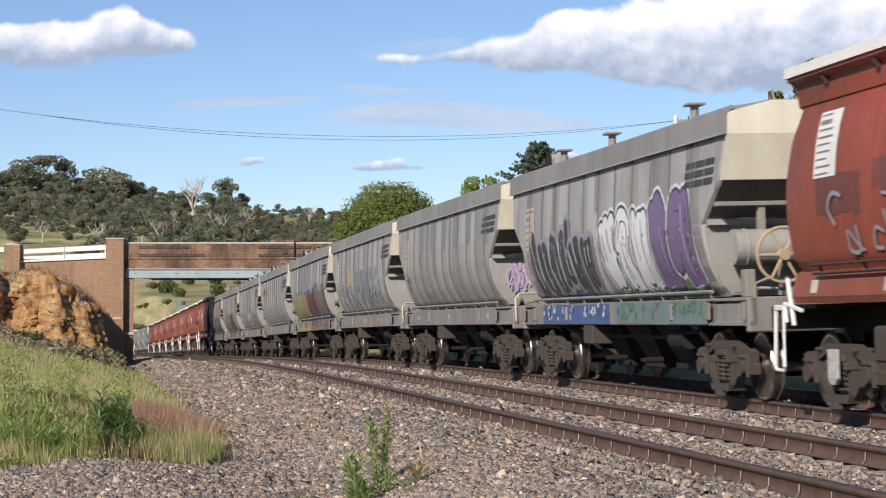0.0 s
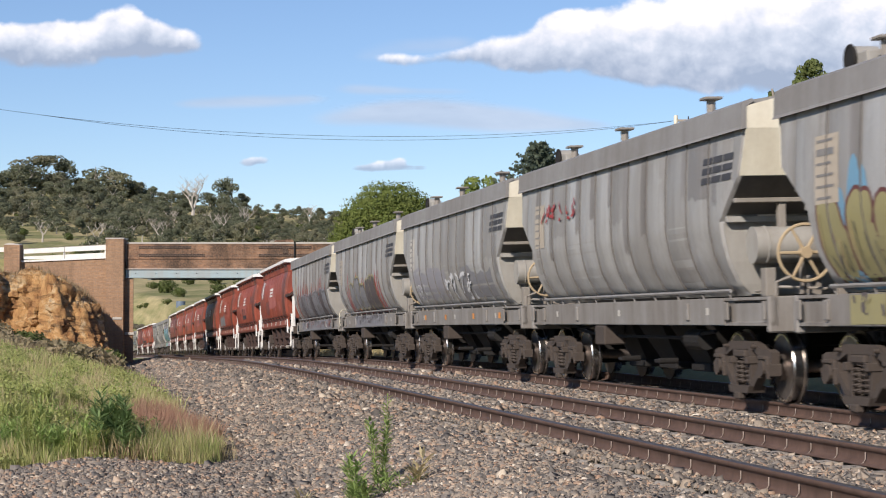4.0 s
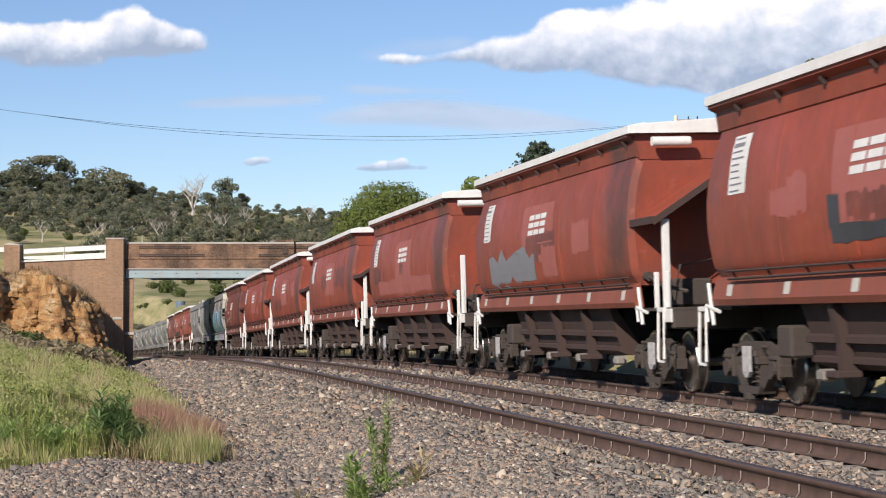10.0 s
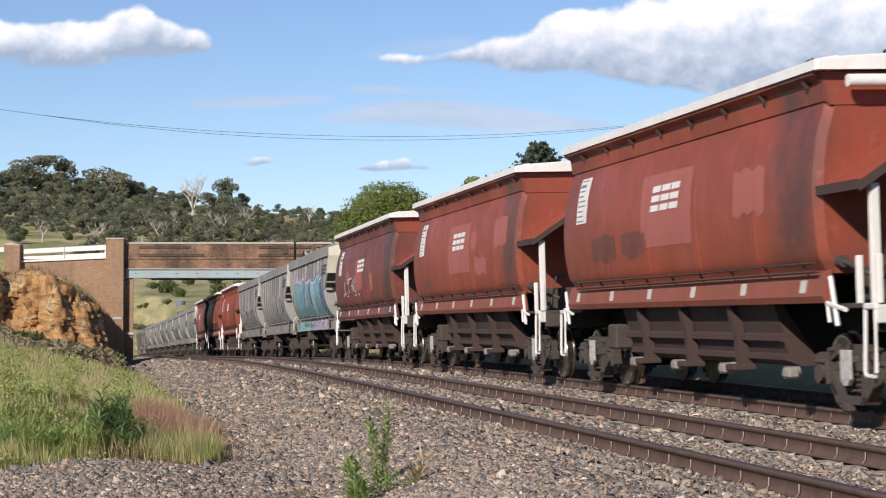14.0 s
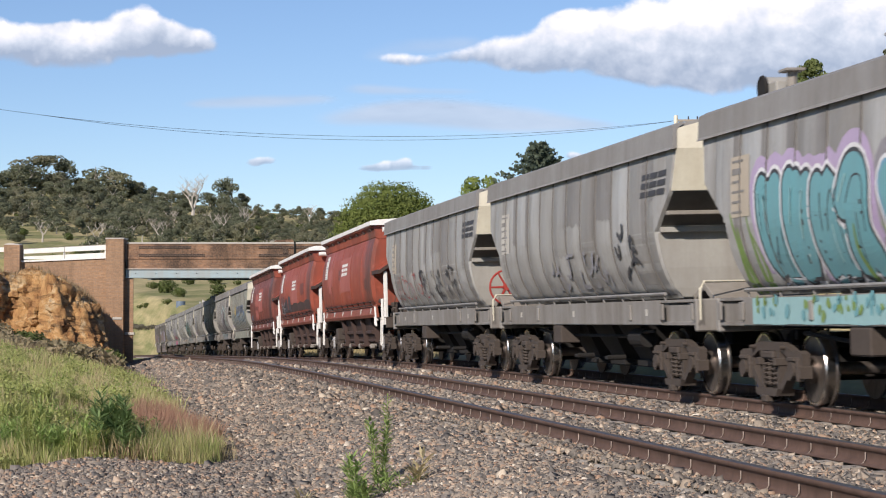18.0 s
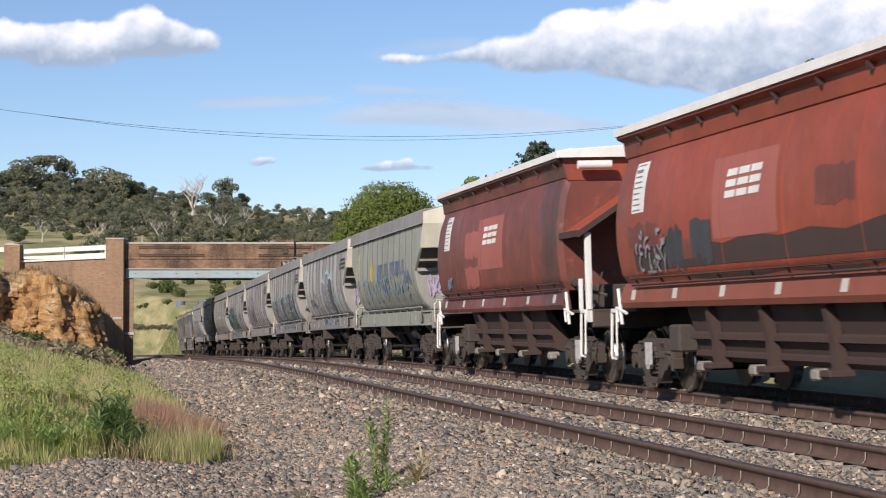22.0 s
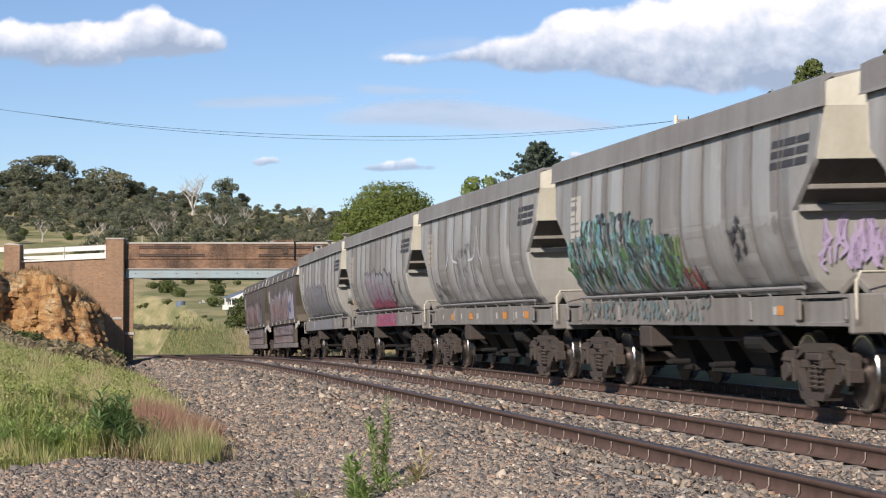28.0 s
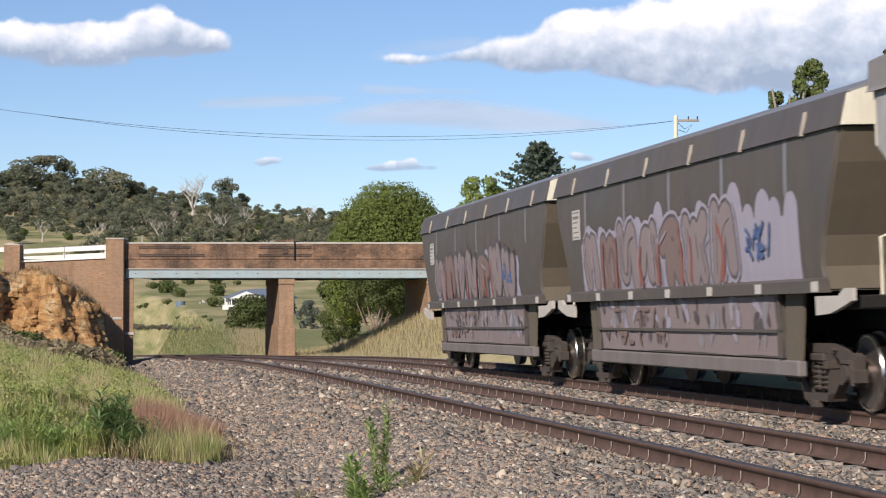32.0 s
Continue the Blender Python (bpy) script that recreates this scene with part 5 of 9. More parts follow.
def spray(wagon, wf, y0, y1, z0, z1, n, fills, edge, seed, lean=0.15, back=None, glint=None, rough=0.16, fat=None, rim=None, lo=None, inner=None):
    """Big sprayed letter forms, side by side from y1 (read first) to y0: halo, rim, outline, fill and highlights."""
    rng = random.Random(seed)
    step = (y1 - y0) / n
    lo = (z0 - 0.03) if lo is None else lo
    fat = min(0.34, step * 0.40) if fat is None else fat
    marks, order = [], []
    for i in range(n):
        kinds = [k for k in range(8) if not order or k != order[-1]]
        order.append(rng.choice(kinds))
        top = z1 - (z1 - z0) * rng.uniform(0, rough)
        marks.append(letter(rng, y1 - (i + 0.5) * step, step, z0 + fat * 0.4, top - fat * 0.4, lean)[order[-1]])
    lift = 0.006
    if back:
        b = Paint(wf, lift, lo)
        for i, ls in enumerate(marks):
            for l in ls:
                b.line([(y + rng.uniform(-0.05, 0.05), z + rng.uniform(-0.02, 0.08)) for y, z in l], fat + 0.42)
        b.put(wagon, back)
        lift += 0.006
    tier = 0.0033
    if rim:
        b = Paint(wf, lift, lo)
        for i, ls in enumerate(marks):
            for l in ls:
                b.line(l, fat + 0.20, 0.0, tier * i)
        b.put(wagon, rim)
    o = Paint(wf, lift + 0.0011, lo)
    for i, ls in enumerate(marks):
        for l in ls:
            o.line(l, fat + 0.10, 0.0, tier * i)
    o.put(wagon, edge)
    for q, f in enumerate(fills):
        b = Paint(wf, lift + 0.0022, lo)
        for i, ls in enumerate(marks):
            if i * len(fills) // n == q if len(fills) <= 2 else i % len(fills) == q:
                for l in ls:
                    b.line(l, fat, 0.0, tier * i)
        b.put(wagon, f)
    lift += tier * n + 0.002
    # inner lines give the letters their folds
    b = Paint(wf, lift, lo)
    for ls in marks:
        for l in ls:
            if rng.random() < 0.7:
                b.line([(y - fat * 0.20, z - 0.03) for y, z in l[: max(2, len(l) - 1)]], 0.022)
    b.put(wagon, inner or edge)
    if glint:
        b = Paint(wf, lift + 0.006, lo)
        for ls in marks:
            l = ls[0]
            b.line([(y + fat * 0.26, z) for y, z in l[:2]], 0.035)
            if rng.random() < 0.6:
                b.line([(y + fat * 0.3, z + 0.02) for y, z in l[-2:]], 0.028)
        b.put(wagon, glint)


def flames(wagon, wf, y0, y1, z0, z1, n, mat, seed, w=0.16, lift=0.0045, taper=0.85):
    """Licks of sprayed colour that taper upwards."""
    rng = random.Random(seed)
    b = Paint(wf, lift)
    for i in range(n):
        y = y0 + (y1 - y0) * (i + rng.uniform(0.2, 0.8)) / n
        zt = z0 + (z1 - z0) * rng.uniform(0.55, 1.0)
        k = rng.uniform(-0.12, 0.12)
        b.line([(y, z0), (y + k, (z0 + zt) / 2), (y + rng.uniform(-0.1, 0.1), zt)], w * rng.uniform(0.7, 1.4), taper)
    b.put(wagon, mat)


def scrawl(wagon, wf, y0, y1, z0, z1, mat, seed, n=5, w=0.035):
    """Thin handwriting-like marks: hooks, loops and strokes, no words."""
    rng = random.Random(seed)
    step = (y1 - y0) / n
    b = Paint(wf, 0.030, 0.6)
    for i in range(n):
        cy = y1 - (i + 0.5) * step
        for k in range(3):
            y, z, a, c = cy + rng.uniform(-0.5, 0.5) * step, rng.uniform(z0, z1), rng.uniform(0, 6.28), rng.uniform(-1.6, 1.6)
            pts, L = [], min(step, z1 - z0) * rng.uniform(0.22, 0.42)
            for j in range(4):
                pts.append((y, min(z1, max(z0, z))))
                y, z, a = y + L * math.cos(a), z + L * math.sin(a), a + c
            b.line(pts, w * rng.uniform(0.7, 1.2))
    b.put(wagon, mat, "sprayed_line")


def tangle(wagon, wf, y0, y1, z0, z1, n, mats, seed, w=0.06, lift=0.008, reach=0.32, lean=0.1):
    """A dense thicket of short sprayed strokes, one mesh to a colour."""
    rng = random.Random(seed)
    cos, fcs = {m: [] for m in mats}, {m: [] for m in mats}
    for i in range(n):
        m = mats[i % len(mats)]
        h = min(reach, (z1 - z0) * 0.5)
        cy, cz = rng.uniform(y0, y1), rng.uniform(z0 + 0.15 * h, z1 - 0.15 * h)
        a, b = rng.uniform(0.9, 2.2), rng.uniform(-1.3, 1.3)
        L = h * rng.uniform(0.5, 1.3)
        p, q = [], (cy, cz)
        for k in range(5):
            p.append((q[0], max(z0, min(z1, q[1]))))
            q = (q[0] + math.cos(a) * L / 4 + lean * L / 8, q[1] + math.sin(a) * L / 4)
            a += b / 3
        o = stroke(p, w * rng.uniform(0.5, 1.4))
        k, up = len(cos[m]), lift + 0.00025 * (i % 24)
        cos[m] += [(-(wf(z) + up), y, z) for y, z in o]
        fcs[m] += [(k + j, k + j + 1, k + 8 - j, k + 9 - j) for j in range(4)]
    for m in mats:
        me = bpy.data.meshes.new("sprayed_paint")
        me.from_pydata(cos[m], [], fcs[m])
        part("sprayed_paint", me, M[m], wagon)["kind"] = "stuff"


def emblem(wagon, wf, yc, zc, size, mat, lean=0.28):
    """The operator's mark: three slanted stacks of plain bars."""
    a, h, t, pitch = size * 0.45, size * 0.40, size * 0.20, size * 1.02
    for i in range(3):
        y = yc + (1 - i) * pitch
        for z0, z1 in ((h - t, h), (-t / 2, t / 2), (-h, t - h)):
            part("emblem_block", on_side([(y + p - lean * q, zc + q) for p, q in quad(-a, a, z0, z1)], wf, 0.010, "emblem_block"), M[mat], wagon)


def data_panel(wagon, wf, y0, y1, z0, z1, mat, rows, seed, lift=0.008):
    rng = random.Random(seed)
    part("data_panel", on_side(quad(y0, y1, z0, z1), wf, lift, "data_panel"), M[mat], wagon, "lettered data panel")
    for i in range(rows):
        z = z1 - (i + 0.5) * (z1 - z0) / rows
        h = (z1 - z0) / rows * (0.62 if i == 1 else 0.24)
        m0 = rng.uniform(0.15, 0.5) * (y1 - y0)
        part("panel_bar", on_side(quad(y0 + m0, y1 - 0.06, z - h / 2, z + h / 2), wf, lift + 0.004, "panel_bar"), M["grey_brown" if mat != "white" else "s_grey"], wagon)


# -- marshalling --
KIND = "R" + "G" * 8 + "R" * 8 + "G" * 3 + "R" * 3 + "G" * 8 + "D" * 2
LENGTH = {"G": 14.305, "R": 15.956, "D": 14.17}
TANKS = {1, 4, 5, 6, 7, 17, 25, 30}


def marshal():
    first = {}
    u = -3.03
    wagons = []
    for i, k in enumerate(KIND):
        if i:
            u += (LENGTH[KIND[i - 1]] + LENGTH[k]) / 2
        v = k + ("T" if i in TANKS else "") + ("N" if i == 12 else "")
        if v not in first:
            ob = {"G": lambda: grey_wagon("plain"), "GT": lambda: grey_wagon("tank"), "R": red_wagon, "RN": lambda: red_wagon(False), "D": dark_wagon}[v]()
            first[v] = ob
            wagons.append((ob, u))
        else:
            wagons.append((copy_thing(first[v], Matrix.Identity(4)), u))
    return wagons


def repaint(wagon, names, mat):
    for c in wagon.children:
        if c.name.split(".")[0] in names and c.material_slots:
            c.material_slots[0].link = "OBJECT"
            c.material_slots[0].material = mat


train = marshal()
for _ob, _u in train:
    for _c in _ob.children_recursive:
        if _c.name.startswith("wheelset"):
            wheelsets.append(_c)
_w = [o for o, _u in train]


# -- what is painted on each wagon --
W_SOLE = lambda z: 1.254


def sole_marks(w, ys, mat, h=0.12, wd=0.22, zc=1.20):
    for y in ys:
        part("sole_marker", on_side(quad(y - wd / 2, y + wd / 2, zc - h / 2, zc + h / 2), W_SOLE, 0.004, "sole_marker"), M[mat], w)


def patch(w, wf, y0, y1, z0, z1, mat, seed=0, ragged=0.0, lift=0.004):
    rng = random.Random(seed)
    n = 10
    top = [(y0 + (y1 - y0) * i / n, z1 + (rng.uniform(-ragged, ragged) if 0 < i < n else 0)) for i in range(n + 1)]
    bot = [(y0 + (y1 - y0) * i / n, z0 + (rng.uniform(-ragged, ragged) if 0 < i < n else 0)) for i in range(n + 1)]
    part("paint_patch", on_side(bot + top[::-1], wf, lift, "paint_patch"), M[mat], w)


def end_scrawl(w, mat, seed, y=-5.515, x0=-1.1, x1=0.7, z0=1.65, z1=2.38):
    """Faint sprayed scribble on the lower end sheet."""
    rng = random.Random(seed)
    for i in range(34):
        cx = x0 + (x1 - x0) * (i + 0.5) / 34
        hi = z1 - 0.3 * (i / 34)
        p, q = [], [cx, rng.uniform(z0, z0 + 0.2)]
        for k in range(6):
            p.append((q[0], min(hi, q[1])))
            q = [q[0] + rng.uniform(-0.09, 0.11), q[1] + rng.uniform(0.02, 0.2)]
        bm = bmesh.new()
        bm.faces.new([bm.verts.new((u, y - 0.0015 * (i % 5), v)) for u, v in stroke(p, 0.04)])
        me = bpy.data.meshes.new("sprayed_line")
        bmesh.ops.triangulate(bm, faces=bm.faces[:])
        bm.to_mesh(me)
        bm.free()
        part("sprayed_line", me, M[mat], w)


def decorate():
    G, R, D = W_GREY, W_RED, W_DARK
    for i, w in enumerate(_w):
        k = KIND[i]
        rng = random.Random(i)
        if k == "G":
            if i not in (23,):
                emblem(w, G, -5.36, 3.08, 0.43, "ink")
            data_panel(w, G, 4.64, 5.36, 2.40, 3.18, "panel_tan" if i % 3 else "plate", 6, i)
            # every sheet has weathered to its own tone
            for q in range(0 if i == 23 else 12):
                y = -6.0 + q * 1.0
                tone = rng.choice(("grey_light", "grey_mid", "grey_light", None, None, "grey_mid", "grey_brown"))
                if i in (2, 6, 24) and tone == "grey_brown":
                    tone = "grey_light"
                a, b = max(y + 0.05, -5.35), min(y + 0.94, 5.35)
                if tone:
                    low = 1.45 if rng.random() < 0.6 else rng.uniform(2.0, 2.8)
                    patch(w, G, a, b, low, 3.50, tone, i * 19 + q, 0.05 if low > 1.5 else 0.0, 0.0025)
                if rng.random() < 0.5:
                    patch(w, G, a + 0.02, a + rng.uniform(0.15, 0.3), rng.uniform(2.0, 2.9), 3.50, "grey_brown", i * 9 + q, 0.06, 0.0040)
            sole_marks(w, [-4.2, 0.4, 4.6], "plate", 0.10, 0.14)
        elif k == "R":
            y = 0.55 if i in (9, 10, 11) else 0.25
            patch(w, R, y - 1.25, y + 1.25, 2.16, 3.22, "red_patch", i, 0.0)
            emblem(w, R, y, 2.86, 0.46, "white")
            data_panel(w, R, 4.76, 5.42, 2.70, 3.46, "white", 9, i)
            for q in range(4):
                y = rng.uniform(-5, 4.2)
                z = rng.uniform(1.75, 2.7)
                patch(w, R, y, y + rng.uniform(0.5, 1.6), z, z + rng.uniform(0.25, 0.6), rng.choice(("red_patch", "red_dark", "red_patch", "red_dark")), i * 7 + q, 0.05, 0.0045 + 0.0003 * q)
        else:
            for q in range(5):
                y = -5.0 + q * 2.4
                patch(w, D, y, y + 0.13, 2.55, 3.24, "s_grey", q, 0.03)
            data_panel(w, D, 5.0, 5.55, 2.45, 2.95, "plate", 6, i)
    # one by one, from the head of the train
    spray(_w[0], R, -5.2, -1.5, 1.7, 2.9, 3, ["s_blue", "s_orange"], "s_orange", 1, 0.2, None, "s_white")
    flames(_w[0], R, -4.8, -1.6, 1.66, 2.3, 6, "s_blue", 2, 0.4, 0.0075)
    scrawl(_w[0], R, -0.6, 4.6, 1.85, 2.5, "s_silver", 2, 7, 0.05)
    w = _w[1]
    flames(w, G, -4.9, -0.6, 1.5, 2.75, 8, "s_green", 5, 0.8)
    spray(w, G, -2.85, -0.05, 1.50, 2.95, 3, ["s_white"], "s_black", 3, 0.10, None, "s_silver", 0.22, 0.36, "s_white")
    spray(w, G, -5.0, -2.85, 1.48, 3.06, 2, ["s_purple"], "s_black", 8, 0.05, None, "s_lilac", 0.12, 0.44, "s_white")
    flames(w, G, 0.5, 5.1, 1.5, 2.4, 12, "s_blue", 6, 0.7)
    spray(w, G, 0.4, 5.1, 1.50, 2.85, 6, ["s_black"], "s_silver", 4, 0.15, None, "s_white", 0.25, 0.30, "s_silver", None, "s_silver")
    for _a, _b, _m, _k in ((-5.0, -0.2, "s_slate", "s_green"), (0.2, 4.9, "s_blue", "s_white")):
        patch(w, W_SOLE, _a, _b, 1.03, 1.36, _m, 4, 0.012, 0.006)
        tangle(w, W_SOLE, _a + 0.1, _b - 0.1, 1.06, 1.34, 60, [_k, _m], 1, 0.06, 0.014)
    for q in range(5):
        patch(_w[2], G, -3.4 + q * 1.5, -2.9 + q * 1.5, 2.75, 3.5, "s_grey", q, 0.08, 0.005)
    end_scrawl(_w[2], "s_lilac", 5)
    scrawl(_w[2], G, 4.6, 5.2, 1.9, 2.2, "s_black", 6, 3)
    for w in (_w[3], _w[23]):
        p = [(2.13, 3.02), (2.25, 2.84), (2.44, 2.68), (2.53, 2.5), (2.46, 2.36), (2.28, 2.30), (2.0, 2.29), (1.82, 2.36), (1.74, 2.5), (1.82, 2.68), (2.0, 2.84)]
        part("painted_sun", on_side(p, G, 0.008, "painted_sun"), M["s_sun" if w is _w[3] else "s_gold"], w, "faded yellow sun emblem")
        for q in range(14):
            y = 1.05 - q * 0.35
            if q == 6:
                continue
            for y0, y1, z0, z1 in ((0.05, 0.13, 2.36, 2.74), (-0.13, -0.05, 2.36, 2.74), (-0.13, 0.13, 2.66, 2.74)) if q % 3 else ((-0.13, 0.13, 2.36, 2.44), (0.05, 0.13, 2.36, 2.74)):
                part("faded_letter_block", on_side(quad(y + y0, y + y1, z0, z1), G, 0.008, "faded_letter_block"), M["s_fade" if w is _w[3] else "s_navy"], w)
        if w is _w[23]:
            for y0, z0, z1, n in ((1.1, 2.0, 2.7, 9), (-0.1, 1.75, 2.4, 8), (-2.2, 2.2, 2.7, 8), (-3.9, 1.9, 2.4, 8)):
                tangle(w, G, y0 - 0.7, y0 + 0.2, z0, z1, n, ["s_denim"], int(90 + y0 * 10), 0.09, 0.014, 0.5)
        scrawl(w, G, -4.0, 4.2, 1.75, 2.35, "s_wash", 8, 16, 0.06)
    sole_marks(_w[3], [-4.9, -2.6, -0.2, 2.4], "orange")
    w = _w[4]
    flames(w, G, -4.8, 5.2, 1.5, 2.9, 26, "s_sky", 7, 0.7)
    spray(w, G, 0.4, 5.35, 1.5, 2.55, 6, ["s_olive"], "s_olive", 9, 0.15, None, "s_sun", 0.16, 0.24, "s_maroon", None, "s_black")
    spray(w, G, -5.2, 0.3, 1.47, 2.70, 6, ["s_maroon", "s_umber"], "s_black", 10, -0.12, None, "s_mauve", 0.3, 0.36, "s_silver")
    patch(w, W_SOLE, 0.6, 4.9, 1.03, 1.36, "s_olive", 4, 0.012, 0.006)
    patch(w, W_SOLE, -4.6, 0.4, 1.03, 1.36, "s_umber", 5, 0.012, 0.006)
    tangle(w, W_SOLE, -4.5, 4.8, 1.06, 1.34, 80, ["s_ash", "s_olive"], 2, 0.09, 0.014)
    scrawl(_w[5], G, 2.2, 4.8, 2.85, 3.15, "s_red", 11, 5, 0.05)
    patch(_w[6], G, 0.6, 5.0, 1.6, 2.35, "s_silver", 3, 0.15)
    patch(_w[6], G, -4.6, -1.2, 1.55, 2.2, "s_grey", 4, 0.15)
    scrawl(_w[6], G, -2.4, 1.0, 1.6, 2.15, "s_white", 12, 6, 0.06)
    scrawl(_w[6], G, 3.6, 4.8, 1.7, 2.0, "s_white", 13, 3)
    sole_marks(_w[6], [-4.6, -1.8, 1.6, 4.4], "orange")
    w = _w[7]
    flames(w, G, -3.4, 4.0, 1.5, 2.75, 20, "s_red", 14, 0.26)
    spray(w, G, -2.6, 3.0, 1.5, 2.5, 5, ["s_grey", "s_ash"], "s_black", 14, 0.1, None, "s_silver", 0.3, 0.40, "s_olive")
    scrawl(w, G, 4.6, 5.1, 1.7, 2.3, "s_black", 15, 2)
    patch(w, W_SOLE, -2.8, 3.2, 1.03, 1.36, "s_grey", 6, 0.012, 0.006)
    tangle(w, W_SOLE, -2.5, 3.0, 1.06, 1.34, 60, ["s_ash", "s_silver"], 5, 0.09, 0.014)
    flames(_w[8], G, -4.8, 4.6, 1.45, 2.95, 44, "s_rust", 16, 0.42)
    flames(_w[8], G, -4.6, 4.4, 1.45, 2.5, 16, "s_umber", 17, 0.2, 0.0105)
    spray(_w[8], G, -5.0, 4.3, 1.46, 2.42, 9, ["s_grey", "s_ash", "s_grey"], "s_black", 16, 0.12, None, "s_silver", 0.12, 0.28, "s_silver")
    patch(_w[8], W_SOLE, -4.8, 4.6, 1.03, 1.36, "s_grey", 6, 0.012, 0.006)
    tangle(_w[8], W_SOLE, -4.8, 4.6, 1.06, 1.34, 90, ["s_ash", "s_silver", "s_rust"], 17, 0.08, 0.014)
    patch(_w[10], R, -0.2, 1.9, 1.95, 2.15, "s_black", 6, 0.03, 0.007)
    patch(_w[10], R, 1.6, 1.95, 2.1, 2.5, "s_black", 7, 0.03, 0.007)
    patch(_w[11], R, 0.8, 4.9, 1.85, 2.35, "s_grey", 8, 0.16, 0.007)
    patch(_w[12], R, -4.0, 4.6, 1.75, 2.25, "red_patch", 9, 0.05, 0.006)
    patch(_w[16], R, -5.3, 5.3, 3.05, 3.58, "red_dark", 10, 0.04, 0.006)
    patch(_w[16], R, -1.2, 0.0, 1.75, 3.3, "red_dark", 12, 0.04, 0.0055)
    scrawl(_w[16], R, 0.8, 3.8, 2.0, 2.55, "s_white", 17, 6, 0.035)
    w = _w[17]
    spray(w, G, 0.7, 4.3, 1.5, 2.92, 4, ["s_teal"], "s_black", 18, 0.05, "s_lilac", "s_aqua", 0.15, 0.44, "s_white", None, "s_black")
    spray(w, G, -5.1, 0.4, 1.47, 2.98, 6, ["s_teal", "s_blue", "s_aqua", "s_sky"], "s_sky", 19, 0.05, "s_pale", "s_white", 0.2, 0.42, "s_white", None, "s_lime")
    flames(w, G, -4.6, 1.4, 1.5, 2.5, 9, "s_lime", 21, 0.10, 0.034)
    flames(w, G, 4.4, 5.4, 1.5, 2.6, 4, "s_lime", 22, 0.16, 0.005)
    patch(w, W_SOLE, 0.6, 5.2, 1.03, 1.36, "s_aqua", 6, 0.012, 0.006)
    patch(w, W_SOLE, -4.8, 0.4, 1.03, 1.36, "s_lilac", 7, 0.012, 0.006)
    tangle(w, W_SOLE, 0.6, 5.2, 1.06, 1.34, 40, ["s_lime", "s_teal"], 13, 0.12, 0.014)
    tangle(w, W_SOLE, -4.7, 0.3, 1.06, 1.34, 50, ["s_white", "s_slate"], 14, 0.08, 0.014)
    scrawl(_w[18], G, -4.4, -3.4, 1.6, 2.55, "s_black", 20, 2, 0.07)
    scrawl(_w[18], G, -2.4, 1.5, 1.65, 2.2, "s_silver", 21, 5, 0.06)
    for q in range(3):
        scrawl(_w[19], G, -3.6 + q * 1.8, -2.6 + q * 1.8, 1.7, 2.35, "s_black", 22 + q, 4, 0.06)
    scrawl(_w[19], G, 0.6, 4.6, 1.7, 2.3, "s_red", 26, 6, 0.03)
    patch(_w[21], R, -5.3, 5.4, 1.68, 2.15, "red_low", 15, 0.05, 0.0035)
    patch(_w[21], R, 1.6, 2.5, 1.9, 2.45, "s_black", 16, 0.12, 0.008)
    patch(_w[21], R, 2.9, 3.8, 1.8, 2.35, "s_black", 17, 0.12, 0.008)
    scrawl(_w[21], R, 3.6, 5.2, 1.8, 2.4, "s_silver", 27, 6, 0.05)
    repaint(_w[22], ("body", "eave", "seam", "skirt"), M["red_dark"])
    repaint(_w[16], ("body", "eave", "skirt"), M["red_dark"])
    repaint(_w[23], ("body", "sole_bar"), M["grey_olive"])
    scrawl(_w[22], R, 4.6, 5.2, 1.8, 2.05, "s_sky", 28, 4, 0.05)
    end_scrawl(_w[23], "s_lilac", 29)
    end_scrawl(_w[24], "s_lilac", 30)
    end_scrawl(_w[27], "s_lilac", 31)
    w = _w[24]
    spray(w, G, -2.6, 0.3, 1.48, 2.90, 3, ["s_grey", "s_ash"], "s_black", 32, 0.1, "s_aqua", "s_white", 0.2, 0.40, "s_white")
    scrawl(w, G, 2.2, 3.9, 1.85, 2.35, "s_black", 33, 5, 0.05)
    flames(w, G, -4.2, -2.4, 1.9, 2.5, 4, "s_aqua", 31, 0.16)
    patch(w, W_SOLE, -2.6, 1.6, 1.03, 1.36, "s_grey", 6, 0.012, 0.006)
    tangle(w, W_SOLE, -2.5, 1.5, 1.06, 1.34, 40, ["s_aqua", "s_black"], 18, 0.09, 0.014)
    spray(_w[25], G, -4.1, 4.9, 1.47, 2.55, 9, ["s_grey", "s_ash", "s_grey"], "s_black", 34, 0.1, None, "s_white", 0.2, 0.30, "s_aqua")
    patch(_w[25], W_SOLE, -4.6, 4.7, 1.03, 1.36, "s_grey", 7, 0.012, 0.006)
    tangle(_w[25], W_SOLE, -4.5, 4.6, 1.06, 1.34, 70, ["s_silver", "s_ash"], 19, 0.08, 0.014)
    spray(_w[26], G, 1.5, 4.4, 1.62, 3.08, 3, ["s_silver", "grey_mid"], "s_black", 35, 0.05, None, "s_silver", 0.15, 0.52, None)
    scrawl(_w[26], G, 0.6, 4.9, 1.9, 2.5, "s_ash", 36, 8, 0.05)
    flames(_w[26], G, 0.6, 1.4, 1.75, 2.15, 3, "s_red", 37, 0.14)
    flames(_w[26], G, 4.3, 5.0, 1.7, 2.0, 2, "s_red", 38, 0.14)
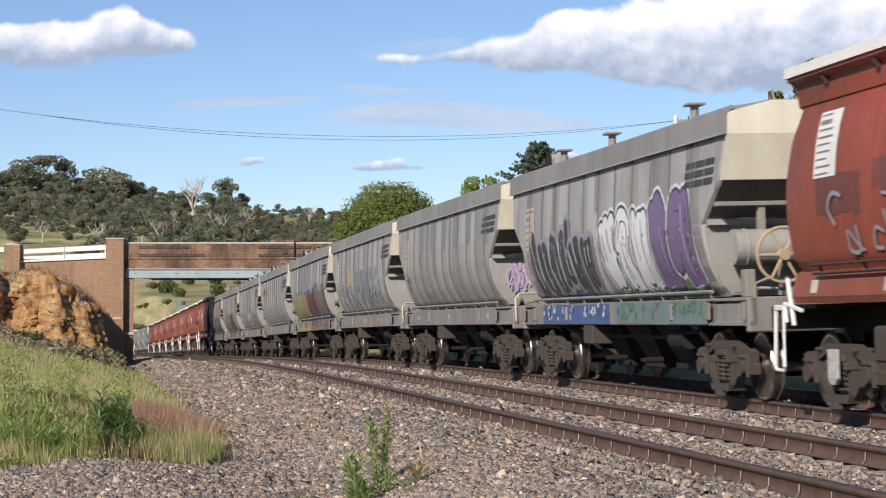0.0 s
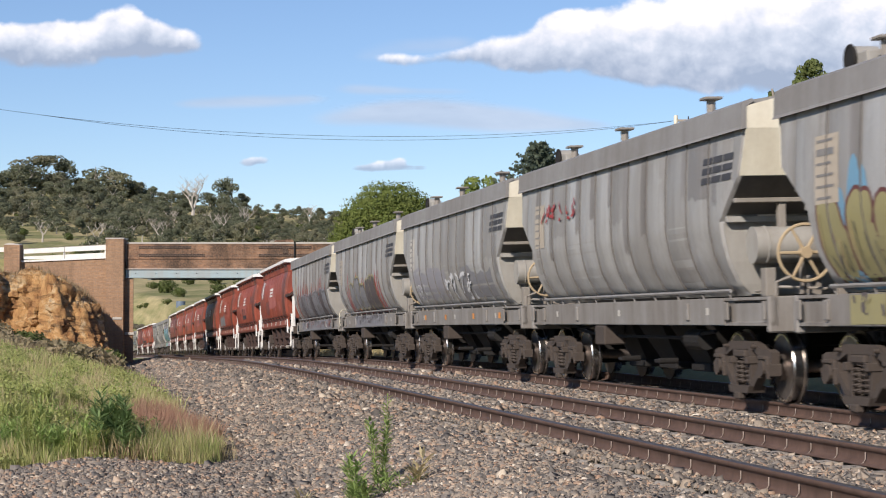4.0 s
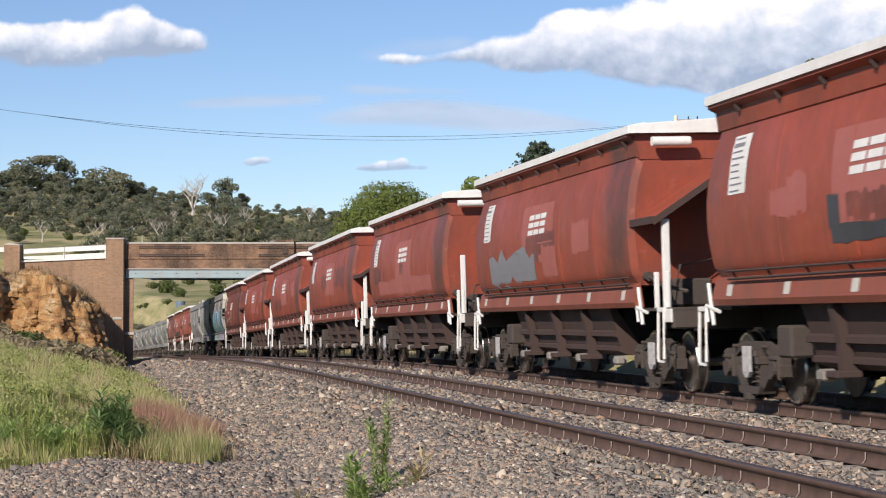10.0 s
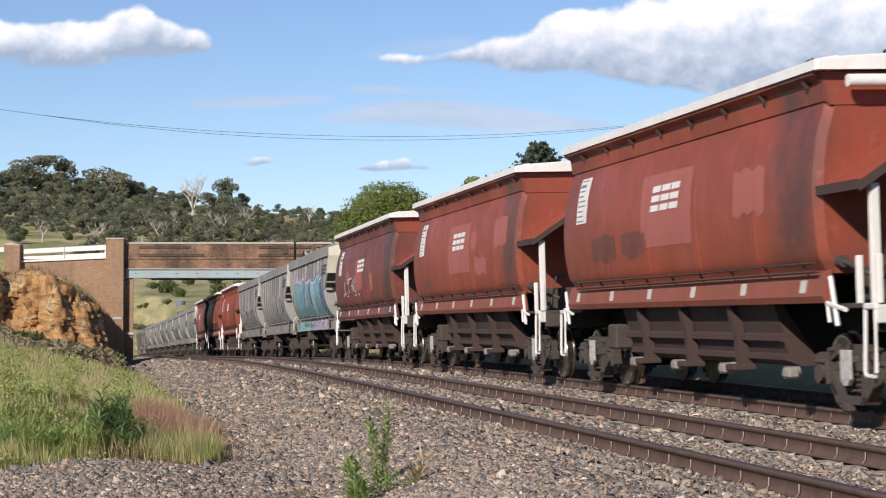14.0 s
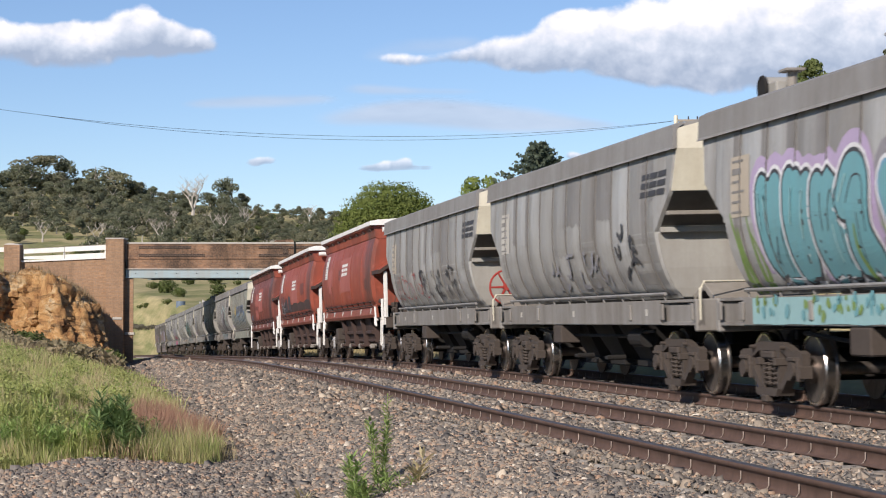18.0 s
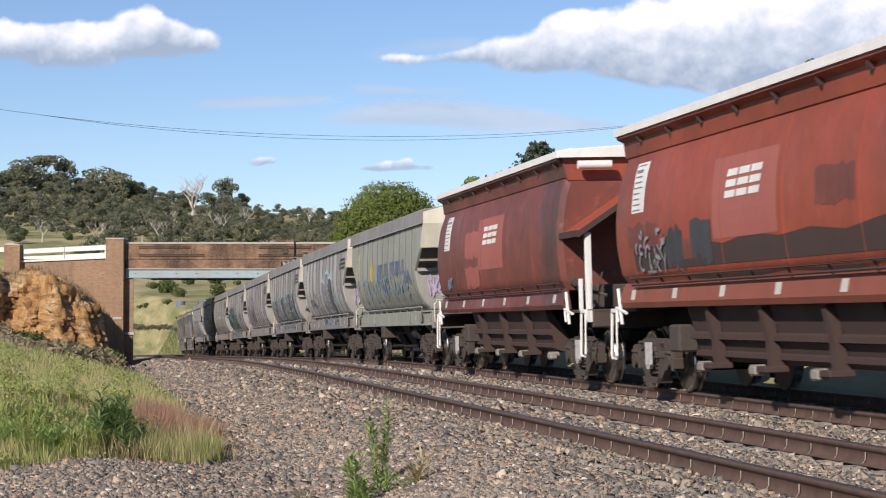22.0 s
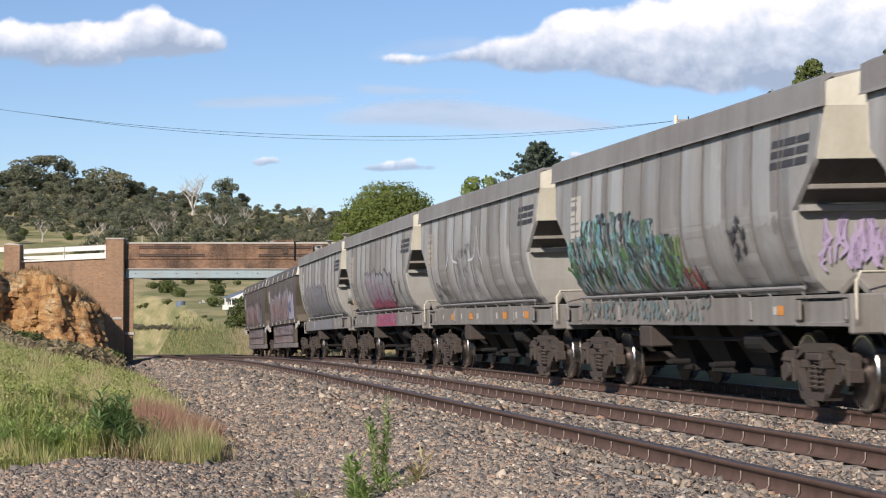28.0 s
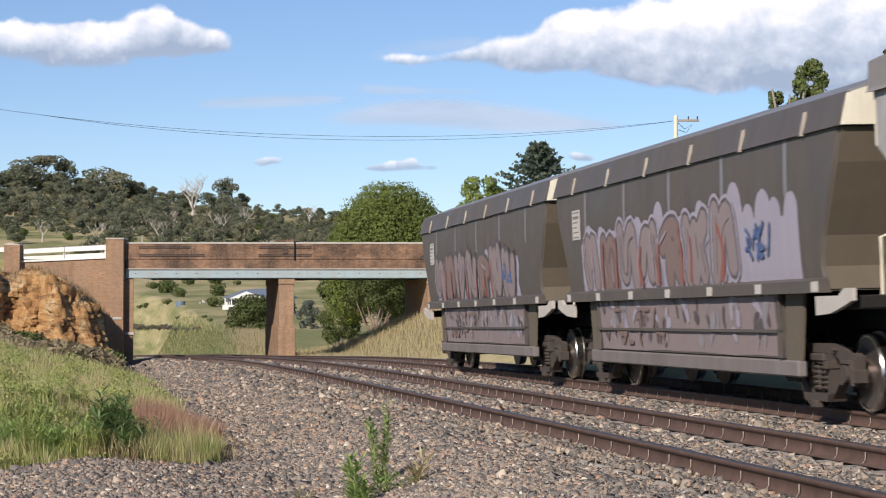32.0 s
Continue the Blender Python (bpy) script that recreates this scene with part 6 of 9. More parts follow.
    for q, zt in enumerate((2.30, 2.55, 2.72, 2.78, 2.70, 2.45)):
        tangle(_w[27], G, -0.5 + q * 1.0, 0.6 + q * 1.0, 1.45, zt, 90, ["s_black", "s_slate", "s_teal", "s_slate", "s_green", "s_black", "s_aqua", "s_slate"], 37 + q, 0.075)
    tangle(_w[27], G, -0.9, 0.1, 1.45, 2.25, 26, ["s_lime", "s_green", "s_black"], 58, 0.09, 0.016)
    tangle(_w[27], G, -1.5, -0.5, 1.42, 1.8, 22, ["s_maroon", "s_red", "s_grey"], 59, 0.08, 0.016)
    scrawl(_w[27], G, -3.6, -3.0, 1.9, 2.4, "s_black", 39, 3, 0.06)
    tangle(_w[27], W_SOLE, -1.6, 5.4, 1.04, 1.36, 130, ["s_slate", "sole"], 20, 0.10, 0.014)
    # a pale raised figure of drips and loops
    flames(_w[28], G, -0.4, 2.2, 1.55, 2.75, 15, "s_white", 40, 0.045, 0.008)
    flames(_w[28], G, -0.3, 2.1, 1.75, 3.1, 12, "s_silver", 45, 0.05, 0.010)
    for sg in (-1, 1):
        b = Paint(G, 0.016)
        b.line([(0.9 + sg * 0.5, 2.4), (0.9 + sg * 1.3, 2.5), (0.9 + sg * 1.5, 3.1), (0.9 + sg * 1.75, 2.6), (0.9 + sg * 2.1, 2.3)], 0.05)
        b.put(_w[28], "s_white")
    scrawl(_w[28], G, 0.2, 1.6, 2.15, 2.75, "s_ash", 41, 5, 0.03)
    scrawl(_w[28], G, 3.2, 4.6, 1.7, 2.0, "s_ash", 46, 4, 0.04)
    sole_marks(_w[28], [-4.4, -2.4, 1.2, 3.4], "orange", 0.14, 0.40)
    sole_marks(_w[28], [-3.5, -1.6, 0.5, 2.3], "plate", 0.13, 0.16)
    sole_marks(_w[27], [-4.4], "orange")
    tangle(_w[29], G, -4.4, -3.0, 1.7, 2.2, 20, ["s_ash", "s_grey"], 44, 0.04)
    spray(_w[29], G, -3.0, 2.2, 1.70, 2.60, 7, ["s_silver"], "s_ash", 43, 0.12, None, None, 0.2, 0.34)
    spray(_w[29], G, -2.5, 1.9, 1.44, 2.40, 6, ["s_pink"], "s_maroon", 42, 0.12, None, "s_lilac", 0.3, 0.40, None, None, "s_purple")
    patch(_w[29], W_SOLE, -2.4, 1.3, 1.03, 1.36, "s_pink", 8, 0.012, 0.006)
    tangle(_w[29], W_SOLE, -2.3, 1.2, 1.06, 1.34, 26, ["s_lilac", "s_purple"], 21, 0.05, 0.014)
    spray(_w[30], G, -2.4, 4.2, 1.48, 2.62, 6, ["s_grey"], "s_ash", 43, 0.12, None, "s_silver", 0.15, 0.40, "s_silver")
    patch(_w[30], W_SOLE, -2.4, 4.2, 1.03, 1.36, "s_grey", 8, 0.012, 0.006)
    for q, (i, sd) in enumerate(((31, 50), (32, 60))):
        w = _w[i]
        near = -5.3 if i == 31 else -4.6
        if i == 31:
            # a broad lavender ground with a scalloped top
            patch(w, D, near, 5.0, 1.56, 2.35, "s_lav", 3, 0.05, 0.004)
            flames(w, D, near, 4.8, 1.56, 2.60, 20, "s_lav", 61, 0.55, 0.0055, 0.1)
        else:
            flames(w, D, near, 5.0, 1.56, 2.5, 12, "s_lav", 62, 0.45, 0.0055, 0.1)
        spray(w, D, near + 2.2 if i == 31 else near + 0.6, 5.0, 1.56, 2.66, 7, ["s_mauve", "s_umber", "s_mauve"], "s_ash", sd, 0.03, None, "s_lav", 0.18, 0.36, "s_lav" if i == 31 else "s_ash")
        LW = lambda z: 1.30 + 0.06 * (z - 0.62) / 0.79
        patch(w, LW, -4.2, 4.2, 0.64, 1.38, "s_mauve", 9, 0.02, 0.006)
        tangle(w, LW, -4.1, 4.1, 0.66, 1.36, 60, ["s_lav", "s_ash", "s_pale"], sd + 4, 0.13, 0.012, 0.6)
        scrawl(w, D, near + 0.9, near + 1.9, 1.85, 2.3, "s_blue", sd + 20, 3, 0.07)
        flames(w, D, near + 2.5, 4.0, 1.65, 2.5, 7, "s_rust", sd + 21, 0.12, 0.032, 0.5)
        scrawl(w, LW, 0.5, 3.6, 0.75, 1.25, "s_umber", sd + 23, 5, 0.07)
    # only some of the red wagons carry a white tube under the roof end
    for i, w in enumerate(_w):
        if KIND[i] == "R" and i not in (9, 11, 12, 14, 20, 21, 22):
            for c in [c for c in w.children if c.name.startswith("end_lamp_tube")]:
                bpy.data.objects.remove(c)
    for i, mat in ((19, "redwheel"), (26, "yellow")):
        part("brake_wheel", BRAKE_WHEEL.copy(), None, _w[i], "painted brake wheel", at=pose(-0.72, -5.86, 1.80))
        ob = [c for c in _w[i].children if c.name.startswith("brake_wheel")][0]
        ob.data.materials.clear()
        ob.data.materials.append(M[mat])


decorate()


# breathers and a round hatch stand on some roofs
def roof_gear():
    bm = bmesh.new()
    rod(bm, (0, 0, 0), (0, 0, 0.27), 0.065, 10)
    box(bm, -0.13, 0.13, -0.15, 0.15, 0.26, 0.30, 0.01)
    post = mesh_of(bm, "roof_breather")
    post.materials.append(M["slope"])
    bm = bmesh.new()
    # a round, closed vent drum and its motor box
    rod(bm, (-0.16, 0.1, 0.14), (0.16, 0.1, 0.14), 0.15, 20)
    box(bm, -0.13, 0.13, -0.34, 0.0, 0.0, 0.20, 0.02)
    hatch = mesh_of(bm, "roof_valve")
    hatch.materials.append(M["end_cream"])
    # rim and near-black disc: the shade inside the vent is painted on
    bm = bmesh.new()
    ring(bm, (-0.16, 0.1, 0.14), (1, 0, 0), 0.15, 0.025, 22, 6)
    rod(bm, (-0.172, 0.1, 0.14), (-0.162, 0.1, 0.14), 0.14, 20)
    mouth = mesh_of(bm, "vent_mouth")
    mouth.materials.append(M["under"])
    for i in (1, 4, 5, 6, 7, 17, 25, 30):
        for y in (-3.4, 1.2, 4.6):
            part("roof_breather", post, None, _w[i], at=pose(-0.85, y, 3.94))
        part("roof_valve", hatch, None, _w[i], "round roof vent", at=pose(-0.80, 5.3, 3.94))
        part("vent_mouth", mouth, None, _w[i], "dark disc standing for the shaded mouth of the roof vent", at=pose(-0.80, 5.3, 3.94))


roof_gear()

# ---- the road bridge ----
BY = 129.0            # its near face
PX = BY / 3555.9      # metres to a picture step at that distance


def bx(px):
    return (px - 784) * PX


def bz(py):
    return 1.212 + (542.2 - py) * PX


def build_bridge():
    br = tagged(empty("road_bridge", pose(0, BY, 0)), "weathered brick road bridge with a pale blue steel girder", "bridge")
    def slab(name, x0, x1, y0, y1, z0, z1, mat, label="", bevel=0.015):
        bm = bmesh.new()
        box(bm, x0, x1, y0, y1, z0, z1, bevel)
        return part(name, bm, mat, br, label)
    W = 10.0
    for yy, nm in ((0.0, 1), (W - 0.4, 2)):
        slab("parapet", bx(224), bx(990), yy, yy + 0.40, bz(476.5), bz(432), M["brick_dark"])
        slab("coping", bx(224), bx(990), yy - 0.05, yy + 0.45, bz(432), bz(429), M["concrete"])
        slab("girder", bx(222), bx(990), yy + 0.04, yy + 0.34, bz(491.5), bz(477.2), M["girder"], "pale blue riveted steel girder")
        slab("girder_flange", bx(222), bx(990), yy - 0.02, yy + 0.40, bz(492.6), bz(491.5), M["girder"])
    slab("string_course", bx(224), bx(990), -0.05, 0.02, bz(459.0), bz(456.0), M["brick_dark"])
    slab("girder_ledge", bx(222), bx(990), -0.06, 0.02, bz(477.4), bz(475.6), M["concrete"])
    # sunk dark panels
    for x0, x1, y0, y1 in ((246, 338, 436.5, 440.0), (246, 362, 450, 454), (458, 551, 436.0, 439.5), (458, 551, 450, 453.5), (500, 510, 440, 450)):
        slab("panel_moulding", bx(x0), bx(x1), -0.04, 0.01, bz(y1 + 0.6), bz(y0 - 0.6), M["brick_sooty"], "sooty brick moulding", 0.008)
    slab("drain_pipe", bx(520), bx(523), -0.10, -0.02, bz(461), bz(427), M["under"])
    # raised middle of the parapet
    bm = bmesh.new()
    prism(bm, [(bx(482), bz(430)), (bx(488), bz(425)), (bx(517), bz(424)), (bx(522), bz(430))], "y", -0.03, 0.40)
    part("parapet_crest", bm, M["brick_dark"], br)
    slab("deck", bx(222), bx(990), 0.3, W - 0.3, bz(484), bz(462), M["concrete"])
    for i in range(7):
        slab("cross_beam", bx(225), bx(985), 0.9 + i * 0.95, 1.1 + i * 0.95, bz(491), bz(484), M["girder"])
    for i in range(21):
        bm = bmesh.new()
        rod(bm, (bx(240 + i * 36), -0.01, bz(484)), (bx(240 + i * 36), 0.05, bz(484)), 0.028, 8)
        part("girder_bolt", bm, M["under"], br)
    # pier walls, set along the line of the track
    h = math.radians(10)
    for px0, px1, ztop in ((494, 520, 493), (757, 790, 493)):
        bm = bmesh.new()
        x0, x1 = bx(px0), bx(px1)
        zb = bz(660)
        d = W - 0.6
        for xa, xb, y0, y1, z0, z1 in ((x0, x1, 0.15, 0.15 + d, zb, bz(ztop)), (x0 - 0.05, x1 + 0.06, 0.08, 0.2 + d, bz(503), bz(ztop)), (x0 - 0.06, x1 + 0.08, 0.05, 0.25 + d, zb, bz(576))):
            vs = box(bm, xa, xb, y0, y1, z0, z1, 0.02)
            for v in vs:
                v.co.x -= math.tan(h) * (v.co.y - 0.15)
        part("pier", bm, M["brick"], br)
    # abutment: tower, wall below, wing with white rails
    slab("abutment_tower", bx(189), bx(220.5), -0.45, 1.2, bz(660), bz(424), M["brick"])
    slab("tower_cap", bx(188), bx(221.5), -0.48, 1.25, bz(424), bz(421.5), M["concrete"])
    bm = bmesh.new()
    for x0, x1, z1 in ((bx(217), bx(236), bz(493)),):
        vs = box(bm, x0, x1, 0.1, W, bz(660), z1, 0.02)
        for v in vs:
            v.co.x -= math.tan(h) * (v.co.y - 0.1)
    part("abutment_wall", bm, M["brick"], br)
    for px0, py0 in ((201, 566), (221, 593)):
        slab("abutment_block", bx(px0), bx(px0 + 17), -0.5 if px0 < 210 else 0.0, -0.3 if px0 < 210 else 0.2, bz(py0), bz(py0 - 4.5), M["concrete"])
    bm = bmesh.new()
    prism(bm, [(bx(36), bz(660)), (bx(190), bz(660)), (bx(190), bz(456)), (bx(112), bz(460)), (bx(36), bz(463))], "y", 0.05, 0.5)
    part("wing_wall", bm, M["brick"], br)
    bm = bmesh.new()
    prism(bm, [(bx(36), bz(464.5)), (bx(190), bz(457.5)), (bx(190), bz(454.5)), (bx(36), bz(461.5))], "y", -0.05, 0.55)
    part("wing_coping", bm, M["white"], br, "white painted coping")
    # two white boards along the far side of the road
    kf = (BY + W - 0.2) / 3555.9
    fx, fz = (lambda px: (px - 784) * kf), (lambda py: 1.212 + (542.2 - py) * kf)
    for (za, zb), (zc, zd) in (((441.5, 450.0), (433.5, 442.0)), ((455.0, 462.0), (447.0, 454.0))):
        bm = bmesh.new()
        prism(bm, [(fx(30), fz(zb)), (fx(196), fz(zd)), (fx(196), fz(zc)), (fx(30), fz(za))], "y", W - 0.2, W - 0.1)
        part("fence_board", bm, M["white"], br, "white painted fence board")
    for px, a, b in ((40, 441, 470), (113, 437, 470), (186, 433, 470)):
        bm = bmesh.new()
        box(bm, fx(px) - 0.06, fx(px) + 0.06, W - 0.1, W + 0.02, fz(b), fz(a), 0.01)
        part("fence_post", bm, M["white"], br)
    bm = bmesh.new()
    pipe(bm, [(bx(38), 0.2, bz(441.0)), (bx(113), 0.2, bz(437.0)), (bx(189), 0.2, bz(433.0))], 0.02)
    part("pipe_rail", bm, M["slope"], br, "thin grey pipe hand rail")
    for px, a, b in ((40, 441, 463), (113, 437, 460), (187, 433, 456)):
        bm = bmesh.new()
        rod(bm, (bx(px), 0.2, bz(b)), (bx(px), 0.2, bz(a)), 0.02)
        part("rail_post", bm, M["slope"], br)
    slab("end_pillar", bx(9), bx(37), -0.4, 0.7, bz(660), bz(434), M["brick"])
    bm = bmesh.new()
    prism(bm, [(bx(9), bz(434)), (bx(37), bz(434)), (bx(33), bz(432)), (bx(18), bz(430.5)), (bx(12), bz(432))], "y", -0.4, 0.7)
    part("pillar_cap", bm, M["concrete"], br)
    bm = bmesh.new()
    box(bm, bx(-160), bx(190), 0.3, W, bz(520), bz(459), 0.02)
    part("approach", bm, M["ground"], br)
    bm = bmesh.new()
    prism(bm, [(bx(-200), bz(446)), (bx(8), bz(446)), (bx(8), bz(438)), (bx(-200), bz(440))], "y", 0.1, 0.2)
    part("approach_fence", bm, M["white"], br)
    # right-hand abutment and approach, mostly behind the train
    slab("far_abutment", bx(900), bx(1010), -0.4, W, bz(660), bz(492), M["brick"])
    slab("far_approach", bx(990), bx(1500), 0.0, W, bz(660), bz(462), M["brick"])


build_bridge()


# ---- clouds: a far backdrop of the sky, drifting slowly ----
def cloud_mat(name, stretch, billow):
    """Glowing vapour: a broad cover breaks up into billows; crests are white, undersides blue-grey, painted into the
    glow.
    """
    m = bpy.data.materials.new(name)
    m.use_nodes = True
    nt = m.node_tree
    nt.nodes.clear()

    def node(kind, **kw):
        n = nt.nodes.new("ShaderNode" + kind)
        for k, v in kw.items():
            n.inputs[k].default_value = v
        return n

    def calc(op, a, b):
        n = nt.nodes.new("ShaderNodeMath")
        n.operation = op
        for i, v in enumerate((a, b)):
            if isinstance(v, (int, float)):
                n.inputs[i].default_value = v
            else:
                nt.links.new(v, n.inputs[i])
        return n.outputs[0]

    tc = node("TexCoord")
    inf = node("ObjectInfo")

    def field(shift):
        mp = node("Mapping", Scale=(1.0 / stretch, 1.0, 1.0), Location=shift)
        nt.links.new(tc.outputs["Object"], mp.inputs[0])
        ad = nt.nodes.new("ShaderNodeVectorMath")
        ad.operation = "ADD"
        nt.links.new(mp.outputs[0], ad.inputs[0])
        sc = calc("MULTIPLY", inf.outputs["Random"], 4000.0)
        cb = nt.nodes.new("ShaderNodeCombineXYZ")
        nt.links.new(sc, cb.inputs[1])
        nt.links.new(cb.outputs[0], ad.inputs[1])
        v = node("TexVoronoi")
        v.feature = "SMOOTH_F1"
        for key, val in (("Scale", 1.0 / 80.0), ("Smoothness", 0.8), ("Detail", 3.0), ("Roughness", 0.5), ("Lacunarity", 2.2)):
            v.inputs[key].default_value = val
        n = node("TexNoise", Scale=1.0 / 85.0, Detail=8.0, Roughness=0.58, Distortion=0.25)
        wob = node("TexNoise", Scale=1.0 / 30.0, Detail=4.0)
        mx = nt.nodes.new("ShaderNodeVectorMath")
        mx.operation = "MULTIPLY_ADD"
        nt.links.new(wob.outputs["Color"], mx.inputs[0])
        mx.inputs[1].default_value = (22, 22, 22)
        nt.links.new(ad.outputs[0], mx.inputs[2])
        nt.links.new(ad.outputs[0], wob.inputs["Vector"])
        nt.links.new(mx.outputs[0], v.inputs["Vector"])
        nt.links.new(ad.outputs[0], n.inputs["Vector"])
        puff = calc("SUBTRACT", 0.62, v.outputs["Distance"])
        return calc("ADD", calc("MULTIPLY", puff, billow), calc("SUBTRACT", n.outputs["Fac"], 0.5))

    at = node("Attribute")
    at.attribute_name = "cloud_cover"
    sep = node("SeparateColor")
    nt.links.new(at.outputs["Color"], sep.inputs[0])
    here = field((0, 0, 0))
    lit = field((14, 0, -18))
    body = calc("ADD", sep.outputs[0], calc("MULTIPLY", here, 0.62))
    al = node("MapRange")
    al.interpolation_type = "SMOOTHSTEP"
    nt.links.new(body, al.inputs[0])
    al.inputs[1].default_value, al.inputs[2].default_value = 0.34, 0.34 + (0.42 if billow > 0.5 else 0.9)
    cover = calc("MULTIPLY", al.outputs[0], sep.outputs[2])
    # sunlight painted into the glow: billows brighten towards the upper left
    tone = calc("ADD", sep.outputs[1], calc("ADD", calc("MULTIPLY", calc("SUBTRACT", here, lit), 0.52), calc("MULTIPLY", here, 0.26)))
    ramp = node("ValToRGB")
    e = ramp.color_ramp.elements
    e[0].position, e[0].color = 0.0, (0.35, 0.44, 0.57, 1)
    e[1].position, e[1].color = 1.0, (0.97, 0.975, 1.0, 1)
    x = e.new(0.5)
    x.color = (0.61, 0.69, 0.79, 1)
    nt.links.new(tone, ramp.inputs[0])
    em = node("Emission", Strength=1.0)
    nt.links.new(ramp.outputs[0], em.inputs[0])
    mix, tr, out = node("MixShader"), node("BsdfTransparent"), node("OutputMaterial")
    nt.links.new(cover, mix.inputs[0])
    nt.links.new(tr.outputs[0], mix.inputs[1])
    nt.links.new(em.outputs[0], mix.inputs[2])
    nt.links.new(mix.outputs[0], out.inputs[0])
    return m


CUMULUS, STRATUS = cloud_mat("cumulus", 1.15, 0.95), cloud_mat("stratus", 4.0, 0.12)
SKY_Y = 3600.0


def sky_place(px, py, y=SKY_Y):
    k = y / 3555.9
    return Vector(((px - 784) * k, y, 1.212 + (542.2 - py) * k))


def cloud(x0, y0, x1, y1, lumps, drift, dist=0.0, strength=1.0, tone=0.0, flat=False, label="white fair-weather cloud with a grey underside"):
    """A bank of cloud in a stretch of sky; lumps are (across, down, half width, half height, weight)."""
    nx, nz = int((x1 - x0) / 6) + 2, int((y1 - y0) / 5) + 2
    k = (SKY_Y + dist) / 3555.9
    X, Y = np.meshgrid(np.linspace(x0, x1, nx), np.linspace(y1, y0, nz))
    d, hi = np.zeros_like(X), np.zeros_like(X)
    for a, b, rx, ry, w in lumps:
        q = ((X - a) / rx) ** 2 + ((Y - b) / ry) ** 2
        g = w * np.exp(-0.9 * q)
        d = d + g * (1 - 0.35 * np.minimum(d, 1))
        hi = hi + g * ((b - Y) / ry)
    hi = hi / (0.25 + d)
    # how high in its own column: bright heads, grey feet, shading painted by height
    in_ = d > 0.35
    top = np.where(in_, Y, 1e6).min(0)[None]
    bot = np.where(in_, Y, -1e6).max(0)[None]
    up = np.clip((bot - Y) / np.maximum(bot - top, 24.0), 0, 1)
    edge = np.clip(np.minimum(np.minimum(X - x0, x1 - X) / 14, np.minimum(Y - y0, y1 - Y) / 9), 0, 1)
    C = np.stack([np.minimum(d, 1.3) * edge - 0.25 * (1 - edge), np.clip((0.30 + 0 * hi if flat else 0.04 + 0.84 * smooth(0.08, 0.8, up) + 0.16 * hi) + tone, -0.3, 1.2), np.full_like(X, strength) * edge, np.ones_like(X)], -1)
    i = np.arange(nx * nz).reshape(nz, nx)
    f = np.stack([i[:-1, :-1], i[:-1, 1:], i[1:, 1:], i[1:, :-1]], -1).reshape(-1, 4)
    cx, cy = (x0 + x1) / 2, (y0 + y1) / 2
    me = from_np("cloud", np.stack([(X - cx) * k, np.zeros_like(X), (cy - Y) * k], -1).reshape(-1, 3), f, STRATUS if flat else CUMULUS, True)
    a = me.color_attributes.new("cloud_cover", "FLOAT_COLOR", "POINT")
    a.data.foreach_set("color", C.reshape(-1).astype(np.float32))
    ob = tagged(new("cloud", me), label, "cloud", "clouds", "structure")
    ob.visible_shadow = False
    p = sky_place(cx - drift * 13 / 32, cy, SKY_Y + dist)
    ob.location = p
    drifting.append((ob, [(0.0, Matrix.Translation(p)), (32.0, Matrix.Translation(p + Vector((drift * k, 0, 0))))]))


THIN = "thin mauve-grey veil of cloud"
cloud(-190, -20, 430, 165, [(-120, 70, 70, 32, 1), (-40, 66, 70, 30, 1), (40, 66, 60, 27, 1), (95, 62, 45, 28, 1), (150, 66, 50, 28, 1), (205, 55, 42, 34, 1), (245, 42, 40, 34, 1.1), (285, 58, 45, 28, 1), (335, 70, 40, 22, 0.9), (120, 112, 75, 20, 0.75), (40, 100, 60, 20, 0.6), (250, 88, 90, 16, 0.7)], 62)
cloud(620, -110, 1900, 220, [(685, 102, 34, 17, 0.62), (735, 106, 44, 14, 0.62), (800, 98, 50, 18, 0.9), (870, 88, 50, 27, 1.0), (940, 84, 55, 32, 1.0), (985, 45, 40, 30, 1), (1030, 40, 45, 32, 1), (1080, 50, 50, 42, 1), (1140, 60, 60, 48, 1), (1200, 50, 60, 50, 1), (1270, 30, 65, 55, 1.1), (1340, 25, 70, 65, 1.3), (1430, 25, 90, 75, 1.3), (1530, 25, 100, 85, 1.3), (1650, 10, 120, 80, 1.1), (1790, 10, 120, 80, 1), (1000, 95, 55, 30, 0.8), (1080, 112, 60, 30, 0.9), (1160, 125, 70, 32, 0.9), (1250, 135, 80, 34, 0.9), (1360, 130, 90, 38, 0.9), (1500, 130, 120, 45, 0.9), (1700, 120, 150, 50, 0.9), (940, 118, 60, 14, 0.6)], 12, 60, 1.0, 0.12)
cloud(280, 140, 620, 215, [(350, 184, 45, 10, 0.7), (420, 180, 70, 13, 0.9), (500, 178, 70, 12, 0.85), (560, 174, 40, 9, 0.6)], 40, 30, 0.62, 0.0, True, THIN)
cloud(490, 150, 1140, 275, [(600, 212, 60, 16, 0.7), (680, 200, 80, 20, 1), (760, 196, 90, 24, 1.1), (860, 208, 110, 24, 1.1), (960, 218, 100, 18, 1), (1050, 222, 60, 10, 0.7)], 24, 90, 0.72, 0.0, True, THIN)
cloud(560, 125, 900, 190, [(640, 157, 50, 12, 0.9), (700, 160, 50, 9, 0.7), (790, 162, 80, 9, 0.8)], 34, 120, 0.6, 0.0, True, THIN)
cloud(600, 40, 900, 125, [(660, 100, 40, 14, 0.5), (740, 82, 80, 20, 0.8), (830, 76, 50, 18, 0.7), (566, 105, 10, 8, 0.7)], 30, 150, 0.5, 0.0, True, THIN)
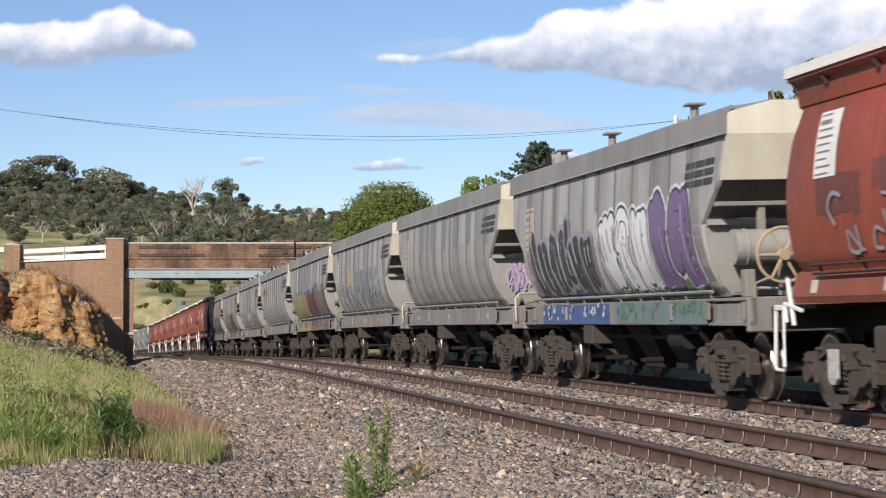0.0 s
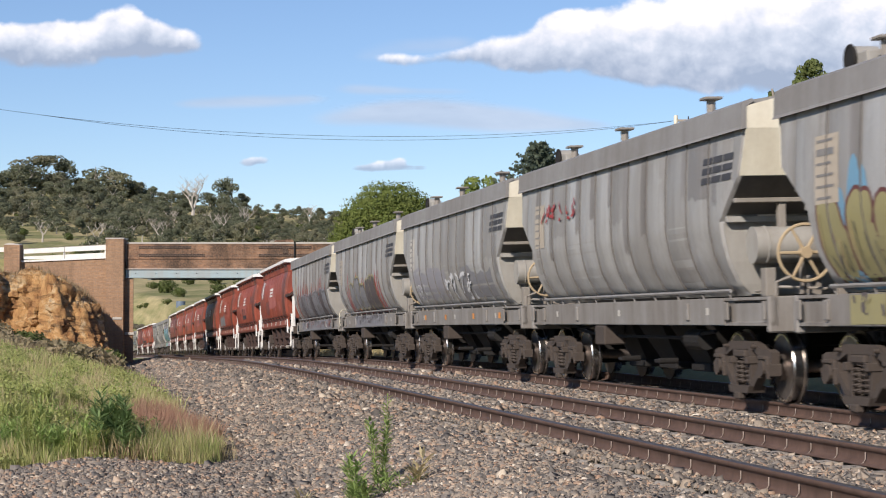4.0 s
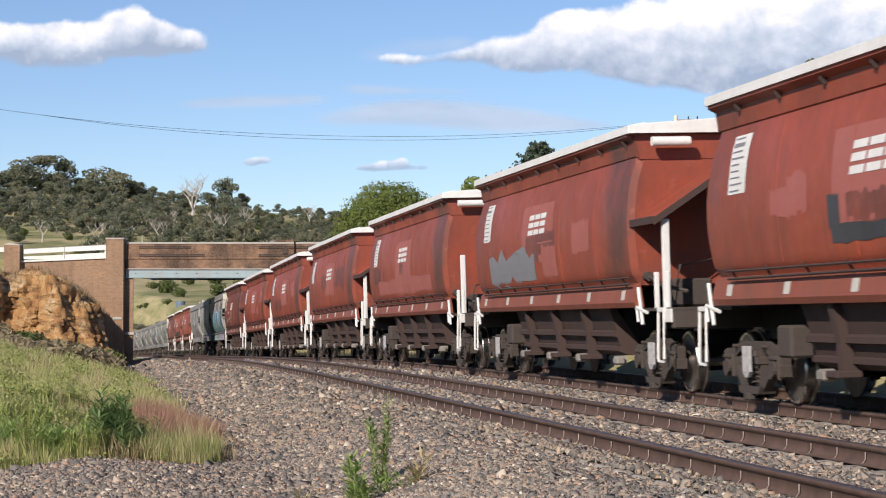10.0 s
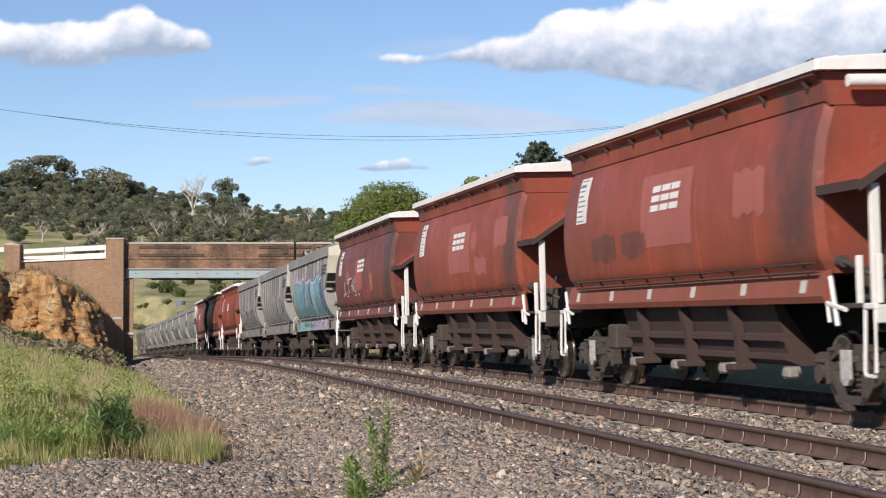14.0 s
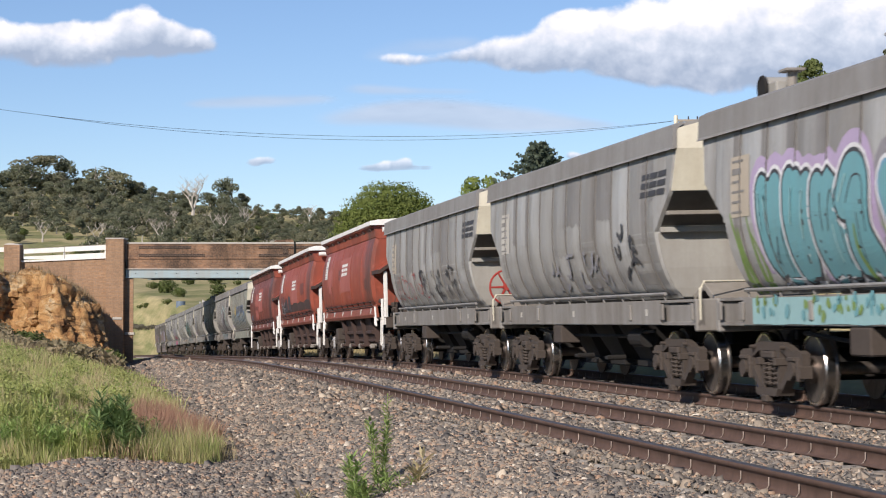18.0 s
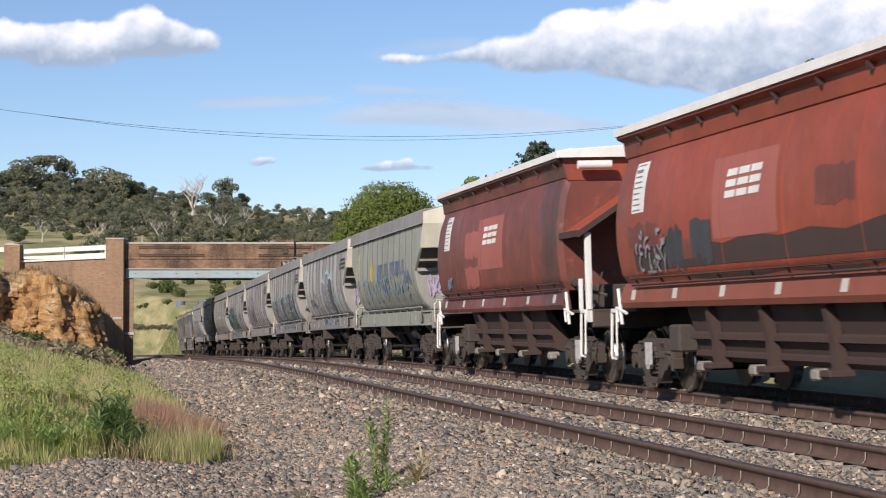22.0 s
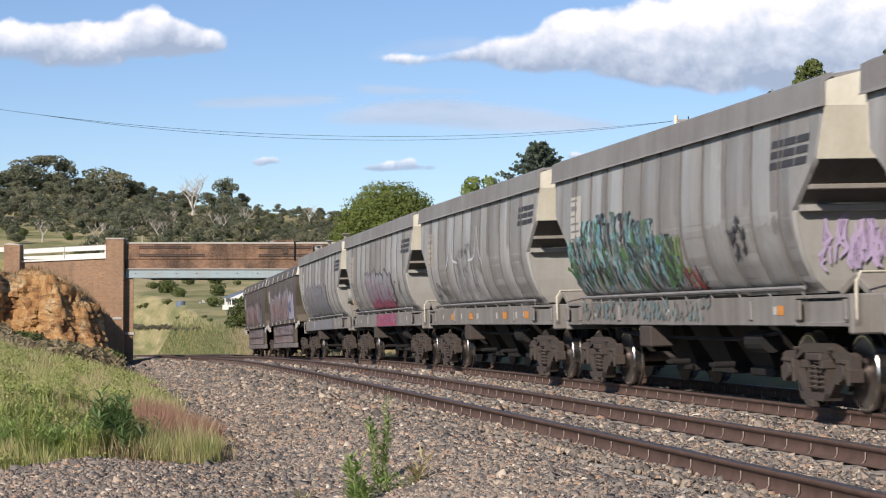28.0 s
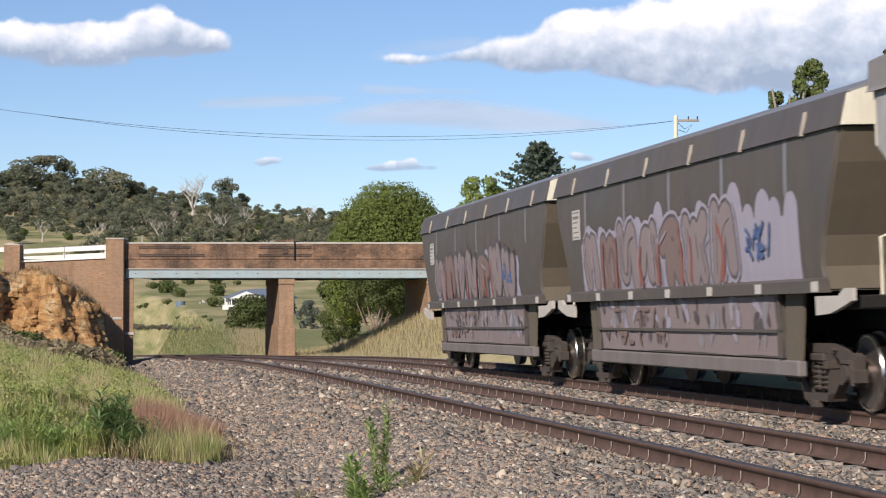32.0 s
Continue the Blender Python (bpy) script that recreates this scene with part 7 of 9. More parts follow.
cloud(405, 255, 520, 312, [(445, 287, 18, 9, 0.9), (470, 284, 20, 10, 0.9)], 28, 180, 0.85, 0.05)
cloud(600, 262, 820, 318, [(650, 298, 36, 7, 0.8), (685, 292, 26, 9, 0.9), (714, 286, 15, 11, 0.9), (745, 297, 34, 6, 0.8)], 24, 200, 0.8, -0.05)
cloud(980, 250, 1070, 310, [(1010, 275, 16, 11, 1), (1032, 280, 18, 10, 1)], 10, 220, 0.9, 0.05)


# ---- growing things ----
def leaf_mat(name, dark, light, dry=None):
    m = Mat(name, 0.75, 0.0, 0.25)
    c = m.mix(m.ramp(m.island(), (0.0, 0.0), (1.0, 1.0)), dark, light)
    f = m.ramp(m.noise(0.9, 4, 0.6), (0.35, 0.0), (0.7, 1.0))
    c = m.mix(m.math("MULTIPLY", f, 0.7), c, dry if dry else tuple(0.5 * v for v in dark))
    k = m.math("ADD", m.math("MULTIPLY", m.random(), 0.35), 0.82)
    n = m.nt.nodes.new("ShaderNodeHueSaturation")
    m.put(n.inputs["Value"], k)
    m.put(n.inputs["Color"], c)
    # thin leaves let part of the light through
    mx, tl = m.nt.nodes.new("ShaderNodeMixShader"), m.nt.nodes.new("ShaderNodeBsdfTranslucent")
    out = m.nt.nodes["Material Output"]
    mx.inputs[0].default_value = 0.38
    m.put(tl.inputs[0], n.outputs[0])
    m.nt.links.new(m.b.outputs[0], mx.inputs[1])
    m.nt.links.new(tl.outputs[0], mx.inputs[2])
    m.nt.links.new(mx.outputs[0], out.inputs[0])
    return m.done(n.outputs[0])


M["gum_leaf"] = leaf_mat("gum_leaves", (0.155, 0.165, 0.095), (0.26, 0.265, 0.165), (0.24, 0.22, 0.15))
M["gum_dark"] = leaf_mat("dark_gum_leaves", (0.12, 0.14, 0.085), (0.205, 0.225, 0.14), (0.18, 0.18, 0.12))
M["pepper_leaf"] = leaf_mat("fresh_green_leaves", (0.14, 0.19, 0.042), (0.25, 0.30, 0.08), (0.20, 0.235, 0.065))
M["conifer_leaf"] = leaf_mat("conifer_needles", (0.075, 0.105, 0.075), (0.16, 0.20, 0.135), (0.12, 0.14, 0.10))
M["bush_leaf"] = leaf_mat("bush_leaves", (0.075, 0.11, 0.03), (0.15, 0.19, 0.06), (0.12, 0.12, 0.05))
M["silver_leaf"] = leaf_mat("silver_leaves", (0.11, 0.13, 0.10), (0.20, 0.22, 0.17))
M["bark"] = painted("grey_bark", (0.33, 0.29, 0.24), (0.17, 0.14, 0.11), 0.6, 0.9)
M["pale_bark"] = painted("pale_gum_bark", (0.52, 0.48, 0.41), (0.30, 0.26, 0.21), 0.5, 0.9)
M["dead_wood"] = painted("bleached_dead_wood", (0.50, 0.46, 0.40), (0.30, 0.26, 0.22), 0.5, 0.9)
M["grass_green"] = leaf_mat("green_grass", (0.20, 0.27, 0.07), (0.43, 0.48, 0.17), (0.52, 0.45, 0.23))
M["grass_dry"] = leaf_mat("dry_grass", (0.38, 0.31, 0.16), (0.60, 0.52, 0.31), (0.46, 0.38, 0.22))
M["grass_red"] = leaf_mat("reddish_dry_grass", (0.34, 0.175, 0.12), (0.52, 0.32, 0.225), (0.44, 0.31, 0.2))
M["grass_brown"] = leaf_mat("brown_grass", (0.20, 0.13, 0.075), (0.36, 0.27, 0.16), (0.28, 0.22, 0.12))
M["weed"] = leaf_mat("weed_leaves", (0.21, 0.32, 0.085), (0.41, 0.53, 0.18), (0.33, 0.41, 0.13))
M["weed_pale"] = leaf_mat("pale_weed_leaves", (0.24, 0.32, 0.08), (0.50, 0.55, 0.19), (0.46, 0.43, 0.19))
M["scrub"] = leaf_mat("dry_brown_scrub", (0.25, 0.19, 0.12), (0.42, 0.34, 0.22), (0.24, 0.23, 0.11))
M["scrub_grey"] = leaf_mat("grey_scrub", (0.12, 0.115, 0.085), (0.21, 0.20, 0.155), (0.16, 0.14, 0.11))
M["reed"] = leaf_mat("green_reeds", (0.13, 0.20, 0.075), (0.26, 0.33, 0.13), (0.30, 0.30, 0.13))
M["thistle"] = leaf_mat("thistle_leaves", (0.12, 0.20, 0.07), (0.25, 0.35, 0.14), (0.17, 0.24, 0.09))


def leaves(P, size, rng, flat=0.0, long=1.6, out=None, jitter=0.55):
    """Small leaf-clump quads at the places P, turned anyhow or facing out of the crown."""
    n = len(P)
    a = rng.normal(size=(n, 3))
    if out is not None:
        nn = out + jitter * rng.normal(size=(n, 3))
        nn /= np.linalg.norm(nn, axis=1)[:, None] + 1e-9
        a -= nn * (a * nn).sum(1)[:, None]
    a[:, 2] *= 1 - flat
    a /= np.linalg.norm(a, axis=1)[:, None] + 1e-9
    b = rng.normal(size=(n, 3)) if out is None else np.cross(nn, a)
    b -= a * (a * b).sum(1)[:, None]
    b /= np.linalg.norm(b, axis=1)[:, None] + 1e-9
    s = (size * rng.uniform(0.6, 1.4, n))[:, None]
    a, b = a * s * long * 0.5, b * s * 0.5
    v = np.stack([P - a, P + b * 0.9 - a * 0.1, P + a, P - b * 0.9 + a * 0.1], 1)
    return v.reshape(-1, 3), np.arange(n * 4).reshape(n, 4)


def lobes_points(lobes, n, rng, hollow=0.72):
    w = np.array([l[3] * l[3] for l in lobes])
    k = rng.choice(len(lobes), n, p=w / w.sum())
    L = np.array(lobes)[k]
    d = rng.normal(size=(n, 3))
    d /= np.linalg.norm(d, axis=1)[:, None]
    r = rng.uniform(hollow, 1.0, n) ** 0.6
    # little tufts, so that the outline is uneven
    tuft = 1 + 0.16 * np.sin(d[:, 0] * 9 + k) * np.sin(d[:, 1] * 8 + 2 * k) + 0.08 * np.sin(d[:, 2] * 17 + k)
    return L[:, :3] + d * (L[:, 3] * r * tuft)[:, None] * np.array([1, 1, L[0, 4] if L.shape[1] > 4 else 0.8]), d


def limb_tree(bm, rng, base, top, r, forks, spread, depth=2):
    """A tapered trunk that forks."""
    base, top = Vector(base), Vector(top)
    mid = (base + top) / 2 + Vector((rng.uniform(-1, 1), rng.uniform(-1, 1), 0)) * (top - base).length * 0.06
    rod(bm, base, mid, r, 7, r * 0.8)
    rod(bm, mid, top, r * 0.8, 7, r * 0.6)
    tips = []
    if depth <= 0:
        return [top]
    for i in range(forks):
        a = 2 * math.pi * (i + rng.uniform(0, 0.8)) / forks
        L = (top - base).length * rng.uniform(0.55, 0.85)
        d = Vector((math.cos(a) * spread, math.sin(a) * spread, 1)).normalized() * L
        d.x += rng.uniform(-0.2, 0.2) * L
        st = mid.lerp(top, rng.uniform(0.5, 1.0))
        tips += limb_tree(bm, rng, st, st + d, r * 0.5, forks, spread * 1.15, depth - 1)
    return tips


def tree_meshes(seed, height, trunk, lobes, nleaf, leaf, lm, bark, depth=2, forks=3, spread=0.55, flat=0.8):
    rnd, rng = random.Random(seed), np.random.default_rng(seed)
    bm = bmesh.new()
    limb_tree(bm, rnd, (0, 0, -0.3), (rnd.uniform(-0.2, 0.2), 0, height * trunk), height * 0.028, forks, spread, depth)
    wood = mesh_of(bm, "trunk")
    wood.materials.append(bark)
    P, d = lobes_points([(*l, flat) for l in lobes], nleaf, rng, 0.80)
    v, f = leaves(P, leaf, rng, out=d, jitter=0.38)
    return wood, from_np("crown", v, f, lm)


def plant_tree(name, meshes, m, label, group=""):
    t = tagged(empty(name, m), label, "tree", group)
    part("trunk", meshes[0], None, t)
    if meshes[1] is not None:
        part("crown", meshes[1], None, t)
    return t


def gum_variants():
    out = []
    for i in range(7):
        r = random.Random(50 + i)
        H = 11.0
        lobes = []
        for j in range(16):
            a, d = r.uniform(0, 6.28), r.uniform(0.3, 3.7)
            lobes.append((d * math.cos(a), d * math.sin(a), r.uniform(3.6, 10.2) - d * 0.25, r.uniform(1.0, 1.9)))
        lobes.append((0, 0, 9.0, 2.0))
        out.append(tree_meshes(60 + i, H, 0.42, lobes, 1900, 0.44, M["gum_leaf" if i % 2 else "gum_dark"], M["pale_bark"], 2, 3, 0.6, 0.85))
    return out


def dead_variants():
    out = []
    for i in range(3):
        r = random.Random(80 + i)
        bm = bmesh.new()
        limb_tree(bm, r, (0, 0, -0.4), (0.3, 0, 4.2), 0.55, 3, 0.75, 4 if i == 0 else 3)
        me = mesh_of(bm, "trunk")
        me.materials.append(M["dead_wood"])
        out.append(me)
    return out


def far_place(px, y):
    x = (px - 784) * y / 3555.9
    return x, y, float(land(x, y)[0])


def ground_seen(px, py, y0=135.0, y1=620.0):
    """The first ground along a line of sight from the eye."""
    y = np.arange(y0, y1, 0.5)
    x = (px - 784) * y / 3555.9
    z = land(x, y)[0]
    s = 542.2 - (z - 1.212) * 3555.9 / y
    k = int(np.argmax(s <= py)) if (s <= py).any() else len(y) - 1
    return float(x[k]), float(y[k]), float(z[k])


def build_hill_woods():
    gums = gum_variants()
    bush = []
    for i in range(3):
        r = random.Random(90 + i)
        lobes = [(r.uniform(-1.4, 1.4), r.uniform(-1.2, 1.2), r.uniform(0.5, 1.5), r.uniform(0.7, 1.2)) for _ in range(6)]
        rng = np.random.default_rng(90 + i)
        P, d = lobes_points([(*l, 0.8) for l in lobes], 1000, rng)
        v, f = leaves(P, 0.22, rng, out=d)
        bush.append(from_np("bush", v, f, M["bush_leaf"]))
    bush.append(from_np("bush", v, f, M["scrub_grey"]))
    rnd = random.Random(5)
    lab = "grey-green gum tree on the wooded hillside"
    first = [None] * 7
    spots = []
    # along the skyline: across, height of the top above the horizon in steps, width
    for px, top, wd in ((18, 296, 62), (66, 271, 86), (113, 278, 46), (150, 312, 60), (182, 291, 104), (238, 317, 66), (262, 340, 40), (402, 309, 46), (372, 345, 34), (455, 372, 40), (505, 370, 34), (532, 378, 44), (566, 380, 50), (590, 384, 50), (318, 338, 36), (205, 300, 60), (40, 288, 70), (95, 300, 60)):
        y = rnd.uniform(860, 900)
        x, y, z = far_place(px, y)
        zt = 1.212 + (542.2 - top) * y / 3555.9
        h = max(4.0, zt - z, 0.8 * wd * y / 3555.9)
        spots.append((x, y, zt - h, h, wd * y / 3555.9))
    n = 0
    while n < 430:
        px, y = rnd.uniform(-40, 640), rnd.uniform(560, 900)
        if n % 4 == 0:
            px, y = rnd.uniform(-40, 330), rnd.uniform(700, 870)
        elif n % 4 == 2:
            px, y = rnd.uniform(380, 640), rnd.uniform(660, 890)
        if y < 680 and px < 260 and rnd.random() < 0.72:
            continue
        if y < 640 and rnd.random() < 0.5:
            continue
        x, y, z = far_place(px, y)
        h = rnd.uniform(4.6, 8.6) * (0.68 if px > 430 else 1.0)
        spots.append((x, y, z, h, h * rnd.uniform(0.75, 1.15)))
        n += 1
    wood_co, wood_f, nv = [], [], 0
    for i, (x, y, z, h, wd) in enumerate(spots):
        k = i % 7
        m = Matrix.Translation((x, y, z - 0.3)) @ Matrix.Rotation(rnd.uniform(0, 6.28), 4, "Z") @ Matrix.Diagonal((wd / 8.5, wd / 8.5, h / 11.2, 1))
        if i >= 290:
            me = gums[k][1]
            co = np.empty(len(me.vertices) * 3, np.float32)
            me.vertices.foreach_get("co", co)
            mm = np.array(m)
            wood_co.append(co.reshape(-1, 3) @ mm[:3, :3].T + mm[:3, 3])
            wood_f.append(np.arange(len(me.vertices)).reshape(-1, 4) + nv)
            nv += len(me.vertices)
        elif first[k] is None:
            first[k] = plant_tree("gum_tree", gums[k], m, lab, "gum trees on the hill")
        else:
            t = copy_thing(first[k], Matrix.Identity(4))
            t.matrix_basis = m
    tagged(new("gum_wood", from_np("gum_wood", np.concatenate(wood_co), np.concatenate(wood_f), M["gum_dark"])), "grey-green gum wood covering the hillside", "wood", kind="stuff")
    dead = dead_variants()
    for j, (px, y, h) in enumerate(((340, 780, 23.0), (432, 760, 12.5), (388, 700, 12), (548, 830, 10), (75, 640, 9), (172, 620, 10), (282, 640, 10), (228, 620, 9), (307, 760, 9), (365, 780, 7), (200, 650, 7), (480, 620, 6))):
        x, y, z = far_place(px, y)
        m = Matrix.Translation((x, y, z - 0.2)) @ Matrix.Rotation(j * 1.3, 4, "Z") @ Matrix.Diagonal((h / 13, h / 13, h / 13.0, 1))
        tagged(part("dead_tree", dead[j % 3], None, at=m), "bleached dead tree standing bare on the hillside", "tree", "dead trees on the hill")
    firstb = [None] * 3
    for i in range(120):
        px, y = rnd.uniform(-30, 620), rnd.uniform(300, 880)
        if y < 520 and (px < 236 or rnd.random() < 0.6):
            continue
        x, y, z = far_place(px, y)
        if z < -1.5:
            continue
        s = rnd.uniform(0.6, 1.6)
        m = Matrix.Translation((x, y, z)) @ Matrix.Rotation(rnd.uniform(0, 6.28), 4, "Z") @ Matrix.Diagonal((s, s, s, 1))
        tagged(part("bush", bush[i % 3], None, at=m), "low green bush in dry pasture", "bush", "bushes on the hill")
    # the scrub line and the small trees in the paddock seen under the bridge
    for px, py, wd in ((258, 546, 18), (296, 540, 20), (248, 547, 12), (315, 566, 10), (372, 570, 12), (362, 564, 12), (334, 505, 26), (270, 512, 24), (420, 505, 16)):
        x, y, z = ground_seen(px, py)
        s = wd * y / 3555.9 / 4.0
        m = Matrix.Translation((x, y, z)) @ Matrix.Diagonal((s, s, s, 1))
        tagged(part("bush", bush[0], None, at=m), "dark rounded bush in the paddock", "bush", "bushes in the paddock")
    for i in range(26):
        px = 240 + i * 4.7 + rnd.uniform(-2, 2)
        x, y, z = ground_seen(px, 584 + rnd.uniform(-3, 3) + 0.03 * i)
        s = rnd.uniform(13, 20) * (1.15 - 0.02 * i) * y / 3555.9 / 4.0
        tagged(part("bush", bush[3], None, at=Matrix.Translation((x, y, z)) @ Matrix.Rotation(i * 1.1, 4, "Z") @ Matrix.Diagonal((s * 1.2, s, s * 0.8, 1))), "grey-green scrub along the fence line", "bush", "scrub along the fence line")


build_hill_woods()


def big_tree(name, px, y, top, width, base_z, seed, lm, label, nleaf=9000, leaf=0.26, low=0.12, lob=16, bark="bark", trunk=0.3, spread=0.7):
    x = (px - 784) * y / 3555.9
    H = 1.212 + (542.2 - top) * y / 3555.9 - base_z
    R = width * y / 3555.9 / 2
    r = random.Random(seed)
    lobes = []
    for j in range(lob):
        t = low + (1 - low) * (j + 0.5) / lob
        rr = R * max(0.05, 1 - abs((t - 0.46) / 0.58) ** 3.0) ** 0.5
        a = j * 2.4 + r.uniform(-0.4, 0.4)
        q = R * r.uniform(0.26, 0.36)
        d = max(0.0, rr - q)
        lobes.append((d * math.cos(a), d * math.sin(a), H * t - q * 0.5, q))
        lobes.append((d * math.cos(a + 2.6), d * math.sin(a + 2.6), H * t - q * 0.4, q * 0.9))
    lobes.append((0, 0, H * 0.62, R * 0.55))
    ms = tree_meshes(seed, H, trunk, lobes, nleaf, leaf, lm, M[bark], 2, 4, spread, 0.85)
    return plant_tree(name, ms, pose(x, y, base_z), label)


big_tree("pepper_tree", 690, 168, 332, 240, -2.6, 11, M["pepper_leaf"], "broad round-crowned green pepper tree behind the bridge", 90000, 0.125, 0.30, 60)
big_tree("pepper_tree", 606, 176, 420, 92, -2.6, 21, M["bush_leaf"], "low green tree beside the bridge pier", 20000, 0.12, 0.10, 18)
big_tree("pepper_tree", 722, 172, 400, 110, -1.6, 23, M["bush_leaf"], "low green tree beside the bridge pier", 20000, 0.12, 0.22, 18)
def low_limbs(tree, seed):
    """Reddish limbs that sprawl out of the shade under the crown."""
    r = random.Random(seed)
    for i in range(9):
        bm = bmesh.new()
        a = Vector((r.uniform(-0.3, 0.3), -2.4, 0.2))
        e = Vector((r.uniform(-2.4, 1.8), -2.2 + r.uniform(-0.8, 0.6), r.uniform(1.6, 3.6)))
        m = a.lerp(e, 0.5) + Vector((r.uniform(-0.3, 0.3), 0, -0.3))
        rod(bm, a, m, 0.10, 7, 0.075)
        rod(bm, m, e, 0.075, 7, 0.03)
        part("limb", bm, M["limb_bark"], tree, "reddish-brown bare limb")


M["limb_bark"] = painted("reddish_bark", (0.24, 0.165, 0.115), (0.13, 0.10, 0.075), 0.6, 0.9)
low_limbs(big_tree("pepper_tree", 668, 160, 440, 120, -1.6, 24, M["bush_leaf"], "low spreading pepper tree with bare sprawling limbs", 14000, 0.12, 0.42, 18), 6)
big_tree("garden_tree", 852, 158, 311, 112, -1.0, 12, M["pepper_leaf"], "leafy green tree behind the railway", 11000, 0.18, 0.1, 18)
big_tree("garden_tree", 880, 162, 330, 90, -1.0, 13, M["bush_leaf"], "dark green leafy tree behind the railway", 8000, 0.18, 0.1, 16)
big_tree("tall_gum_tree", 1436, 130, 104, 96, 1.0, 14, M["bush_leaf"], "tall thin gum tree with a sparse crown", 3800, 0.2, 0.62, 16, trunk=0.40, spread=0.12)
big_tree("tall_gum_tree", 1374, 132, 158, 52, 1.0, 19, M["bush_leaf"], "thin gum tree with a small sparse crown", 1800, 0.2, 0.74, 9, trunk=0.45, spread=0.12)
big_tree("tall_gum_tree", 1592, 128, 78, 90, 1.0, 16, M["gum_dark"], "tall dark gum tree", 2500, 0.3, 0.6, 10, trunk=0.4, spread=0.25)
_x, _y, _z = ground_seen(448, 586)
big_tree("spreading_bush", 446, _y, 524, 98, _z, 17, M["bush_leaf"], "dense rounded dark green bush by the paddock", 7000, 0.2, 0.05, 14, trunk=0.2)
_x, _y, _z = ground_seen(545, 582)
big_tree("silver_bush", 545, _y, 531, 46, _z, 18, M["silver_leaf"], "silvery-green shrub in the dry grass", 2200, 0.16, 0.05, 8, trunk=0.2)


def conifer():
    y = 150.0
    x = (955 - 784) * y / 3555.9
    base = 0.0
    H = 1.212 + (542.2 - 251) * y / 3555.9 - base
    rng, r = np.random.default_rng(4), random.Random(4)
    t = tagged(empty("conifer", pose(x, y, base)), "dark blue-green conifer with tiered upswept branches", "tree")
    bm = bmesh.new()
    rod(bm, (0, 0, -0.5), (0, 0, H), 0.22, 8, 0.03)
    part("trunk", bm, M["bark"], t)
    P = []
    for i in range(150):
        z = H * (0.35 + 0.64 * (i / 150) ** 0.8)
        L = min(3.4, 0.3 + 1.1 * (H - z)) * r.uniform(0.65, 1.1)
        a = i * 2.399
        for k in range(46):
            q = r.uniform(0.15, 1.0)
            P.append((q * L * math.cos(a) + r.gauss(0, 0.10), q * L * math.sin(a) + r.gauss(0, 0.10), z + 0.28 * L * q * q - 0.12 * L * q + r.gauss(0, 0.06)))
    v, f = leaves(np.array(P), 0.22, rng)
    part("crown", from_np("crown", v, f, M["conifer_leaf"]), None, t)


conifer()


# ---- grass on the bank, weeds in the gravel ----
def blades(P, h, w, rng, bend=0.35):
    """Grass blades: a bent, tapered strip each."""
    n = len(P)
    a = rng.uniform(0, 6.283, n)
    side = np.stack([np.cos(a), np.sin(a), np.zeros(n)], -1) * (w * rng.uniform(0.6, 1.4, n))[:, None] * 0.5
    b = rng.uniform(0, 6.283, n)
    H = h * rng.uniform(0.5, 1.3, n)
    lean = np.stack([np.cos(b), np.sin(b), np.zeros(n)], -1) * (H * bend * rng.uniform(0.1, 1.3, n))[:, None]
    up = np.array([0, 0, 1.0]) * H[:, None]
    mid = P + up * 0.55 + lean * 0.35
    tip = P + up + lean
    v = np.stack([P - side, P + side, mid + side * 0.8, mid - side * 0.8, tip], 1)
    i = (np.arange(n) * 5)[:, None]
    f = np.concatenate([i + [0, 1, 2], i + [0, 2, 3], i + [3, 2, 4]], 0)
    return v.reshape(-1, 3), f


def scatter(n, y0, y1, px0, px1, rng, keep):
    y = y0 + (y1 - y0) * rng.random(n)
    x = (px0 + (px1 - px0) * rng.random(n) - 784) * y / 3555.9
    s = s_of(y)
    o = (x - np.interp(s, _s, _tx)) * np.cos(np.interp(s, _s, _th))
    ok = keep(x, y, o)
    x, y = x[ok], y[ok]
    return np.stack([x, y, land(x, y)[0] - 0.02], -1)


def grass(name, label, mat, pieces):
    vs, fs, k = [], [], 0
    for P, h, w, seed in pieces:
        v, f = blades(P, h, w, np.random.default_rng(seed))
        vs.append(v)
        fs.append(f + k)
        k += len(v)
    tagged(new(name, from_np(name, np.concatenate(vs), np.concatenate(fs), mat)), label, "grass", kind="stuff")


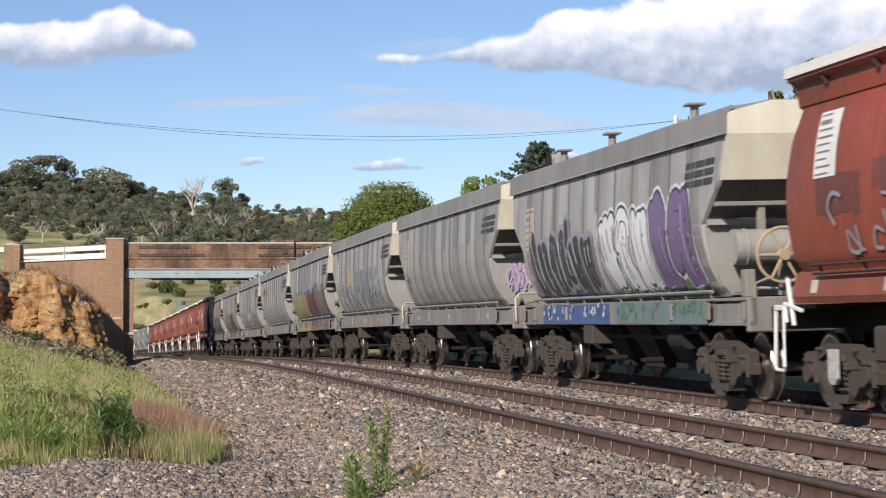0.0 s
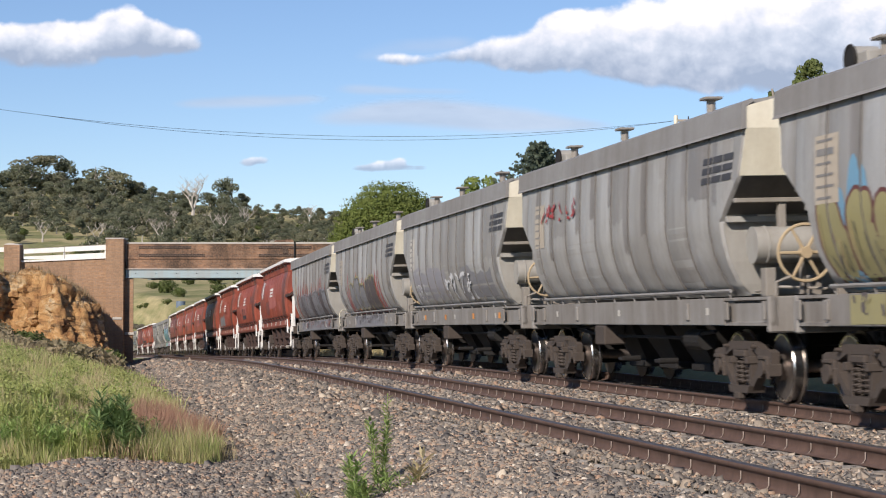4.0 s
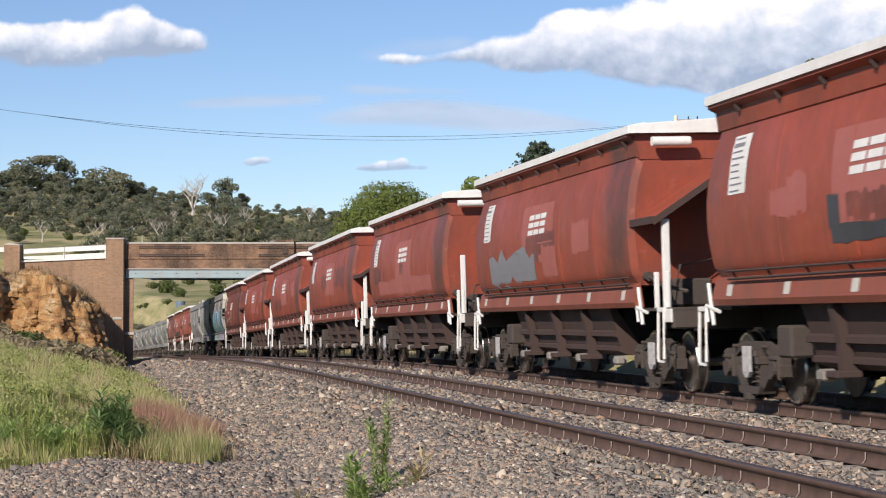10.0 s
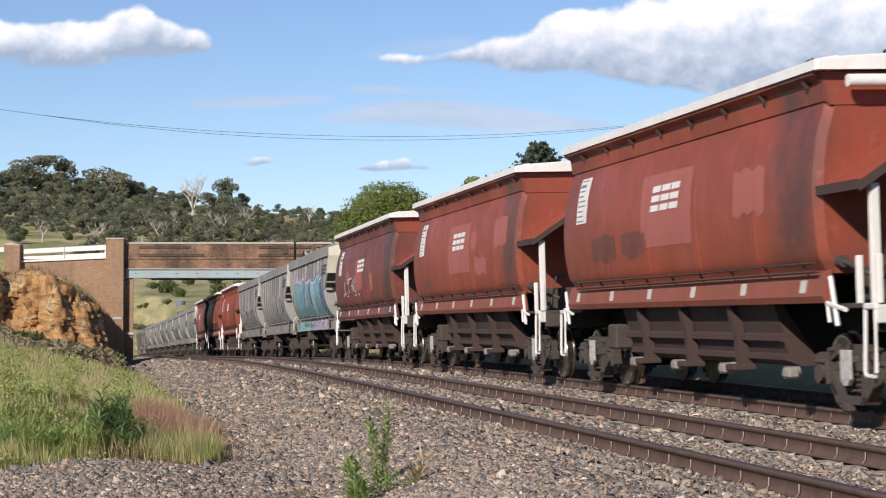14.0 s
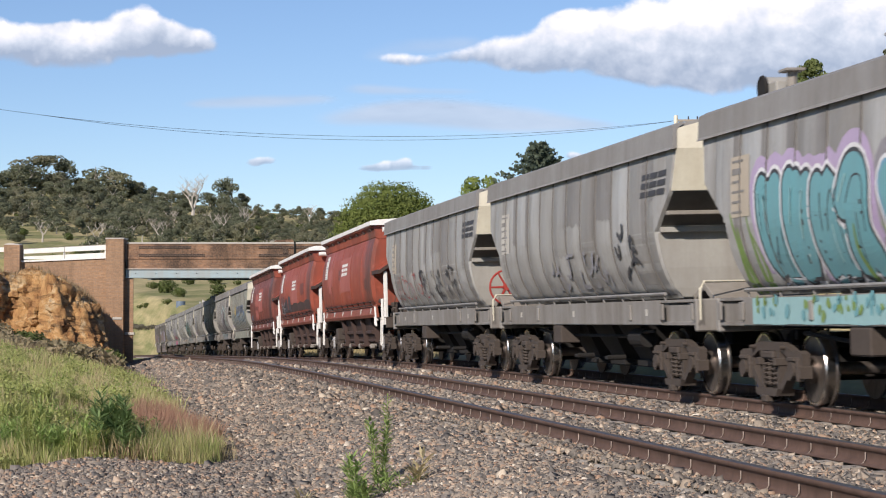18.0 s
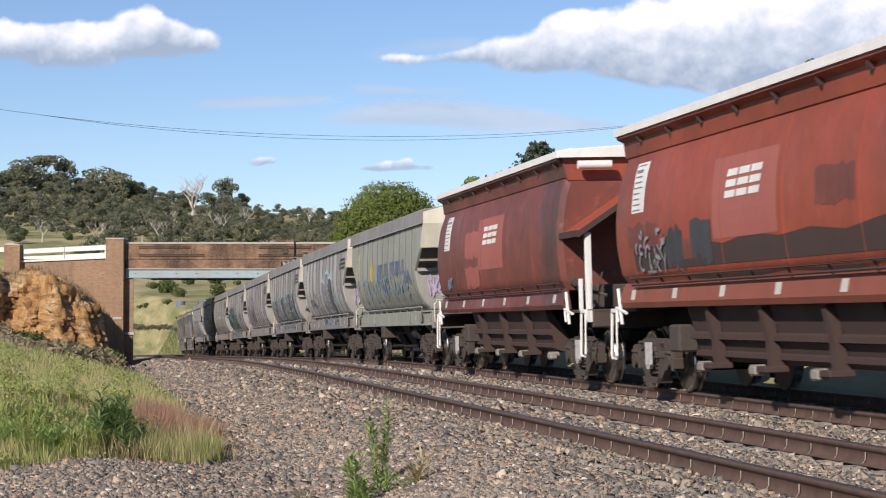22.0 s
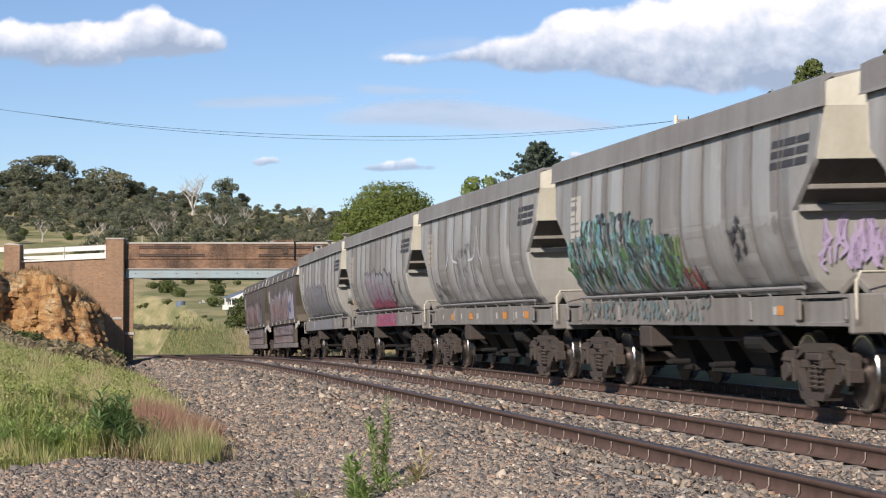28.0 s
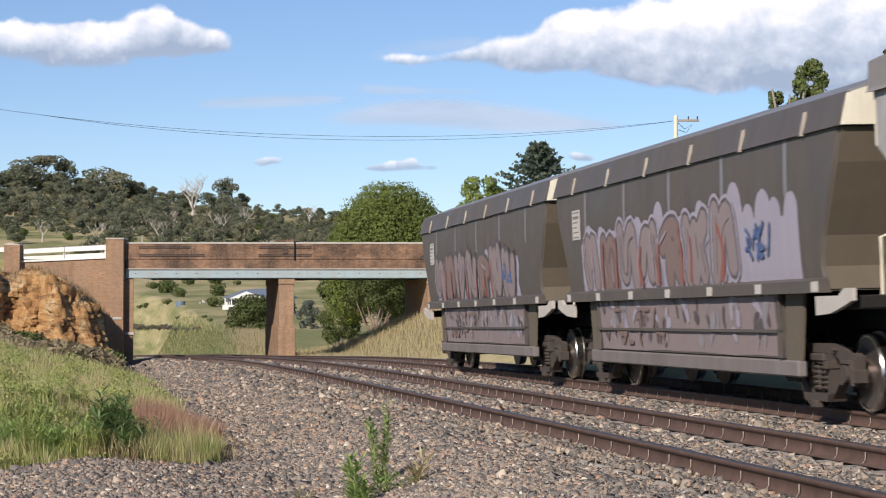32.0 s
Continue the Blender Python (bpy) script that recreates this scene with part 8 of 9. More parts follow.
def build_grass():
    rng = np.random.default_rng(8)
    on_bank = lambda x, y, o: (o < -3.3 - 0.25 * np.sin(y * 0.9)) & (y > 23.4 + 0.5 * np.sin(1.3 * x))
    patch = lambda x, y: np.sin(x * 1.1 + 0.6 * np.sin(y * 0.5)) * np.sin(y * 0.37 + 0.8)
    G = scatter(27000, 23.6, 60, -30, 330, rng, lambda x, y, o: on_bank(x, y, o) & (patch(x, y) > -0.45))
    G2 = scatter(5000, 23.6, 27, -20, 235, rng, lambda x, y, o: on_bank(x, y, o) & (patch(3 * x, 3 * y) > -0.1))
    G3 = scatter(3200, 23.7, 26, 238, 392, rng, on_bank)
    grass("green_grass", "long green and yellowing grass on the cutting bank", M["grass_green"], [(G, 0.14, 0.010, 1), (G2, 0.22, 0.010, 2), (G3, 0.28, 0.010, 10)])
    D = scatter(20000, 23.6, 62, -30, 380, rng, lambda x, y, o: on_bank(x, y, o) & (patch(x, y) < 0.25))
    D2 = np.concatenate([scatter(1800, 23.8, 26, 236, 392, rng, on_bank), scatter(7000, 25.5, 33, 90, 275, rng, on_bank)])
    D3 = scatter(14000, 60, 100, -20, 300, rng, lambda x, y, o: (o < -3.6))
    grass("dry_grass", "straw-coloured dry grass on the cutting bank", M["grass_dry"], [(D, 0.18, 0.013, 3), (D2, 0.30, 0.009, 4), (D3, 0.24, 0.03, 6)])
    R = scatter(15000, 26.0, 30.5, 240, 392, rng, on_bank)
    grass("red_grass", "reddish dry grass at the edge of the gravel", M["grass_red"], [(R, 0.42, 0.009, 5)])
    E = scatter(60000, 84, 165, 440, 1000, rng, lambda x, y, o: (o > TRACK + 4.0))
    F = []
    for px in np.arange(236, 470, 3.0):
        for py in np.arange(592, 627, 2.5):
            x, y, z = ground_seen(px, py, 131.0, 320.0)
            if z > 1.0:
                continue
            F.append((x, y, z))
    F = np.array(F)
    so = s_of(F[:, 1])
    off = (F[:, 0] - np.interp(so, _s, _tx)) * np.cos(np.interp(so, _s, _th))
    F = F[(off > TRACK + GAUGE + 2.2) | (off < -2.4)]
    px = 784 + F[:, 0] / F[:, 1] * 3555.9
    F = F[rng.random(len(F)) < 0.25 + 0.75 * smooth(270, 340, px)]
    F = np.repeat(F, 30, 0)
    F = F + rng.normal(0, 0.8, F.shape) * [1, 1, 0]
    F[:, 2] = land(F[:, 0], F[:, 1])[0] - 0.03
    dry = (784 + F[:, 0] / F[:, 1] * 3555.9 > 415 + rng.normal(0, 14, len(F))) | (rng.random(len(F)) < 0.24)
    grass("dry_verge_grass", "tall pale dry grass beyond the tracks", M["grass_dry"], [(E, 0.55, 0.028, 7)])
    grass("reeds", "tall green reeds and rank grass beside the line", M["reed"], [(F[~dry], 0.66, 0.05, 9)])
    grass("straw_grass", "tall straw-coloured grass beside the line", M["grass_dry"], [(F[dry], 0.70, 0.05, 11)])
    # low leafy weeds among the grass
    lump = lambda x, y: np.sin(2.9 * x + 1.1 * np.sin(y)) * np.sin(1.9 * y + 1.7 * np.sin(1.3 * x))
    H = scatter(150000, 23.6, 58, -30, 300, rng, lambda x, y, o: on_bank(x, y, o) & (lump(x, y) > -0.25))
    H[:, 2] += rng.uniform(0.02, 1.0, len(H)) * (0.14 + 0.34 * np.clip(lump(H[:, 0], H[:, 1]), 0, 1))
    v, f = leaves(H, 0.030, np.random.default_rng(12), 0.3, 2.0)
    tagged(new("bank_weeds", from_np("bank_weeds", v, f, M["weed_pale"])), "low leafy green weeds among the grass", "weeds", kind="stuff")
    K = scatter(30000, 60, 104, -20, 236, rng, lambda x, y, o: (o < -3.4) & (np.sin(1.1 * x + 0.4 * y) > -0.75))
    K[:, 2] += rng.uniform(0.0, 0.75, len(K)) * (0.35 + 0.65 * np.clip(np.sin(0.9 * K[:, 0] + 0.5 * K[:, 1]), 0, 1))
    v, f = leaves(K, 0.10, np.random.default_rng(13), 0.2, 2.4)
    tagged(new("dry_scrub", from_np("dry_scrub", v, f, M["scrub"])), "low dry brown scrub below the rock face", "scrub", kind="stuff")
    # rounded green and brown shrubs at the foot of the rock
    rnd = random.Random(77)
    for i in range(34):
        y = rnd.uniform(92, 103)
        x = (rnd.uniform(-10, 192) - 784) * y / 3555.9
        z = float(land(x, y)[0])
        lobes = [(rnd.uniform(-0.6, 0.6), rnd.uniform(-0.5, 0.5), rnd.uniform(0.15, 0.7), rnd.uniform(0.25, 0.5), 0.8) for _ in range(6)]
        g = np.random.default_rng(500 + i)
        P, d = lobes_points(lobes, 520, g, 0.4)
        v, f = leaves(P, 0.12, g, out=d)
        me = from_np("shrub", v, f, M[("bush_leaf", "scrub", "weed_pale", "scrub")[i % 4]])
        k = rnd.uniform(0.55, 1.05)
        tagged(part("shrub", me, None, at=pose(x, y, z) @ Matrix.Scale(k, 4)), "green shrub below the rock face" if i % 2 == 0 else "dry brown shrub below the rock face", "shrub", "shrubs below the rock face")
    # clumps of taller herbs, green, yellowing and dry
    for q, (mat, count, tall, wide, name, label) in enumerate((("grass_green", 110, 0.30, 0.016, "herb_clumps", "clumps of yellow-green herbs on the bank"), ("weed_pale", 110, 0.34, 0.016, "herb_clumps", "clumps of pale leafy herbs on the bank"), ("grass_dry", 110, 0.36, 0.012, "dry_clumps", "clumps of dry stalks on the bank"), ("grass_brown", 110, 0.26, 0.014, "brown_clumps", "clumps of brown dead grass on the bank"))):
        C = scatter(count, 23.8, 46, -30, 300, rng, on_bank)
        C = np.concatenate([C, scatter(count // 2, 46, 62, -30, 330, rng, on_bank)])
        P = np.repeat(C, 85, 0) + rng.normal(0, 0.13, (len(C) * 85, 3)) * [1.3, 1, 0]
        P[:, 2] = land(P[:, 0], P[:, 1])[0] - 0.02
        grass(name, label, M[mat], [(P, tall, wide, 70 + q)])
    # tufts at the foot of the bank, one by one
    for i, (px, y, h) in enumerate(((60, 24.2, 0.7), (95, 24.5, 0.8), (130, 24.1, 0.5), (160, 24.3, 0.55), (255, 24.4, 0.6), (275, 24.2, 0.45), (300, 24.6, 0.7), (322, 24.2, 0.6), (345, 24.4, 0.75), (365, 24.1, 0.6), (385, 24.5, 0.5))):
        x = (px - 784) * y / 3555.9
        n = 130
        P = np.stack([x + rng.normal(0, 0.10, n), y + rng.normal(0, 0.10, n), np.zeros(n)], -1)
        P[:, 2] = land(P[:, 0], P[:, 1])[0] - 0.02
        v, f = blades(P, h * (0.42 if px < 240 else 0.74), 0.009, np.random.default_rng(40 + i), 0.5)
        me = from_np("grass_tuft", v, f, M["grass_green" if px < 240 or i % 2 else "grass_dry"])
        tagged(new("grass_tuft", me), "tuft of long grass at the gravel's edge" if px < 240 else "tuft of pale dry grass at the gravel's edge", "grass tuft", "grass tufts")


build_grass()


def weed(px, y, h, stems, mat, leaf, seed, label, name="weed", wide=0.12):
    """Upright stems with leaves all the way up."""
    rng, r = np.random.default_rng(seed), random.Random(seed)
    x = (px - 784) * y / 3555.9
    z = float(land(x, y)[0]) - 0.03
    t = tagged(empty(name, pose(x, y, z)), label, "weed", "weeds")
    bm = bmesh.new()
    P, A = [], []
    for i in range(stems):
        a, d = r.uniform(0, 6.28), r.uniform(0, wide)
        b = Vector((d * math.cos(a), d * math.sin(a), 0))
        e = b + Vector((r.uniform(-0.1, 0.1), r.uniform(-0.1, 0.1), h * r.uniform(0.55, 1.0)))
        rod(bm, b, e, 0.006, 5, 0.003)
        if stems <= 6:
            part("stem", bm, M[mat], t)
            bm = bmesh.new()
        for k in range(int(52 * h / 0.5)):
            q = b.lerp(e, r.uniform(0.08, 1.0))
            P.append(q)
            c = r.uniform(0, 6.28)
            A.append((math.cos(c), math.sin(c), r.uniform(0.3, 1.1)))
    if stems > 6:
        part("stem", bm, M[mat], t)["kind"] = "stuff"
    else:
        bm.free()
    P, A = np.array(P), np.array(A)
    A /= np.linalg.norm(A, axis=1)[:, None]
    s = np.cross(A, [0, 0, 1.0])
    s /= np.linalg.norm(s, axis=1)[:, None]
    L = (leaf * rng.uniform(0.6, 1.4, len(P)))[:, None]
    v = np.stack([P, P + A * L * 0.5 + s * L * 0.085, P + A * L - [0, 0, 0.01], P + A * L * 0.5 - s * L * 0.085], 1).reshape(-1, 3)
    part("foliage", from_np("foliage", v, np.arange(len(v)).reshape(-1, 4), M[mat]), None, t)["kind"] = "stuff"


weed(672, 19.2, 0.95, 5, "weed", 0.095, 1, "upright green weed growing in the ballast", wide=0.05)
weed(626, 18.6, 0.52, 4, "weed", 0.13, 2, "small green weed growing in the ballast", wide=0.08)
weed(690, 18.4, 0.28, 5, "weed", 0.10, 3, "low green weed growing in the ballast", wide=0.14)
weed(645, 18.3, 0.30, 6, "weed", 0.11, 4, "low green weed growing in the ballast", wide=0.16)
weed(536, 18.2, 0.22, 3, "grass_dry", 0.14, 5, "dry straw stalks in the ballast", wide=0.05)
weed(738, 18.6, 0.34, 2, "grass_dry", 0.16, 6, "dry straw stalks in the ballast", wide=0.03)
weed(208, 24.4, 0.84, 16, "thistle", 0.16, 7, "tall dark green thistle at the foot of the bank", "thistle", 0.26)
weed(225, 24.2, 0.45, 6, "thistle", 0.16, 8, "dark green thistle at the foot of the bank", "thistle", 0.2)
weed(60, 24.4, 0.42, 14, "weed", 0.13, 9, "dark leafy weed at the foot of the bank", "thistle", 0.3)
for _i, (_px, _y, _h, _m) in enumerate(((12, 24.3, 0.5, "weed"), (38, 24.6, 0.4, "thistle"), (85, 24.3, 0.48, "weed"), (108, 24.8, 0.42, "thistle"), (130, 24.3, 0.36, "weed_pale"), (150, 24.5, 0.5, "weed"), (172, 24.2, 0.4, "weed_pale"), (240, 24.5, 0.4, "weed_pale"), (30, 26.0, 0.5, "weed_pale"), (95, 26.5, 0.45, "weed_pale"), (160, 26.2, 0.45, "weed"), (60, 28.5, 0.5, "weed_pale"), (130, 29.0, 0.45, "weed_pale"), (15, 31, 0.5, "weed_pale"), (200, 29.5, 0.4, "weed"))):
    weed(_px, _y, _h, 14, _m, 0.10, 60 + _i, "leafy green weed at the foot of the bank", wide=0.22)
_r = random.Random(91)
for _i in range(30):
    _px = _r.uniform(-10, 250)
    weed(_px, 24.1 + _r.uniform(0, 2.6), _r.uniform(0.34, 0.66), 11, ("weed", "weed_pale", "weed_pale", "weed", "thistle")[_i % 5], 0.075, 200 + _i, "bushy green weed at the foot of the bank", wide=0.24)
weed(400, 18.0, 0.12, 3, "weed", 0.09, 10, "tiny weed in the ballast", wide=0.06)
weed(430, 18.1, 0.10, 3, "weed", 0.08, 12, "tiny weed in the ballast", wide=0.05)


# ---- rock face by the bridge ----
def rock_mat():
    m = Mat("ochre_rock", 0.9, 0.0, 0.2)
    w = m.co(world=True)
    a = m.noise(0.8, 8, 0.7, w, 0.6)
    c = m.ramp(a, (0.30, (0.14, 0.07, 0.032)), (0.42, (0.36, 0.19, 0.08)), (0.52, (0.50, 0.29, 0.12)), (0.60, (0.56, 0.40, 0.22)), (0.72, (0.68, 0.58, 0.43)))
    st = m.ramp(m.noise(1.0, 6, 0.7, m.co(0.5, 0.5, 2.6, True), 0.8), (0.38, 1.0), (0.52, 0.0))
    c = m.mix(m.math("MULTIPLY", st, 0.75), c, (0.085, 0.05, 0.03))
    m.bump(m.noise(3.5, 8, 0.75, w), 0.9, 0.25)
    return m.done(c)


def build_rock():
    xs, ys = np.arange(-150, 199, 3.4), np.arange(102.0, 128.3, 0.17)
    top = np.interp(xs, [-150, -20, 0, 30, 60, 100, 125, 150, 172, 184, 190, 196], [3.7, 3.3, 2.9, 2.8, 3.1, 2.7, 2.3, 1.8, 1.1, 0.2, -1.2, -2.8])
    co, rise = np.zeros((len(ys), len(xs), 3)), np.zeros((len(ys), len(xs)))
    for i, px in enumerate(xs):
        front = 104.6 + 0.5 * math.sin(px * 0.045) + 0.35 * math.sin(px * 0.11)
        for j, y in enumerate(ys):
            x = (px - 784) * y / 3555.9
            p = Vector((x, y, 0))
            f = noise.fractal(p * 0.6, 0.8, 2.1, 6)
            t = min(1.0, max(0.0, (y - front + 0.5 * f) / 3.2))
            # ledges: the face rises in uneven steps
            q = t * 6 + 0.8 * f
            t = min(1.0, max(0.0, 0.5 * t + 0.5 * (math.floor(q) + min(1.0, (q - math.floor(q)) * 2.0)) / 6))
            z = -1.7 + (top[i] + 1.7) * t + 0.25 * f * t
            r = noise.fractal(Vector((x * 0.9, z * 0.9, y * 0.3)), 0.8, 2.1, 5)
            r2 = noise.fractal(Vector((x * 3.5, z * 3.5, y)), 0.7, 2.1, 4)
            co[j, i] = (x + 0.12 * r, y - (0.55 * r + 0.25 * r2) * t, z + 0.12 * r2 * t)
            rise[j, i] = t
    n, k = len(xs), len(ys)
    i = np.arange(n * k).reshape(k, n)
    f = np.stack([i[:-1, :-1], i[:-1, 1:], i[1:, 1:], i[1:, :-1]], -1).reshape(-1, 4)
    rock = tagged(empty("rock_face"), "craggy orange and cream rock face beside the abutment", "rock")
    mat = rock_mat()
    part("core", from_np("core", co.reshape(-1, 3), f, mat), None, rock)
    # broken slabs and blocks stand out of the face
    rnd = random.Random(15)
    blocks = []
    for q in range(9):
        bm = bmesh.new()
        for v in range(13):
            p = Vector((rnd.gauss(0, 1), rnd.gauss(0, 1), rnd.gauss(0, 1))).normalized() * rnd.uniform(0.75, 1.0)
            bm.verts.new((p.x * 1.15, p.y * 0.8, p.z * 0.55))
        bmesh.ops.convex_hull(bm, input=bm.verts[:])
        bmesh.ops.delete(bm, geom=[v for v in bm.verts if not v.link_faces], context="VERTS")
        me = mesh_of(bm, "slab")
        me.materials.append(mat)
        blocks.append(me)
    n = 0
    while n < 210:
        j, i = rnd.randrange(len(ys)), rnd.randrange(len(xs))
        if not 0.06 < rise[j, i] < 0.93 or xs[i] < -30:
            continue
        p = Vector(co[j, i])
        s_ = rnd.uniform(0.22, 0.62) * (1.2 if rnd.random() < 0.15 else 0.9)
        m = Matrix.Translation(p + Vector((0, 0.12, -0.1))) @ Matrix.Rotation(rnd.gauss(0, 0.5), 4, "Z") @ Matrix.Rotation(0.45 + rnd.gauss(0, 0.3), 4, "Y") @ Matrix.Rotation(rnd.gauss(0.2, 0.4), 4, "X") @ Matrix.Scale(s_, 4)
        part("rock_slab", blocks[n % 9], None, rock, at=m)
        n += 1
    # dry growth on its brow
    rng = np.random.default_rng(31)
    J, I = np.nonzero(rise > 0.97)
    pick = rng.choice(len(J), 5200)
    P = co[J[pick], I[pick]] + rng.normal(0, 0.12, (len(pick), 3)) * [1, 1, 0]
    grass("brow_grass", "dry brown grass on top of the rock face", M["grass_brown"], [(P, 0.30, 0.03, 32)])


build_rock()


# ---- pole and wires, house, tank, car ----
def build_pole():
    y = 112.0
    k = y / 3555.9
    x, top = (1197 - 784) * k, 1.212 + (542.2 - 204) * k
    t = tagged(empty("power_pole", pose(x, y, 0)), "pale timber power pole with a cross-arm", "power pole")
    bm = bmesh.new()
    rod(bm, (0, 0, -1.5), (0, 0, top), 0.16, 10, 0.12)
    part("pole", bm, M["cream"], t)
    bm = bmesh.new()
    box(bm, -0.1, 1.3, -0.06, 0.06, top - 0.35, top - 0.22, 0.01)
    part("cross_arm", bm, M["bark"], t)
    for xx in (0.0, 0.7, 1.2):
        bm = bmesh.new()
        rod(bm, (xx, 0, top - 0.22), (xx, 0, top - 0.05), 0.04, 8)
        part("insulator", bm, M["ink"], t)
    bm = bmesh.new()
    pipe(bm, [(0.1, 0, top - 0.4), (0.5, 0.1, top - 0.75), (0.9, 0, top - 0.5), (0.6, 0.05, top - 0.95), (0.1, 0, top - 0.8)], 0.018, 4)
    part("jumper_wire", bm, M["ink"], t)
    a = Vector((x, y, top - 0.20))
    # two wires sag away to the next pole, outside the view
    for dz, sag, nm in ((0.0, 0.0, "wire"), (-0.1, -0.32, "wire")):
        bm = bmesh.new()
        pts = []
        for i in range(41):
            px = 1197 - i * (1197 + 420) / 40
            q = (px - 700) / 500.0
            py = 241.5 - 28.5 * q * q * (1.0 if px > 700 else 0.80) - 1.2 * max(0, -q) ** 3
            py += 0.0 if dz == 0 else 6.5 * max(0.0, 1 - ((px - 640) / 560.0) ** 2)
            yy = 112 - 30 * i / 40
            kk = yy / 3555.9
            pts.append(((px - 784) * kk, yy, 1.212 + (542.2 - py) * kk))
        pipe(bm, pts, 0.009, 5)
        tagged(part(nm, bm, M["ink"]), "thin dark overhead power line", "power line", "overhead wires")


build_pole()


def build_house():
    y = 300.0
    k = y / 3555.9
    x0, x1 = (394 - 784) * k, (394 - 784) * k + 10.2
    z0, z1, zr = 1.212 + (542.2 - 543) * k, 1.212 + (542.2 - 528) * k, 1.212 + (542.2 - 513) * k
    t = tagged(empty("house", pose(0, y, 0)), "white weatherboard house with a blue-grey roof across the paddock", "house")
    bm = bmesh.new()
    box(bm, x0 + 0.4, x1, 0.8, 8, z0 - 1, z1)
    part("wall", bm, M["white"], t)
    bm = bmesh.new()
    prism(bm, [(x0 - 0.3, z1), (x0 + 3.2, zr), (x1 - 2, zr + 0.3), (x1 + 0.6, z1)], "y", 0.0, 8.4)
    part("roof", bm, plain("slate_blue_roof", (0.10, 0.13, 0.19), 0.6), t)
    bm = bmesh.new()
    prism(bm, [(x0 + 1.0, z1 - 0.05), (x0 + 3.6, zr - 0.25), (x0 + 6.2, z1 - 0.05)], "y", -0.15, 0.1)
    part("gable", bm, M["white"], t)
    for i in range(7):
        bm = bmesh.new()
        xx = x0 + 0.3 + i * 0.95
        box(bm, xx, xx + 0.14, 0.0, 0.14, z0 - 0.5, z1)
        part("verandah_post", bm, M["white"], t)
    for i in range(4):
        bm = bmesh.new()
        xx = x0 + 1.0 + i * 1.5
        box(bm, xx, xx + 0.8, 0.72, 0.82, z0 + 0.3, z1 - 0.3)
        part("window", bm, M["ink"], t)
    bm = bmesh.new()
    box(bm, x0, x0 + 6.5, -0.05, 0.1, z0 - 0.45, z0 + 0.25)
    part("verandah_rail", bm, M["white"], t)
    # water tank and pale stones in the paddock
    y = 335.0
    k = y / 3555.9
    bm = bmesh.new()
    z = 1.212 + (542.2 - 545.5) * k
    rod(bm, ((320 - 784) * k, y, z - 0.6), ((320 - 784) * k, y, z + 1.15), 0.78, 24)
    tagged(part("water_tank", bm, plain("grey_blue_tank", (0.13, 0.17, 0.22), 0.5)), "round blue-grey water tank in the paddock", "water tank")
    r = random.Random(3)
    for i in range(9):
        x, y, z = ground_seen(360 + r.uniform(-6, 16), 536 + r.uniform(-3, 3))
        rng = np.array([[x, y, z + 0.12]])
        tagged(new("boulder", stones("boulder", rng, [0.42], M["concrete"])), "pale boulder lying in the paddock", "boulder", "boulders in the paddock")


build_house()


